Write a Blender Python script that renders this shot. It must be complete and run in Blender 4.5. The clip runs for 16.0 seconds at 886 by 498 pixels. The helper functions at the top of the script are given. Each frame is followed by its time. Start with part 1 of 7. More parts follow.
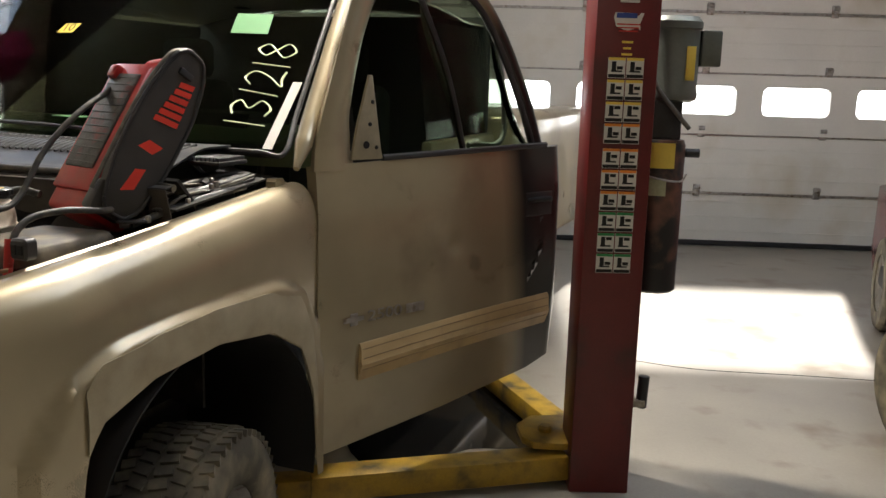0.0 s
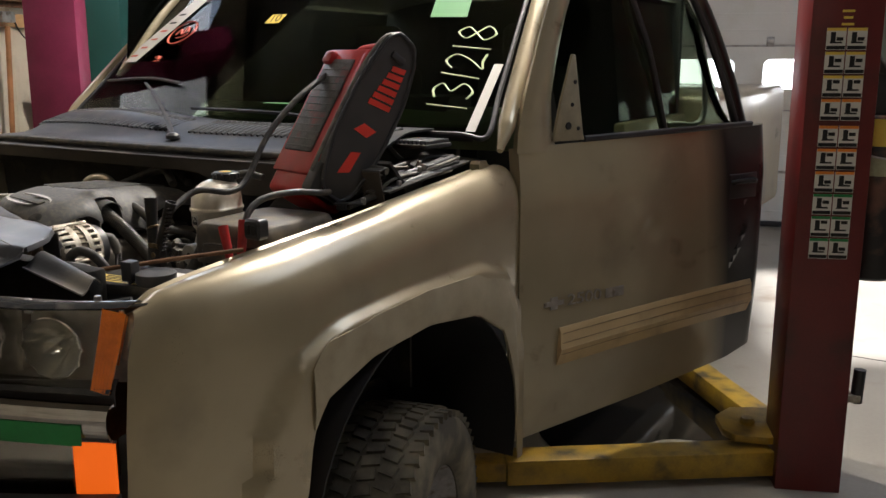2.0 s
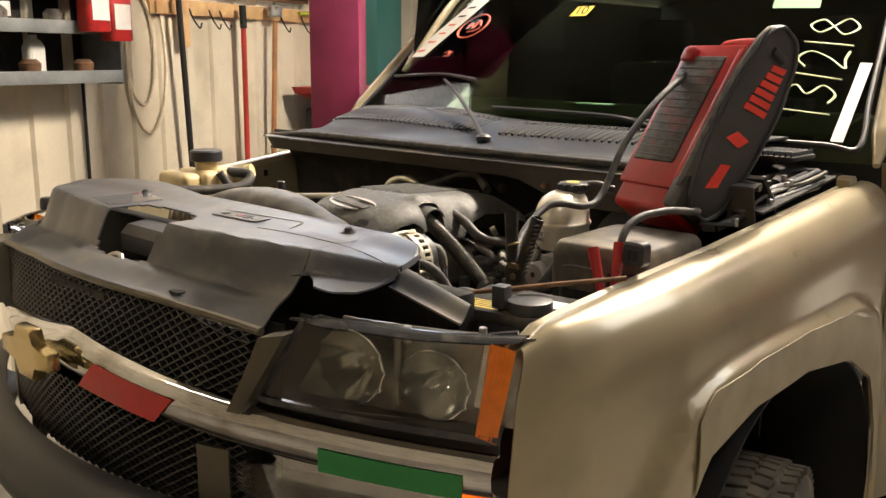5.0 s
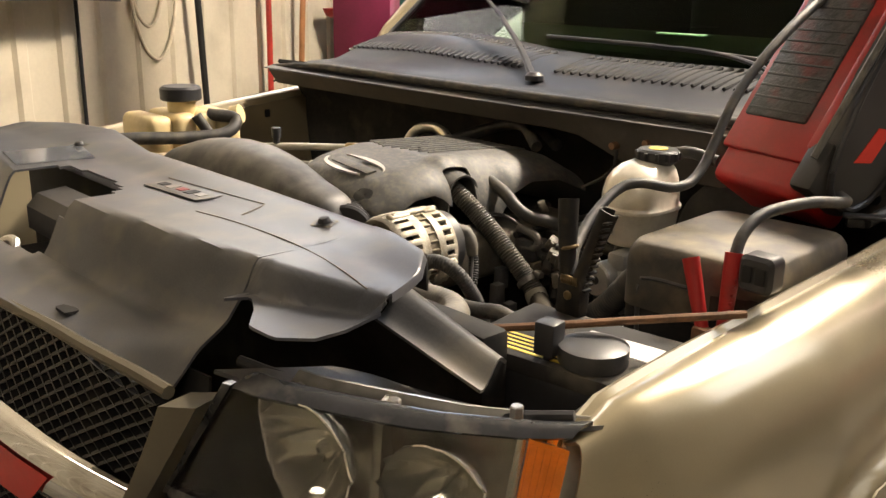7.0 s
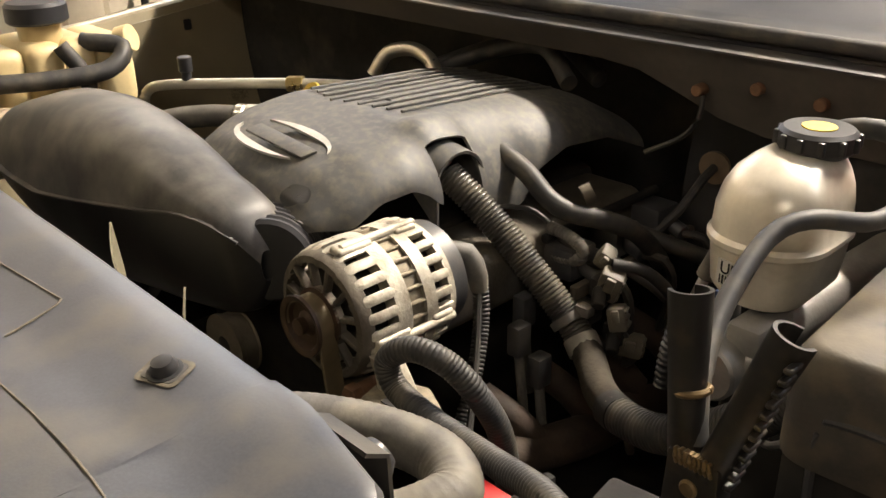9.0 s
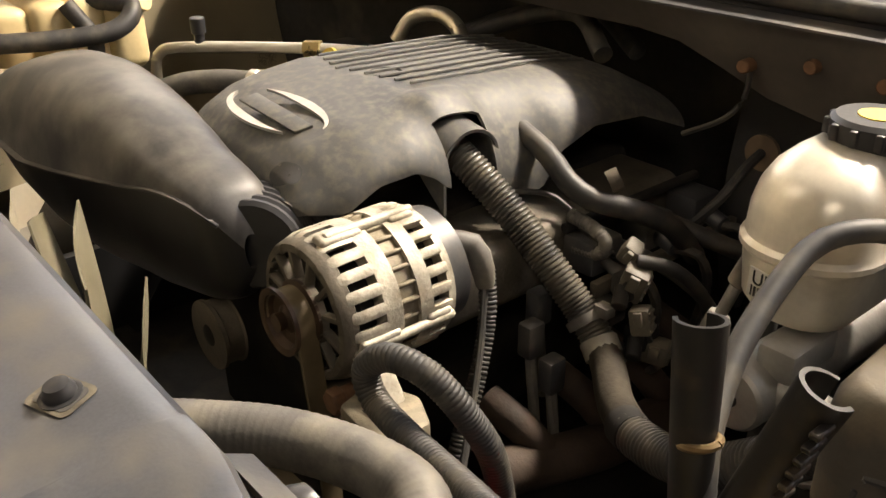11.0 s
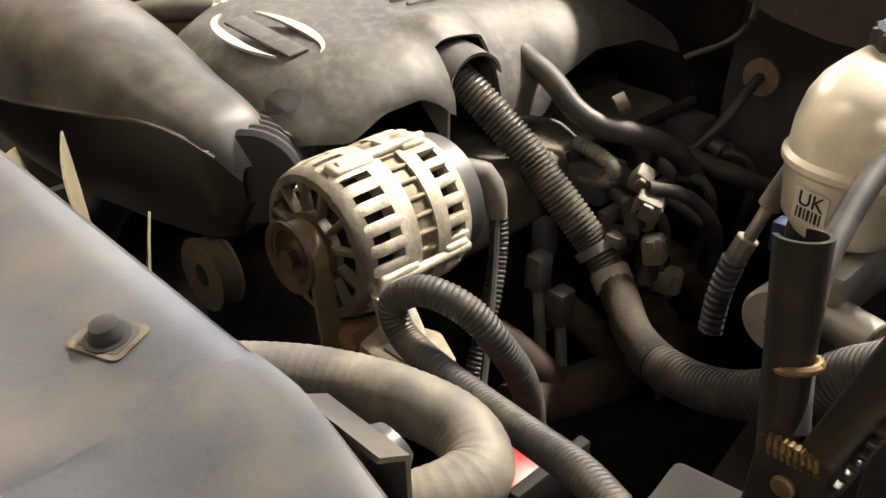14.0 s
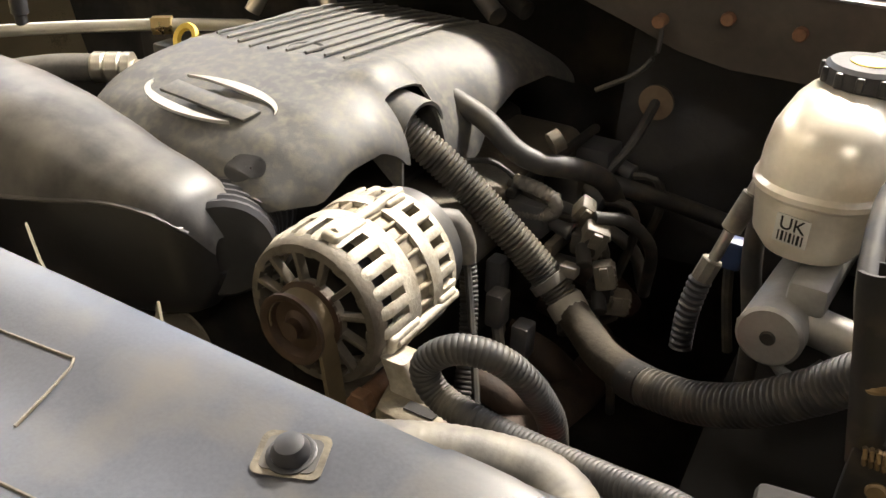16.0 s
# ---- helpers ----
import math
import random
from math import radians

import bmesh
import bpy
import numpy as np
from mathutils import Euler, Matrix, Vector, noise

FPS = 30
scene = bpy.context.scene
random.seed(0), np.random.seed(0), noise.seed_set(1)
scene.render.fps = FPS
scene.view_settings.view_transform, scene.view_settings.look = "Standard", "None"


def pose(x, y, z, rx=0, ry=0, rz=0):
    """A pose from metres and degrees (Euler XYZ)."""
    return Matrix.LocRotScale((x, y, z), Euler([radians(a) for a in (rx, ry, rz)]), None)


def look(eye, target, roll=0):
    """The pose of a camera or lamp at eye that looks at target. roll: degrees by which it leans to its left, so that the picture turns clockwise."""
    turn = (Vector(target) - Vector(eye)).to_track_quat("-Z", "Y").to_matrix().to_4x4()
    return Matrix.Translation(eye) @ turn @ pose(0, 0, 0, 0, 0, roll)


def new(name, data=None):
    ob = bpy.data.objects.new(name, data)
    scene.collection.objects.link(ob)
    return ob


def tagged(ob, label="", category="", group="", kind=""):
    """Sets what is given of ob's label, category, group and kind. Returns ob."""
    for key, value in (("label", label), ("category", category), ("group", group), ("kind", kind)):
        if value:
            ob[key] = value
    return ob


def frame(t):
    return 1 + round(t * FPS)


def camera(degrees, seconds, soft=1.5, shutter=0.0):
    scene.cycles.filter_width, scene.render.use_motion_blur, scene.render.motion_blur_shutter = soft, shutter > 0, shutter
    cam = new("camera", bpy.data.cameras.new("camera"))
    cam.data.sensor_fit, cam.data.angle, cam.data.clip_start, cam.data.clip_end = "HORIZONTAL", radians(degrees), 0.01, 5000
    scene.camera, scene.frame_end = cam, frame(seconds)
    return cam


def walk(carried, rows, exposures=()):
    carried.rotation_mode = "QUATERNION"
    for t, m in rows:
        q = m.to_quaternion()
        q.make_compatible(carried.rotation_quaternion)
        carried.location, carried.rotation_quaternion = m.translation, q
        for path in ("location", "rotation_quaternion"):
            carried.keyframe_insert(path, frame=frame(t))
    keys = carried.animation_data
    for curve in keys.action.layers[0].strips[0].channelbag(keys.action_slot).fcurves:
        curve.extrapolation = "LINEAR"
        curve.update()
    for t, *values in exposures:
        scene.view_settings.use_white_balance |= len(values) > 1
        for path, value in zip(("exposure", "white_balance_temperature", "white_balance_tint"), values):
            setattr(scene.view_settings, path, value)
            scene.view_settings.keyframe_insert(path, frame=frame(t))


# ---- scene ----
cam = camera(52.2, 16.0)
PATH = [
    (0, (2.261, -0.829, 1.616), (1.56, 1.007, 1.245), 1.7),
    (0.5, (2.234, -0.84, 1.609), (1.517, 0.985, 1.217), 1.5),
    (1, (2.205, -0.855, 1.612), (1.383, 0.935, 1.267), 0.6),
    (1.5, (2.179, -0.852, 1.602), (1.269, 0.888, 1.225), 0.3),
    (2, (2.124, -0.861, 1.596), (1.109, 0.815, 1.19), -0.0),
    (2.5, (2.005, -0.859, 1.604), (0.87, 0.732, 1.18), -0.0),
    (3, (1.838, -0.857, 1.614), (0.66, 0.713, 1.229), 0.5),
    (3.5, (1.714, -0.872, 1.613), (0.492, 0.665, 1.235), 0.6),
    (4, (1.659, -0.9, 1.615), (0.351, 0.567, 1.244), -0.3),
    (4.5, (1.634, -0.903, 1.611), (0.297, 0.532, 1.221), 0.4),
    (4.7, (1.624, -0.897, 1.606), (0.289, 0.536, 1.204), 0.4),
    (6.8, (1.254, -0.437, 1.576), (-0.163, 0.869, 1.04), 0.8),
    (7, (1.189, -0.375, 1.572), (-0.201, 0.945, 0.999), 1.1),
    (7.5, (0.958, -0.217, 1.571), (-0.353, 1.174, 0.982), 1.2),
    (8, (0.803, -0.115, 1.562), (-0.415, 1.298, 0.839), 0.3),
    (8.5, (0.716, 0.013, 1.557), (-0.527, 1.352, 0.744), -0.1),
    (8.7, (0.69, 0.073, 1.556), (-0.587, 1.373, 0.733), -0.6),
    (10.8, (0.626, 0.247, 1.534), (-0.752, 1.383, 0.633), -0.7),
    (11, (0.625, 0.252, 1.531), (-0.742, 1.396, 0.625), -0.7),
    (11.5, (0.623, 0.257, 1.511), (-0.719, 1.395, 0.559), -0.0),
    (12, (0.624, 0.261, 1.506), (-0.704, 1.384, 0.519), 0.0),
    (12.5, (0.622, 0.269, 1.506), (-0.69, 1.409, 0.515), -0.1),
    (13, (0.612, 0.267, 1.505), (-0.695, 1.41, 0.511), -0.3),
    (13.5, (0.588, 0.252, 1.501), (-0.723, 1.39, 0.508), -0.3),
    (14, (0.549, 0.217, 1.5), (-0.679, 1.424, 0.482), 0.3),
    (14.5, (0.487, 0.171, 1.506), (-0.559, 1.541, 0.491), 1.3),
    (15, (0.443, 0.134, 1.517), (-0.468, 1.602, 0.509), 1.2),
    (15.5, (0.412, 0.108, 1.529), (-0.458, 1.611, 0.538), 1.5),
    (16, (0.405, 0.11, 1.533), (-0.49, 1.606, 0.552), 1.5),
]
EXPOSURES = [
    (0.0, -0.36, 6100, 12), (1.5, -0.70, 6100, 13), (2.0, -0.72, 5900, 14), (2.5, -0.60, 5600, 16), (3.0, -0.38, 5350, 18), (3.5, -0.20, 5700, 17), (4.5, -0.02, 6500, 14), (7.0, 0.14, 6700, 14), (7.6, 0.04, 6600, 17), (8.5, 0.12, 6400, 14),
    (11.0, 0.24, 6600, 14), (13.5, 0.42, 6400, 13), (14.5, 0.66, 6300, 13), (15.0, 0.84, 6200, 13), (16.0, 0.68, 6100, 13),
]
walk(cam, [(t, look(eye, target, roll)) for t, eye, target, roll in PATH], EXPOSURES)

# ---- light ----
PHI = radians(18.8)          # the building stands at this angle to the truck
ROOM = Matrix.Rotation(PHI, 4, "Z")
XC = -0.30                   # centre line of the truck

world = bpy.data.worlds.new("world")
scene.world = world
world.use_nodes = True
sky = world.node_tree.nodes.new("ShaderNodeTexSky")
sky.sky_type = "NISHITA"
sky.sun_disc = False
sky.sun_elevation, sky.sun_rotation = radians(62), radians(161)
world.node_tree.links.new(sky.outputs[0], world.node_tree.nodes["Background"].inputs[0])
world.node_tree.nodes["Background"].inputs[1].default_value = 0.12


def area_lamp(name, m, sx, sy, power, colour):
    data = bpy.data.lights.new(name, "AREA")
    data.shape, data.size, data.size_y, data.energy, data.color = "RECTANGLE", sx, sy, power, colour
    ob = new(name, data)
    ob.matrix_world = m
    return ob


WARM = (1.0, 0.89, 0.72)
DAY = (0.74, 0.87, 1.0)
area_lamp("tube_light", look((0.30, 3.08, 3.85), (0.0, 0.8, 1.1)), 1.2, 0.16, 400, WARM)
# two unseen lamps added to fill the fender side and the ribbed wall
area_lamp("tube_light", look((2.4, -1.8, 3.85), (0.7, 0.6, 1.0)), 1.2, 0.16, 21, WARM)
area_lamp("tube_light", look((-1.6, -1.2, 3.85), (-2.6, 1.6, 1.5)), 1.2, 0.16, 14, WARM)
# daylight from in front of the truck, through an unseen doorway assumed there
area_lamp("doorway_light", look((-3.0, -4.2, 2.9), (-0.3, 0.6, 1.2)), 2.4, 1.8, 270, DAY)
# bluish fill from an unseen high window assumed in the ribbed wall
area_lamp("window_light", ROOM @ look((-2.30, 3.9, 3.25), (0.9, 1.2, 1.2)), 3.0, 1.1, 58, (0.66, 0.82, 1.0))
# fill lamp added at the roof opening to brighten floor and overhead door
area_lamp("roof_light", ROOM @ look((4.07, 2.28, 4.38), (4.07, 3.4, 0.0)), 2.9, 2.0, 105, (0.95, 0.98, 1.0))
sun = new("sun", bpy.data.lights.new("sun", "SUN"))
sun.data.energy, sun.data.angle, sun.data.color = 24.0, radians(4.0), (1.0, 0.95, 0.88)
sun.matrix_world = ROOM @ look((3.6, 2.3, 4.4), (3.6, 4.64, 0.0))

# ---- materials ----


def mat(name, col, rough=0.5, metal=0.0, var=0.25, scale=9.0, bump=0.15, fine=90.0, dirt=None, amount=0.5, dscale=5.0, coat=0.0, spec=0.5, island=0.0):
    m = bpy.data.materials.new(name)
    m.use_nodes = True
    nt = m.node_tree
    n, l = nt.nodes, nt.links
    b = n["Principled BSDF"]
    tc = n.new("ShaderNodeTexCoord")

    def noise_node(s, detail=4.0):
        t = n.new("ShaderNodeTexNoise")
        t.inputs["Scale"].default_value, t.inputs["Detail"].default_value = s, detail
        l.new(tc.outputs["Object"], t.inputs["Vector"])
        return t

    big, small = noise_node(scale), noise_node(fine)
    ramp = n.new("ShaderNodeValToRGB")
    ramp.color_ramp.elements[0].position, ramp.color_ramp.elements[1].position = 0.3, 0.7
    lo, hi = [c * (1 - var) for c in col], [min(1, c * (1 + var)) for c in col]
    ramp.color_ramp.elements[0].color, ramp.color_ramp.elements[1].color = (*lo, 1), (*hi, 1)
    add_ = n.new("ShaderNodeMath")
    add_.operation = "MULTIPLY_ADD"
    add_.inputs[1].default_value, add_.inputs[2].default_value = 0.35, -0.17
    l.new(small.outputs["Fac"], add_.inputs[0])
    sum_ = n.new("ShaderNodeMath")
    l.new(big.outputs["Fac"], sum_.inputs[0])
    l.new(add_.outputs[0], sum_.inputs[1])
    l.new(sum_.outputs[0], ramp.inputs[0])
    out = ramp.outputs[0]
    if dirt:
        d = noise_node(dscale, 8.0)
        dr = n.new("ShaderNodeValToRGB")
        dr.color_ramp.elements[0].position, dr.color_ramp.elements[1].position = 0.62 - 0.3 * amount, 0.72
        mix = n.new("ShaderNodeMix")
        mix.data_type = "RGBA"
        l.new(d.outputs["Fac"], dr.inputs[0])
        l.new(dr.outputs[0], mix.inputs[0])
        l.new(out, mix.inputs[6])
        mix.inputs[7].default_value = (*dirt, 1)
        out = mix.outputs[2]
    if island:
        info = n.new("ShaderNodeObjectInfo")
        hsv = n.new("ShaderNodeHueSaturation")
        mr = n.new("ShaderNodeMapRange")
        mr.inputs["To Min"].default_value, mr.inputs["To Max"].default_value = 1 - island, 1 + island
        l.new(info.outputs["Random"], mr.inputs["Value"])
        l.new(mr.outputs[0], hsv.inputs["Value"])
        l.new(out, hsv.inputs["Color"])
        out = hsv.outputs[0]
    l.new(out, b.inputs["Base Color"])
    rr = n.new("ShaderNodeMapRange")
    rr.inputs["To Min"].default_value, rr.inputs["To Max"].default_value = max(0.02, rough * 0.75), min(1, rough * 1.25)
    l.new(sum_.outputs[0], rr.inputs["Value"])
    l.new(rr.outputs[0], b.inputs["Roughness"])
    b.inputs["Metallic"].default_value = metal
    b.inputs["Coat Weight"].default_value = coat
    b.inputs["Coat Roughness"].default_value = 0.12
    b.inputs["Specular IOR Level"].default_value = spec
    if bump:
        bp = n.new("ShaderNodeBump")
        bp.inputs["Strength"].default_value, bp.inputs["Distance"].default_value = bump, 0.004
        l.new(sum_.outputs[0], bp.inputs["Height"])
        l.new(bp.outputs[0], b.inputs["Normal"])
    return m


def glass_mat(name, tint, rough=0.02, ior=1.5):
    m = bpy.data.materials.new(name)
    m.use_nodes = True
    n, l = m.node_tree.nodes, m.node_tree.links
    n.remove(n["Principled BSDF"])
    tr, gl, mx, fr = n.new("ShaderNodeBsdfTransparent"), n.new("ShaderNodeBsdfGlossy"), n.new("ShaderNodeMixShader"), n.new("ShaderNodeFresnel")
    tr.inputs[0].default_value = (*tint, 1)
    gl.inputs["Roughness"].default_value = rough
    fr.inputs[0].default_value = ior
    l.new(fr.outputs[0], mx.inputs[0])
    l.new(tr.outputs[0], mx.inputs[1])
    l.new(gl.outputs[0], mx.inputs[2])
    l.new(mx.outputs[0], n["Material Output"].inputs[0])
    return m


def glow(name, col, strength):
    m = bpy.data.materials.new(name)
    m.use_nodes = True
    b = m.node_tree.nodes["Principled BSDF"]
    b.inputs["Base Color"].default_value = (*col, 1)
    b.inputs["Emission Color"].default_value = (*col, 1)
    b.inputs["Emission Strength"].default_value = strength
    return m


PAINT = mat("pewter_paint", (0.37, 0.315, 0.205), 0.30, 0.38, 0.06, 5, 0.02, 400, (0.27, 0.23, 0.155), 0.25, 3, coat=0.6)
FLARE = mat("scuffed_paint", (0.37, 0.32, 0.215), 0.5, 0.2, 0.12, 12, 0.05, 160, (0.47, 0.42, 0.30), 0.7, 7)
BLACKP = mat("black_plastic", (0.022, 0.022, 0.024), 0.45, 0, 0.3, 14, 0.1, 120)
DUSTY = mat("dusty_plastic", (0.055, 0.055, 0.057), 0.42, 0, 0.3, 9, 0.1, 260, (0.15, 0.132, 0.10), 0.5, 9)
TRAY = mat("tray_plastic", (0.062, 0.066, 0.078), 0.36, 0, 0.30, 7, 0.04, 420, (0.105, 0.098, 0.088), 0.5, 16)
COVER = mat("engine_cover_plastic", (0.072, 0.071, 0.069), 0.60, 0, 0.28, 16, 0.14, 750, (0.130, 0.120, 0.095), 0.62, 85)
RUBBER = mat("rubber_hose", (0.026, 0.025, 0.024), 0.58, 0, 0.3, 20, 0.1, 260, (0.085, 0.074, 0.054), 0.55, 30)
GREYHOSE = mat("dusty_hose", (0.10, 0.093, 0.082), 0.6, 0, 0.3, 24, 0.15, 300, (0.20, 0.18, 0.14), 0.6, 26)
ALU = mat("cast_aluminium", (0.42, 0.385, 0.31), 0.55, 0.25, 0.3, 40, 0.5, 260, (0.20, 0.165, 0.11), 0.45, 30)
STEEL = mat("steel", (0.45, 0.43, 0.40), 0.35, 0.9, 0.2, 30, 0.1, 200, (0.2, 0.15, 0.1), 0.3, 25)
RUST = mat("rusty_steel", (0.16, 0.085, 0.045), 0.75, 0.3, 0.4, 30, 0.4, 200)
CHROME = mat("chrome", (0.62, 0.62, 0.63), 0.05, 1.0, 0.05, 4, 0.0, 100, (0.3, 0.28, 0.25), 0.2, 6)
GRIMY = mat("grimy_casting", (0.11, 0.094, 0.07), 0.65, 0.3, 0.3, 30, 0.4, 220)
DARK = mat("grimy_black", (0.022, 0.021, 0.020), 0.7, 0, 0.4, 10, 0.2, 80, (0.055, 0.047, 0.036), 0.4, 12, spec=0.15)
RED = mat("red_plastic", (0.36, 0.014, 0.012), 0.4, 0, 0.15, 12, 0.05, 150, (0.12, 0.012, 0.012), 0.3, 9)
CASE = mat("grey_case_plastic", (0.036, 0.034, 0.032), 0.5, 0, 0.2, 12, 0.15, 350)
TYRE = mat("dusty_tyre_rubber", (0.09, 0.08, 0.058), 0.75, 0, 0.3, 12, 0.2, 150, (0.28, 0.24, 0.16), 0.6, 8)
YELLOW = mat("worn_yellow_paint", (0.44, 0.27, 0.018), 0.5, 0, 0.25, 9, 0.15, 100, (0.06, 0.045, 0.022), 0.75, 9)
POSTRED = mat("red_post_paint", (0.115, 0.011, 0.011), 0.4, 0, 0.15, 6, 0.05, 100, (0.05, 0.014, 0.012), 0.3, 4)
PURPLE = mat("magenta_post_paint", (0.20, 0.018, 0.065), 0.4, 0, 0.15, 6, 0.05, 100)
WALLM = mat("cream_metal_cladding", (0.58, 0.52, 0.40), 0.55, 0, 0.08, 2, 0.03, 60, (0.40, 0.35, 0.26), 0.35, 2.5)
WHITEM = mat("white_door_paint", (0.74, 0.72, 0.66), 0.5, 0, 0.05, 2, 0.03, 60, (0.62, 0.57, 0.47), 0.3, 1.5)
CONC = mat("stained_concrete", (0.30, 0.275, 0.23), 0.42, 0, 0.14, 1.6, 0.3, 60, (0.19, 0.155, 0.115), 0.22, 2.6)
WOOD = mat("pine_board", (0.52, 0.33, 0.15), 0.6, 0, 0.2, 14, 0.1, 120, (0.38, 0.22, 0.1), 0.4, 5)
ORANGE = mat("amber_lens", (0.80, 0.20, 0.012), 0.15, 0, 0.1, 40, 0.5, 200, coat=0.8)
COOLANT = mat("yellowed_tank_plastic", (0.62, 0.50, 0.27), 0.4, 0, 0.12, 10, 0.03, 120, (0.45, 0.33, 0.15), 0.4, 7)
RESERVOIR = mat("tank_plastic", (0.78, 0.73, 0.62), 0.33, 0.35, 0.1, 8, 0.03, 200, (0.44, 0.38, 0.28), 0.5, 14, coat=0.2)
MOLD = mat("beige_moulding", (0.50, 0.37, 0.19), 0.4, 0, 0.08, 6, 0.03, 200, (0.36, 0.27, 0.15), 0.35, 9)
WHITE = mat("white_paper", (0.62, 0.61, 0.57), 0.6, 0, 0.05)
GREENP = mat("green_paper", (0.13, 0.32, 0.14), 0.6, 0, 0.05)
YELP = mat("yellow_paper", (0.75, 0.55, 0.08), 0.6, 0, 0.08)
INK = mat("black_ink", (0.018, 0.018, 0.018), 0.6, 0, 0.1, spec=0.25)
GREENT = mat("green_tape", (0.02, 0.22, 0.06), 0.35, 0, 0.1, 20)
REDT = mat("red_tape", (0.50, 0.03, 0.025), 0.35, 0, 0.1, 20)
CHALK = mat("pale_green_marker", (0.62, 0.72, 0.42), 0.7, 0, 0.1)
REDCHALK = mat("red_marker", (0.55, 0.12, 0.08), 0.7, 0, 0.1)
BRASS = mat("brass", (0.6, 0.45, 0.2), 0.3, 0.9, 0.1)
OLIVE = mat("olive_fan_plastic", (0.12, 0.105, 0.062), 0.7, 0, 0.25, 14, 0.1, 120, (0.17, 0.15, 0.10), 0.5, 9)
CLEAR = glass_mat("clear_lens", (0.9, 0.9, 0.88))
GLASS = glass_mat("dark_window_glass", (0.50, 0.56, 0.48), 0.02, 1.15)
TINTED = glass_mat("tinted_side_glass", (0.10, 0.11, 0.10), 0.02, 1.15)
INTERIOR = mat("dark_cab_trim", (0.03, 0.03, 0.03), 0.8, 0, 0.3)
DASHG = mat("green_grey_dash", (0.19, 0.24, 0.16), 0.7, 0, 0.1)

# ---- mesh helpers ----


def part(name, bm, material, parent=None, label="", smooth=True):
    me = bpy.data.meshes.new(name)
    bmesh.ops.recalc_face_normals(bm, faces=bm.faces)
    bm.to_mesh(me)
    bm.free()
    me.materials.append(material)
    if smooth:
        me.polygons.foreach_set("use_smooth", [True] * len(me.polygons))
        me.set_sharp_from_angle(angle=radians(38))
    ob = new(name, me)
    if parent:
        ob.parent = parent
        if parent.type == "EMPTY":
            ob.matrix_parent_inverse = Matrix.Translation(-parent.location)
    if label:
        ob["label"] = label
    return ob


def thing(name, at, label, category, group="", kind=""):
    ob = new(name)
    ob.location = at
    ob.empty_display_size = 0.05
    return tagged(ob, label, category, group, kind)


def solo(name, bm, material, label, category, group="", kind="", smooth=True):
    return tagged(part(name, bm, material, None, "", smooth), label, category, group, kind)


def add(bm, other):
    me = bpy.data.meshes.new("tmp")
    other.to_mesh(me)
    other.free()
    bm.from_mesh(me)
    bpy.data.meshes.remove(me)
    return bm


def box(c, s, bev=0.004, m=None, seg=2):
    bm = bmesh.new()
    bmesh.ops.create_cube(bm, size=1, matrix=Matrix.Translation(c) @ Matrix.Diagonal((*s, 1)))
    if bev:
        bmesh.ops.bevel(bm, geom=bm.edges[:], offset=bev, segments=seg, affect="EDGES", profile=0.5)
    if m:
        bm.transform(m)
    return bm


def lathe(profile, m=None, seg=28, caps=True):
    """A turned shape round z from (radius, height) pairs."""
    bm = bmesh.new()
    rings = []
    for r, z in profile:
        rings.append([bm.verts.new((r * math.cos(a), r * math.sin(a), z)) for a in (2 * math.pi * k / seg for k in range(seg))])
    for a, b in zip(rings, rings[1:]):
        for k in range(seg):
            bm.faces.new((a[k], a[(k + 1) % seg], b[(k + 1) % seg], b[k]))
    for ring in (rings[0], rings[-1]) if caps and profile[0] != profile[-1] else ():
        if (ring[0].co - ring[seg // 2].co).length > 1e-5:
            bm.faces.new(ring)
    bmesh.ops.remove_doubles(bm, verts=bm.verts, dist=1e-6)
    if m:
        bm.transform(m)
    return bm


def axis(p, q):
    """The pose at p whose z points to q."""
    d = Vector(q) - Vector(p)
    return Matrix.Translation(p) @ d.to_track_quat("Z", "Y").to_matrix().to_4x4()


def rod(p, q, r, r2=None, seg=20, bev=0.0015):
    h = (Vector(q) - Vector(p)).length
    r2 = r if r2 is None else r2
    e = min(bev, h / 3, r / 3, r2 / 3)
    return lathe([(r - e, 0), (r, e), (r2, h - e), (r2 - e, h)], axis(p, q), seg)


def spline(pts, step):
    pts = [Vector(p) for p in pts]
    ext = [2 * pts[0] - pts[1], *pts, 2 * pts[-1] - pts[-2]]
    out = []
    for a, b, c, d in zip(ext, ext[1:], ext[2:], ext[3:]):
        n = max(2, int((c - b).length / step))
        for k in range(n):
            t = k / n
            out.append(0.5 * (2 * b + (c - a) * t + (2 * a - 5 * b + 4 * c - d) * t * t + (3 * b - a - 3 * c + d) * t ** 3))
    out.append(pts[-1])
    return out


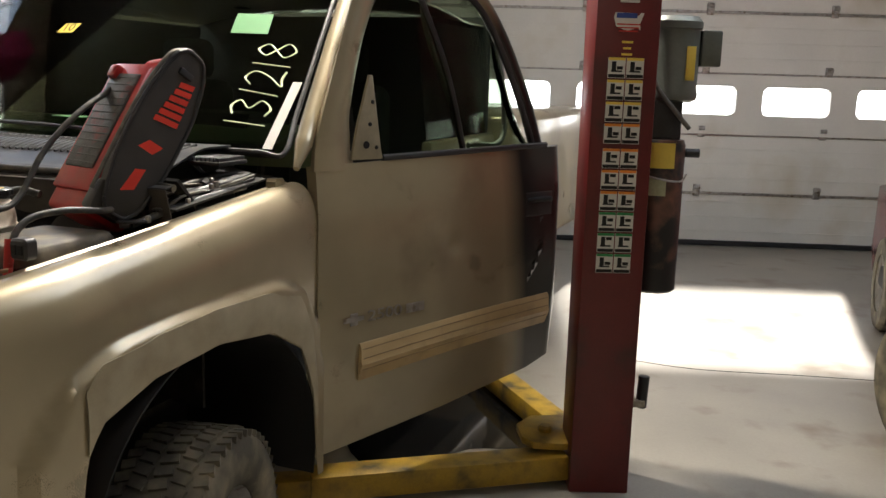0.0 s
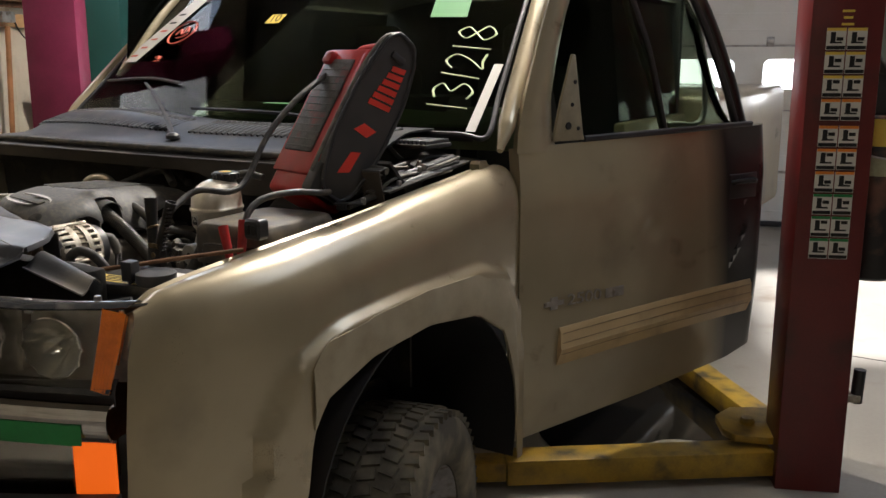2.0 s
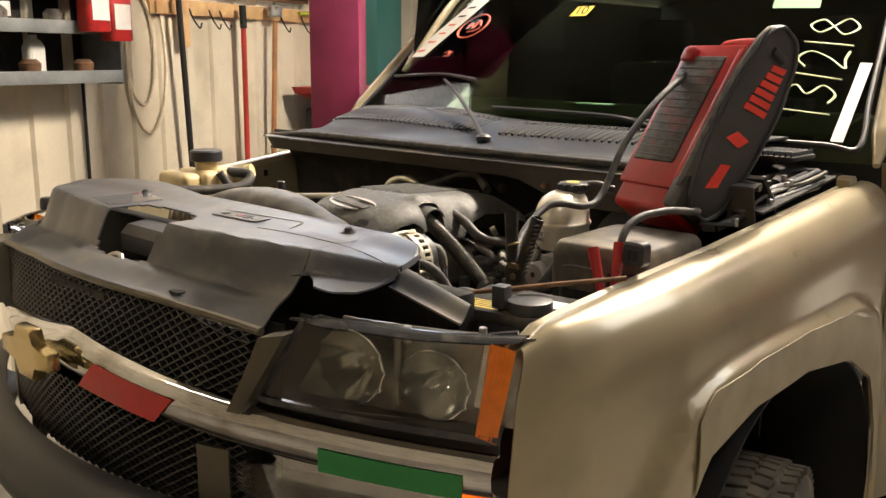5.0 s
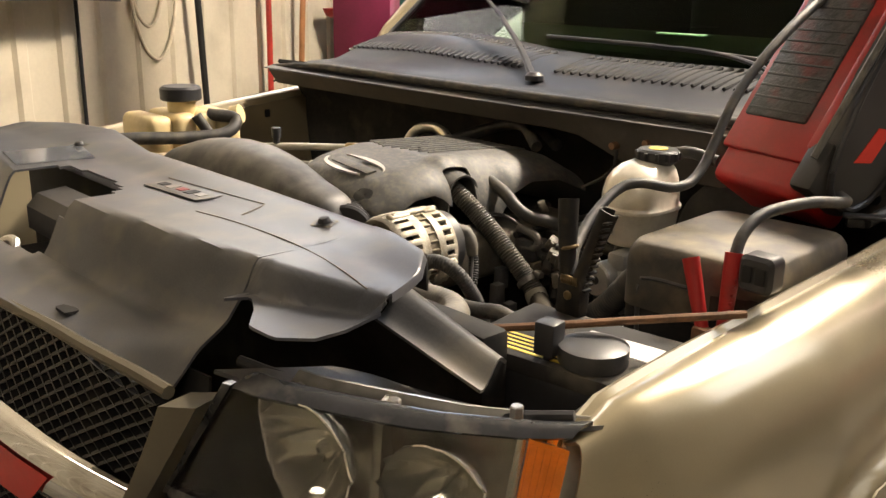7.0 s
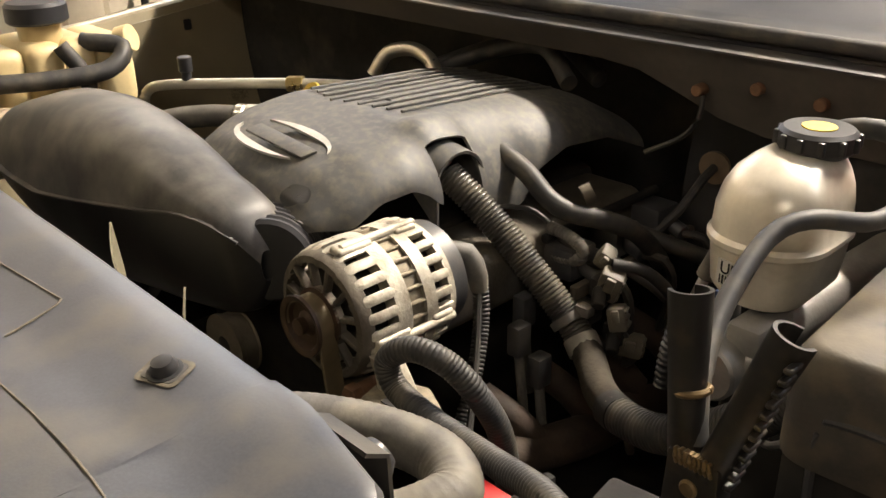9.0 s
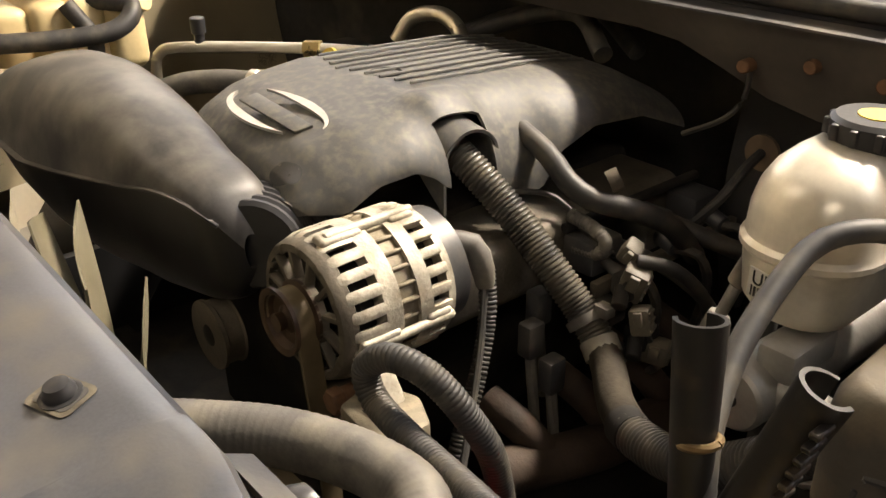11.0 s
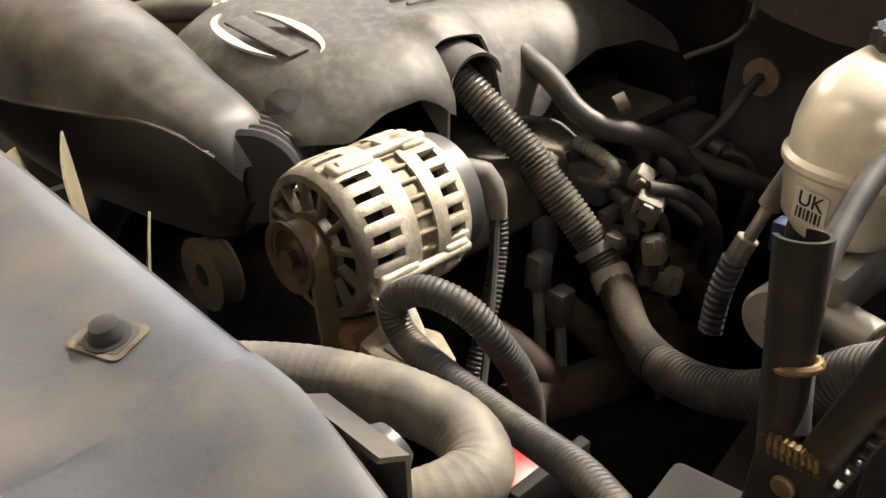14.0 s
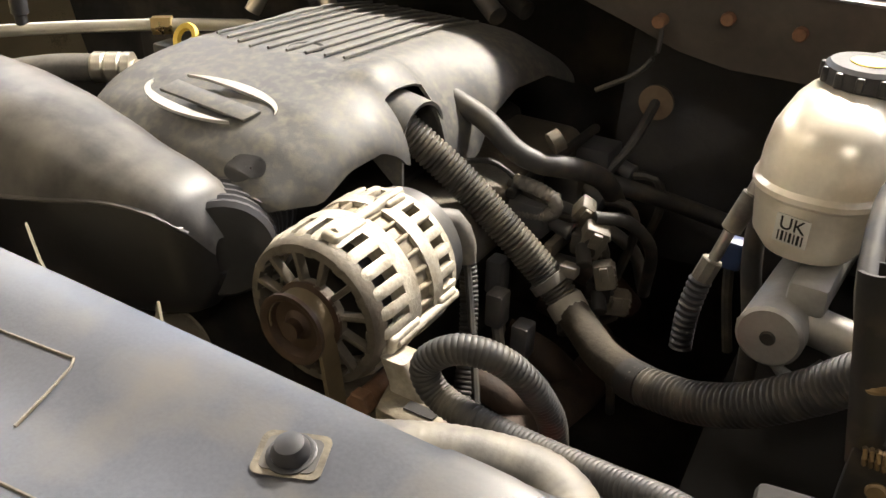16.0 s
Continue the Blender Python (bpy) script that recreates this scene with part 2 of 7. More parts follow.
def tube(pts, r, seg=12, step=0.012, rib=0.0, pitch=0.006, flat=1.0):
    """A pipe along a smooth line; rib: depth of its corrugation, with that pitch. r may be a list along the way."""
    line = spline(pts, pitch / 3 if rib else step)
    bm = bmesh.new()
    up = Vector((0.31, 0.12, 0.94)).normalized()
    rings = []
    for k, p in enumerate(line):
        d = (line[min(k + 1, len(line) - 1)] - line[max(k - 1, 0)]).normalized()
        s = d.cross(up).normalized()
        u = s.cross(d)
        rr = float(np.interp(k / (len(line) - 1), np.linspace(0, 1, len(r)), r)) if isinstance(r, (list, tuple)) else r
        if rib:
            rr *= 1 + (rib if k % 3 else -rib)
        rings.append([bm.verts.new(p + s * (rr * math.cos(a)) + u * (rr * flat * math.sin(a))) for a in (2 * math.pi * j / seg for j in range(seg))])
    for a, b in zip(rings, rings[1:]):
        for j in range(seg):
            bm.faces.new((a[j], a[(j + 1) % seg], b[(j + 1) % seg], b[j]))
    bm.faces.new(rings[0]), bm.faces.new(rings[-1])
    return bm


def prism(outline, h, m=None, bev=0.0):
    """A flat outline (x, y) raised by h along z."""
    bm = bmesh.new()
    low = [bm.verts.new((x, y, 0)) for x, y in outline]
    top = [bm.verts.new((x, y, h)) for x, y in outline]
    bm.faces.new(low[::-1]), bm.faces.new(top)
    n = len(outline)
    for k in range(n):
        bm.faces.new((low[k], low[(k + 1) % n], top[(k + 1) % n], top[k]))
    if bev:
        bmesh.ops.bevel(bm, geom=bm.edges[:], offset=bev, segments=2, affect="EDGES", profile=0.5)
    if m:
        bm.transform(m)
    return bm


def sheet(fn, us, vs, thick=0.0, keep=None, m=None):
    """A surface fn(u, v) over the given values, with thickness; keep(u, v) leaves cells out."""
    bm = bmesh.new()
    g = [[bm.verts.new(fn(u, v)) for v in vs] for u in us]
    for i in range(len(us) - 1):
        for j in range(len(vs) - 1):
            if keep is None or keep((us[i] + us[i + 1]) / 2, (vs[j] + vs[j + 1]) / 2):
                bm.faces.new((g[i][j], g[i + 1][j], g[i + 1][j + 1], g[i][j + 1]))
    bmesh.ops.delete(bm, geom=[v for v in bm.verts if not v.link_faces], context="VERTS")
    bmesh.ops.remove_doubles(bm, verts=bm.verts, dist=1e-5)
    if thick:
        bmesh.ops.recalc_face_normals(bm, faces=bm.faces)
        bmesh.ops.solidify(bm, geom=bm.faces[:], thickness=thick)
    if m:
        bm.transform(m)
    return bm


def loft(rings, caps=True, m=None):
    bm = bmesh.new()
    vs = [[bm.verts.new(p) for p in ring] for ring in rings]
    n = len(vs[0])
    for a, b in zip(vs, vs[1:]):
        for k in range(n):
            bm.faces.new((a[k], a[(k + 1) % n], b[(k + 1) % n], b[k]))
    if caps:
        bm.faces.new(vs[0]), bm.faces.new(vs[-1])
    if m:
        bm.transform(m)
    return bm


def lin(a, b, n):
    return [a + (b - a) * k / (n - 1) for k in range(n)]


def terp(x, xs, ys):
    return float(np.interp(x, xs, ys))


def ease(t):
    t = min(1.0, max(0.0, t))
    return t * t * (3 - 2 * t)


def mirror(bm):
    bm.transform(Matrix.Translation((2 * XC, 0, 0)) @ Matrix.Diagonal((-1, 1, 1, 1)))
    return bm


def words(text, size, m, name, material, parent, depth=0.0006, label=""):
    cu = bpy.data.curves.new("tmp", "FONT")
    cu.body, cu.size, cu.extrude, cu.align_x, cu.align_y = text, size, depth, "CENTER", "CENTER"
    ob = bpy.data.objects.new("tmp", cu)
    me = bpy.data.meshes.new_from_object(ob)
    bm = bmesh.new()
    bm.from_mesh(me)
    bpy.data.objects.remove(ob)
    bpy.data.meshes.remove(me)
    bm.transform(m)
    return part(name, bm, material, parent, label, smooth=False)

# ---- the building ----


def room_pt(u, v, z=0.0):
    return ROOM @ Vector((u, v, z))


WL, WR, WB, WF, HT = -2.45, 8.0, 7.79, -6.5, 4.4   # walls left, right, with the big door, behind; ceiling
solo("floor", box((1.5, 1.0, -0.06), (22, 22, 0.12), 0, ROOM), CONC, "stained bare concrete workshop floor with oil marks", "floor", kind="structure", smooth=False)


def ribbed_wall(name, length, height, m, material, label):
    pts = []
    x = 0.0
    while x < length:
        for dx, d in ((0.0, 0.0), (0.12, 0.0), (0.135, 0.018), (0.165, 0.018), (0.18, 0.0), (0.225, 0.0)):
            pts.append((x + dx, d))
        x += 0.23
    bm = bmesh.new()
    rows = [[bm.verts.new((x, y, z)) for x, y in pts] for z in (0, height)]
    for k in range(len(pts) - 1):
        bm.faces.new((rows[0][k], rows[0][k + 1], rows[1][k + 1], rows[1][k]))
    bmesh.ops.recalc_face_normals(bm, faces=bm.faces)
    bmesh.ops.solidify(bm, geom=bm.faces[:], thickness=0.02)
    bm.transform(m)
    return solo(name, bm, material, label, "wall", kind="structure", smooth=False)


ribbed_wall("wall_west", 15.0, HT, ROOM @ Matrix.Translation((WL, WB, 0)) @ Matrix.Rotation(radians(-90), 4, "Z"), WALLM, "cream ribbed metal cladding wall with rust stains")
# wall with the overhead door
SEAM = [0.0, 0.543, 1.141, 1.738, 2.335, 2.93, 3.53]
DOOR_L, DOOR_R = -0.6, 7.4
solo("wall_north", add(box(((WL + DOOR_L) / 2, WB + 0.1, HT / 2), (DOOR_L - WL, 0.2, HT), 0, ROOM), add(box(((WR + DOOR_R) / 2, WB + 0.1, HT / 2), (WR - DOOR_R, 0.2, HT), 0, ROOM), box(((DOOR_L + DOOR_R) / 2, WB + 0.1, (HT + SEAM[-1]) / 2), (DOOR_R - DOOR_L, 0.2, HT - SEAM[-1]), 0, ROOM))), WALLM, "cream wall round the overhead door", "wall", kind="structure", smooth=False)
solo("wall_south", box(((WL + WR) / 2, WF, HT / 2), (WR - WL, 0.2, HT), 0, ROOM), WALLM, "cream wall behind the bay", "wall", kind="structure", smooth=False)
solo("wall_east", box((WR, (WF + WB) / 2, HT / 2), (0.2, WB - WF, HT), 0, ROOM), WALLM, "cream wall beyond the parked car", "wall", kind="structure", smooth=False)
# unseen opening added to the roof so that the sun falls on the floor
LX0, LX1, LY0, LY1 = 2.55, 5.6, 1.22, 3.35
top = bmesh.new()
for x0_, x1_, y0_, y1_ in ((WL - 0.2, LX0, WF - 0.2, WB + 0.2), (LX1, WR + 0.2, WF - 0.2, WB + 0.2), (LX0, LX1, WF - 0.2, LY0), (LX0, LX1, LY1, WB + 0.2)):
    add(top, box(((x0_ + x1_) / 2, (y0_ + y1_) / 2, HT + 0.06), (x1_ - x0_, y1_ - y0_, 0.12), 0, ROOM))
solo("ceiling", top, mat("grey_ceiling", (0.16, 0.14, 0.11), 0.8, 0, 0.15, 2), "dim grey workshop ceiling with an opening added to let the sun through", "ceiling", kind="structure", smooth=False)

# overhead door: panels, windows, hinges
big_door = thing("door_1", room_pt(2.2, WB), "white sectional overhead garage door with small windows", "garage door", kind="structure")
SKYGLOW = glow("bright_daylight", (1.0, 0.98, 0.93), 6.0)
win_u = [5.013 + 0.926 * k for k in range(-7, 4)]
WW, WH, WZ = 0.334, 0.145, 1.478


def round_rect(cx, cy, hw, hh, r, n=5):
    out = []
    for sx, sy, a0 in ((1, 1, 0), (-1, 1, 90), (-1, -1, 180), (1, -1, 270)):
        for k in range(n + 1):
            a = radians(a0 + 90 * k / n)
            out.append((cx + sx * (hw - r) + r * math.cos(a), cy + sy * (hh - r) + r * math.sin(a)))
    return out


for row in range(6):
    z0, z1 = SEAM[row] + 0.004, SEAM[row + 1] - 0.004
    if row == 2:
        bm = bmesh.new()
        edges = [DOOR_L] + [(a + b) / 2 for a, b in zip(win_u, win_u[1:])] + [DOOR_R]
        for k, u in enumerate(win_u[1:-1]):
            a, b = edges[k + 1] if k else DOOR_L, edges[k + 2] if k < len(win_u) - 3 else DOOR_R
            hole = round_rect(u, WZ, WW, WH, 0.07)
            n = len(hole)
            hv = [bm.verts.new((x, WB, z)) for x, z in hole]
            ov = []
            for x, z in hole:
                dx, dz = x - u, z - WZ
                if abs(dx) / WW * 0.8 > abs(dz) / WH:
                    ov.append(bm.verts.new((b if dx > 0 else a, WB, WZ + dz / WH * ((z1 - WZ) if dz > 0 else (WZ - z0)))))
                else:
                    ov.append(bm.verts.new((u + max(-1, min(1, dx / WW * 1.1)) * ((b - u) if dx > 0 else (u - a)), WB, z1 if dz > 0 else z0)))
            for j in range(n):
                q = (j + 1) % n
                bm.faces.new((hv[j], hv[q], ov[q], ov[j]))
        bmesh.ops.recalc_face_normals(bm, faces=bm.faces)
        bmesh.ops.solidify(bm, geom=bm.faces[:], thickness=0.04)
        bm.transform(ROOM)
        part("panel", bm, WHITEM, big_door, smooth=False)
        for u in win_u[1:-1]:
            outer, inner = round_rect(u, WZ, WW + 0.02, WH + 0.02, 0.08), round_rect(u, WZ, WW - 0.004, WH - 0.004, 0.065)
            fb = bmesh.new()
            rings = [[fb.verts.new((x, y, z)) for x, z in ring] for ring, y in ((outer, WB - 0.002), (outer, WB - 0.016), (inner, WB - 0.016), (inner, WB - 0.002))]
            for r1, r2 in zip(rings, rings[1:]):
                for j in range(len(r1)):
                    q = (j + 1) % len(r1)
                    fb.faces.new((r1[j], r1[q], r2[q], r2[j]))
            fb.transform(ROOM)
            part("window_frame", fb, WHITEM, big_door)
            part("pane", prism(round_rect(u, WZ, WW, WH, 0.07), 0.004, ROOM @ Matrix.Translation((0, WB + 0.03, 0)) @ Matrix.Rotation(radians(90), 4, "X")), SKYGLOW, big_door, "window glowing pane of the added window", smooth=False)
    else:
        bm = box(((DOOR_L + DOOR_R) / 2, WB + 0.02, (z0 + z1) / 2), (DOOR_R - DOOR_L, 0.04, z1 - z0), 0.004, None, 1)
        for zz in (z0 + 0.15, z0 + 0.30, z0 + 0.45):
            add(bm, box(((DOOR_L + DOOR_R) / 2, WB - 0.001, zz), (DOOR_R - DOOR_L, 0.006, 0.012), 0.002, None, 1))
        bm.transform(ROOM)
        part("panel", bm, WHITEM, big_door, smooth=False)
    if row:
        part("seam_rail", box(((DOOR_L + DOOR_R) / 2, WB - 0.008, SEAM[row]), (DOOR_R - DOOR_L, 0.014, 0.028), 0.004, ROOM, 1), STEEL, big_door)
        for u in (0.46, 1.67, 2.88, 4.10, 5.31, 6.52):
            hb = box((u, WB - 0.02, SEAM[row] + 0.03), (0.07, 0.03, 0.12), 0.01, None, 2)
            add(hb, rod((u - 0.03, WB - 0.04, SEAM[row] + 0.06), (u + 0.03, WB - 0.04, SEAM[row] + 0.06), 0.022, seg=10))
            hb.transform(ROOM)
            part("hinge", hb, STEEL, big_door)
part("bottom_seal", box(((DOOR_L + DOOR_R) / 2, WB - 0.005, 0.03), (DOOR_R - DOOR_L, 0.05, 0.05), 0.01, ROOM, 1), BLACKP, big_door)

# high window in the ribbed wall, out of view, added for the bluish light
win1 = thing("window_1", room_pt(WL, 3.9, 3.25), "unseen high steel-framed window added as a source of bluish daylight", "window", kind="structure")
for dv in (-1.0, 0.0, 1.0):
    part("pane", box((WL + 0.045, 3.9 + dv, 3.25), (0.006, 0.94, 1.08), 0, ROOM), SKYGLOW, win1, "glowing pane of the added window", smooth=False)
for dv in (-1.5, -0.5, 0.5, 1.5):
    part("mullion", box((WL + 0.05, 3.9 + dv, 3.25), (0.05, 0.06, 1.20), 0.004, ROOM), STEEL, win1)
for dz in (-0.57, 0.57):
    part("frame_rail", box((WL + 0.052, 3.9, 3.25 + dz), (0.05, 3.06, 0.06), 0.004, ROOM), STEEL, win1)

# ---- two-post lift ----


def lift_post(name, at, yaw, material, label):
    """A folded steel column, open at its inner side."""
    t = thing(name, at, label, "lift post", "posts of the vehicle lift")
    m = Matrix.Translation(at) @ Matrix.Rotation(yaw, 4, "Z")
    w, d, h, th = 0.235, 0.24, 2.75, 0.012
    out = [(-w / 2, d / 2), (-w / 2, -d / 2), (w / 2, -d / 2), (w / 2, d / 2), (w / 2 - 0.06, d / 2), (w / 2 - 0.06, d / 2 - th), (w / 2 - th, d / 2 - th), (w / 2 - th, -d / 2 + th), (-w / 2 + th, -d / 2 + th), (-w / 2 + th, d / 2 - th), (-w / 2 + 0.06, d / 2 - th), (-w / 2 + 0.06, d / 2)]
    part("column", prism(out, h, m, 0.004), material, t)
    part("base_plate", box((0, 0.04, 0.004), (0.235, 0.20, 0.008), 0.003, m), material, t)
    part("carriage", box((0, 0.02, 0.45), (w - 0.05, d - 0.06, 0.8), 0.01, m), DARK, t, "grimy black carriage")
    return t, m


lift, LM = lift_post("lift_post", (1.615, 2.68, 0), radians(22), POSTRED, "dark red steel lift post with warning stickers")
purple, PM = lift_post("lift_post", (-1.86, 2.06, 0), radians(40), PURPLE, "magenta painted steel lift post beside the truck")
FR = LM @ Matrix.Translation((0, -0.1225, 0)) @ Matrix.Rotation(radians(90), 4, "X")     # front face: x across, y up
ORT = mat("orange_header", (0.7, 0.22, 0.02), 0.5, 0, 0.1)
for k in range(10):
    z = 1.672 - 0.080 * k - (0.012 if k > 3 else 0)
    for s in (-1, 1):
        lab = part("warning_label", box((s * 0.034 - 0.0, z, 0.0005), (0.064, 0.074, 0.001), 0, FR), WHITE, lift, "white pictogram sticker", smooth=False)
        part("header_bar", box((s * 0.034, z + 0.032, 0.0015), (0.062, 0.010, 0.001), 0, FR), YELP if k < 3 else ORT if k < 7 else GREENT, lab, smooth=False)
        pict = box((s * 0.034 - 0.01, z + 0.006, 0.0015), (0.016, 0.034, 0.001), 0, FR)
        add(pict, box((s * 0.034 + 0.012, z + 0.008 * (k % 3), 0.0015), (0.022, 0.012, 0.001), 0, FR))
        add(pict, box((s * 0.034, z - 0.012, 0.0015), (0.04, 0.006, 0.001), 0, FR))
        part("pictogram", pict, INK, lab, smooth=False)
        part("text_bar", box((s * 0.034, z - 0.029, 0.0015), (0.060, 0.012, 0.001), 0, FR), INK, lab, smooth=False)
flag = [(-0.055, 0.012), (-0.05, 0.03), (0.02, 0.028), (0.032, 0.018), (0.045, 0.03), (0.055, 0.028), (0.048, 0.008), (0.042, -0.008), (0.044, -0.032), (0.03, -0.024), (0.0, -0.034), (-0.02, -0.03), (-0.045, -0.02)]
decal = part("map_sticker", prism(flag, 0.001, FR @ Matrix.Translation((0.0, 1.84, 0))), WHITE, lift, "map-shaped flag sticker", smooth=False)
for k in range(3):
    part("stripe", box((0.0, 1.828 - 0.012 * k, 0.0016), (0.085 - 0.008 * k, 0.005, 0.001), 0, FR), REDT, decal, smooth=False)
part("canton", box((-0.008, 1.859, 0.0016), (0.075, 0.018, 0.001), 0, FR), mat("blue_ink", (0.03, 0.06, 0.25), 0.5), decal, smooth=False)
part("letter_strip", box((0.0, 1.93, 0.001), (0.07, 0.05, 0.0012), 0, FR), WHITE, lift, "white lettering cut off", smooth=False)
for k in range(3):
    part("small_lettering", box((0.0, 1.765 - 0.022 * k, 0.001), (0.04 - 0.01 * (k == 1), 0.008, 0.001), 0, FR), YELP, lift, smooth=False)

# hydraulic power unit on the post
PU = Matrix.Translation((1.68, 2.88, 0)) @ Matrix.Rotation(radians(22), 4, "Z")
PUM = mat("grey_green_motor_paint", (0.13, 0.14, 0.12), 0.45, 0.2, 0.15, 8)
unit = thing("power_unit", PU @ Vector((0, 0, 0.9)), "grey hydraulic motor over a black oil tank on the lift post", "hydraulic pump")
part("oil_tank", lathe([(0.085, 0.78), (0.095, 0.79), (0.095, 1.38), (0.088, 1.40), (0.04, 1.41)], PU @ Matrix.Translation((0.09, 0, 0))), mat("worn_black_tank", (0.012, 0.012, 0.012), 0.4, 0, 0.3, 8, 0.1, 60, (0.28, 0.12, 0.07), 0.25, 4), unit)
part("valve_block", box((0.09, 0, 1.48), (0.12, 0.12, 0.16), 0.01, PU), BLACKP, unit)
part("motor", lathe([(0.08, 1.55), (0.1, 1.56), (0.105, 1.58), (0.1, 1.60), (0.1, 1.83), (0.108, 1.835), (0.108, 1.86), (0.09, 1.88)], PU @ Matrix.Translation((0.11, 0, 0))), PUM, unit)
part("switch_box", box((0.25, 0, 1.76), (0.08, 0.09, 0.14), 0.008, PU), PUM, unit)
part("name_plate", box((0.155, -0.098, 1.70), (0.035, 0.006, 0.13), 0.002, PU), YELP, unit, "faded name plate")
part("filler_cap", rod(PU @ Vector((0.18, -0.03, 1.35)), PU @ Vector((0.235, -0.04, 1.35)), 0.018), BLACKP, unit)
part("yellow_label", sheet(lambda u, v: (0.09 + 0.097 * math.sin(u), -0.097 * math.cos(u), v), lin(-0.75, 0.35, 8), [1.29, 1.39], 0.0008, None, PU), YELP, unit, "scuffed yellow label")
part("pale_label", sheet(lambda u, v: (0.09 + 0.097 * math.sin(u), -0.097 * math.cos(u), v), lin(-0.7, 0.05, 8), [1.18, 1.25], 0.0008, None, PU), mat("pale_label", (0.35, 0.36, 0.22), 0.6), unit)
part("hose", tube([PU @ Vector(p) for p in ((0.02, -0.1, 2.1), (0.0, -0.12, 1.75), (0.02, -0.12, 1.62), (0.1, -0.12, 1.52), (0.17, -0.09, 1.45))], 0.009), GREYHOSE, unit)
part("tie_wire", tube([PU @ Vector(p) for p in ((-0.02, -0.06, 1.27), (0.06, -0.11, 1.25), (0.15, -0.09, 1.24), (0.2, 0, 1.26))], 0.004, 8), STEEL, unit)

latch = thing("lock_lever", LM @ Vector((0.15, 0, 0.4)), "black lock release handle on the lift post", "lever")
part("bracket", box((0.145, -0.05, 0.36), (0.06, 0.05, 0.03), 0.004, LM), ALU, latch)
part("grip", rod(LM @ Vector((0.165, -0.05, 0.34)), LM @ Vector((0.17, -0.05, 0.47)), 0.022), BLACKP, latch)


def lift_arm(p, q, w, h):
    p, q = Vector(p), Vector(q)
    m = Matrix.Translation(p) @ Matrix.Rotation(math.atan2(q.y - p.y, q.x - p.x), 4, "Z")
    L = (q - p).length
    t = thing("swing_jack_arm", p, "worn yellow steel swing arm low over the floor", "lift arm", "arms of the lift")
    part("outer_tube", box((L * 0.35, 0, h / 2 + 0.03), (L * 0.7, w, h), 0.006, m), YELLOW, t)
    part("inner_tube", box((L * 0.78, 0, h / 2 + 0.03), (L * 0.44, w - 0.025, h - 0.025), 0.005, m), YELLOW, t)
    part("pad", lathe([(0.05, 0.03 + h), (0.06, 0.04 + h), (0.06, 0.075 + h), (0.045, 0.08 + h)], m @ Matrix.Translation((L * 0.97, 0, 0))), DARK, t, "black rubber lifting pad")
    return t, m


arm1, m1 = lift_arm((1.50, 2.62, 0), (0.30, 1.75, 0), 0.13, 0.10)
arm2, m2 = lift_arm((1.50, 2.85, 0), (0.55, 3.95, 0), 0.12, 0.10)
knuckle = thing("arm_knuckle", (1.5, 2.72, 0.1), "yellow pivot plate where the lift arms meet the post", "lift pivot")
part("plate", prism([(-0.16, -0.1), (-0.12, -0.16), (0.0, -0.17), (0.14, -0.12), (0.16, 0.1), (0.1, 0.17), (-0.1, 0.14), (-0.17, 0.04)], 0.03, Matrix.Translation((1.44, 2.74, 0.145)) @ Matrix.Rotation(radians(22), 4, "Z"), 0.004), YELLOW, knuckle)
part("pivot_pin", lathe([(0.028, 0.17), (0.03, 0.19), (0.022, 0.2), (0, 0.2)], Matrix.Translation((1.40, 2.69, 0))), YELLOW, knuckle)
part("gusset", box((1.53, 2.78, 0.27), (0.05, 0.14, 0.24), 0.01), YELLOW, knuckle)

# ---- things along the ribbed wall ----
WLM = ROOM @ Matrix.Translation((WL, 0, 0)) @ Matrix.Rotation(radians(90), 4, "Z")      # x along the wall, y into the wall, z up

# ---- the truck ----
truck = thing("pickup_truck", (XC, 1.2, 0), "light pewter pickup truck with its bonnet off and scuffed wheel arches", "pickup truck")


def low_nose(d):
    return -0.06 + 0.33 * d * d


def lean(d):
    """How far the upper front leans back for each metre up."""
    return terp(d, [0.0, 0.3, 0.5, 0.6, 0.7, 0.85, 0.94, 1.0], [0.35, 0.35, 0.2, 0.05, 0.0, 0.12, 0.35, 0.7])


def nose(d):
    """How far back the front's upper edge lies at d from the centre line."""
    return low_nose(d) + 0.15 * lean(d)


def rail(y):
    return terp(y, [0.30, 0.41, 1.0, 1.68, 1.80], [0.655, 0.661, 0.70, 0.726, 0.73]), terp(y, [0.28, 0.33, 0.41, 1.0, 1.68, 1.8], [1.095, 1.125, 1.135, 1.192, 1.262, 1.268])


ARCH_Y = [0.68, 0.70, 0.745, 0.93, 1.185, 1.445, 1.62, 1.70, 1.73]
ARCH_Z = [0.60, 0.735, 0.80, 0.86, 0.88, 0.845, 0.75, 0.56, 0.27]


def side_x(y):
    return terp(y, [0.27, 0.31, 0.36, 0.45, 0.70, 1.1, 1.8], [0.682, 0.705, 0.728, 0.755, 0.795, 0.815, 0.825])


def flare_gain(y, z):
    """1 on the raised wheel-arch lip, 0 off it."""
    top = terp(y, [0.50, 0.58, 0.68, 0.82, 1.05, 1.5, 1.66, 1.74, 1.80], [0.5, 0.80, 0.93, 0.985, 1.003, 1.003, 0.95, 0.83, 0.55])
    return ease((top - z) / 0.03)


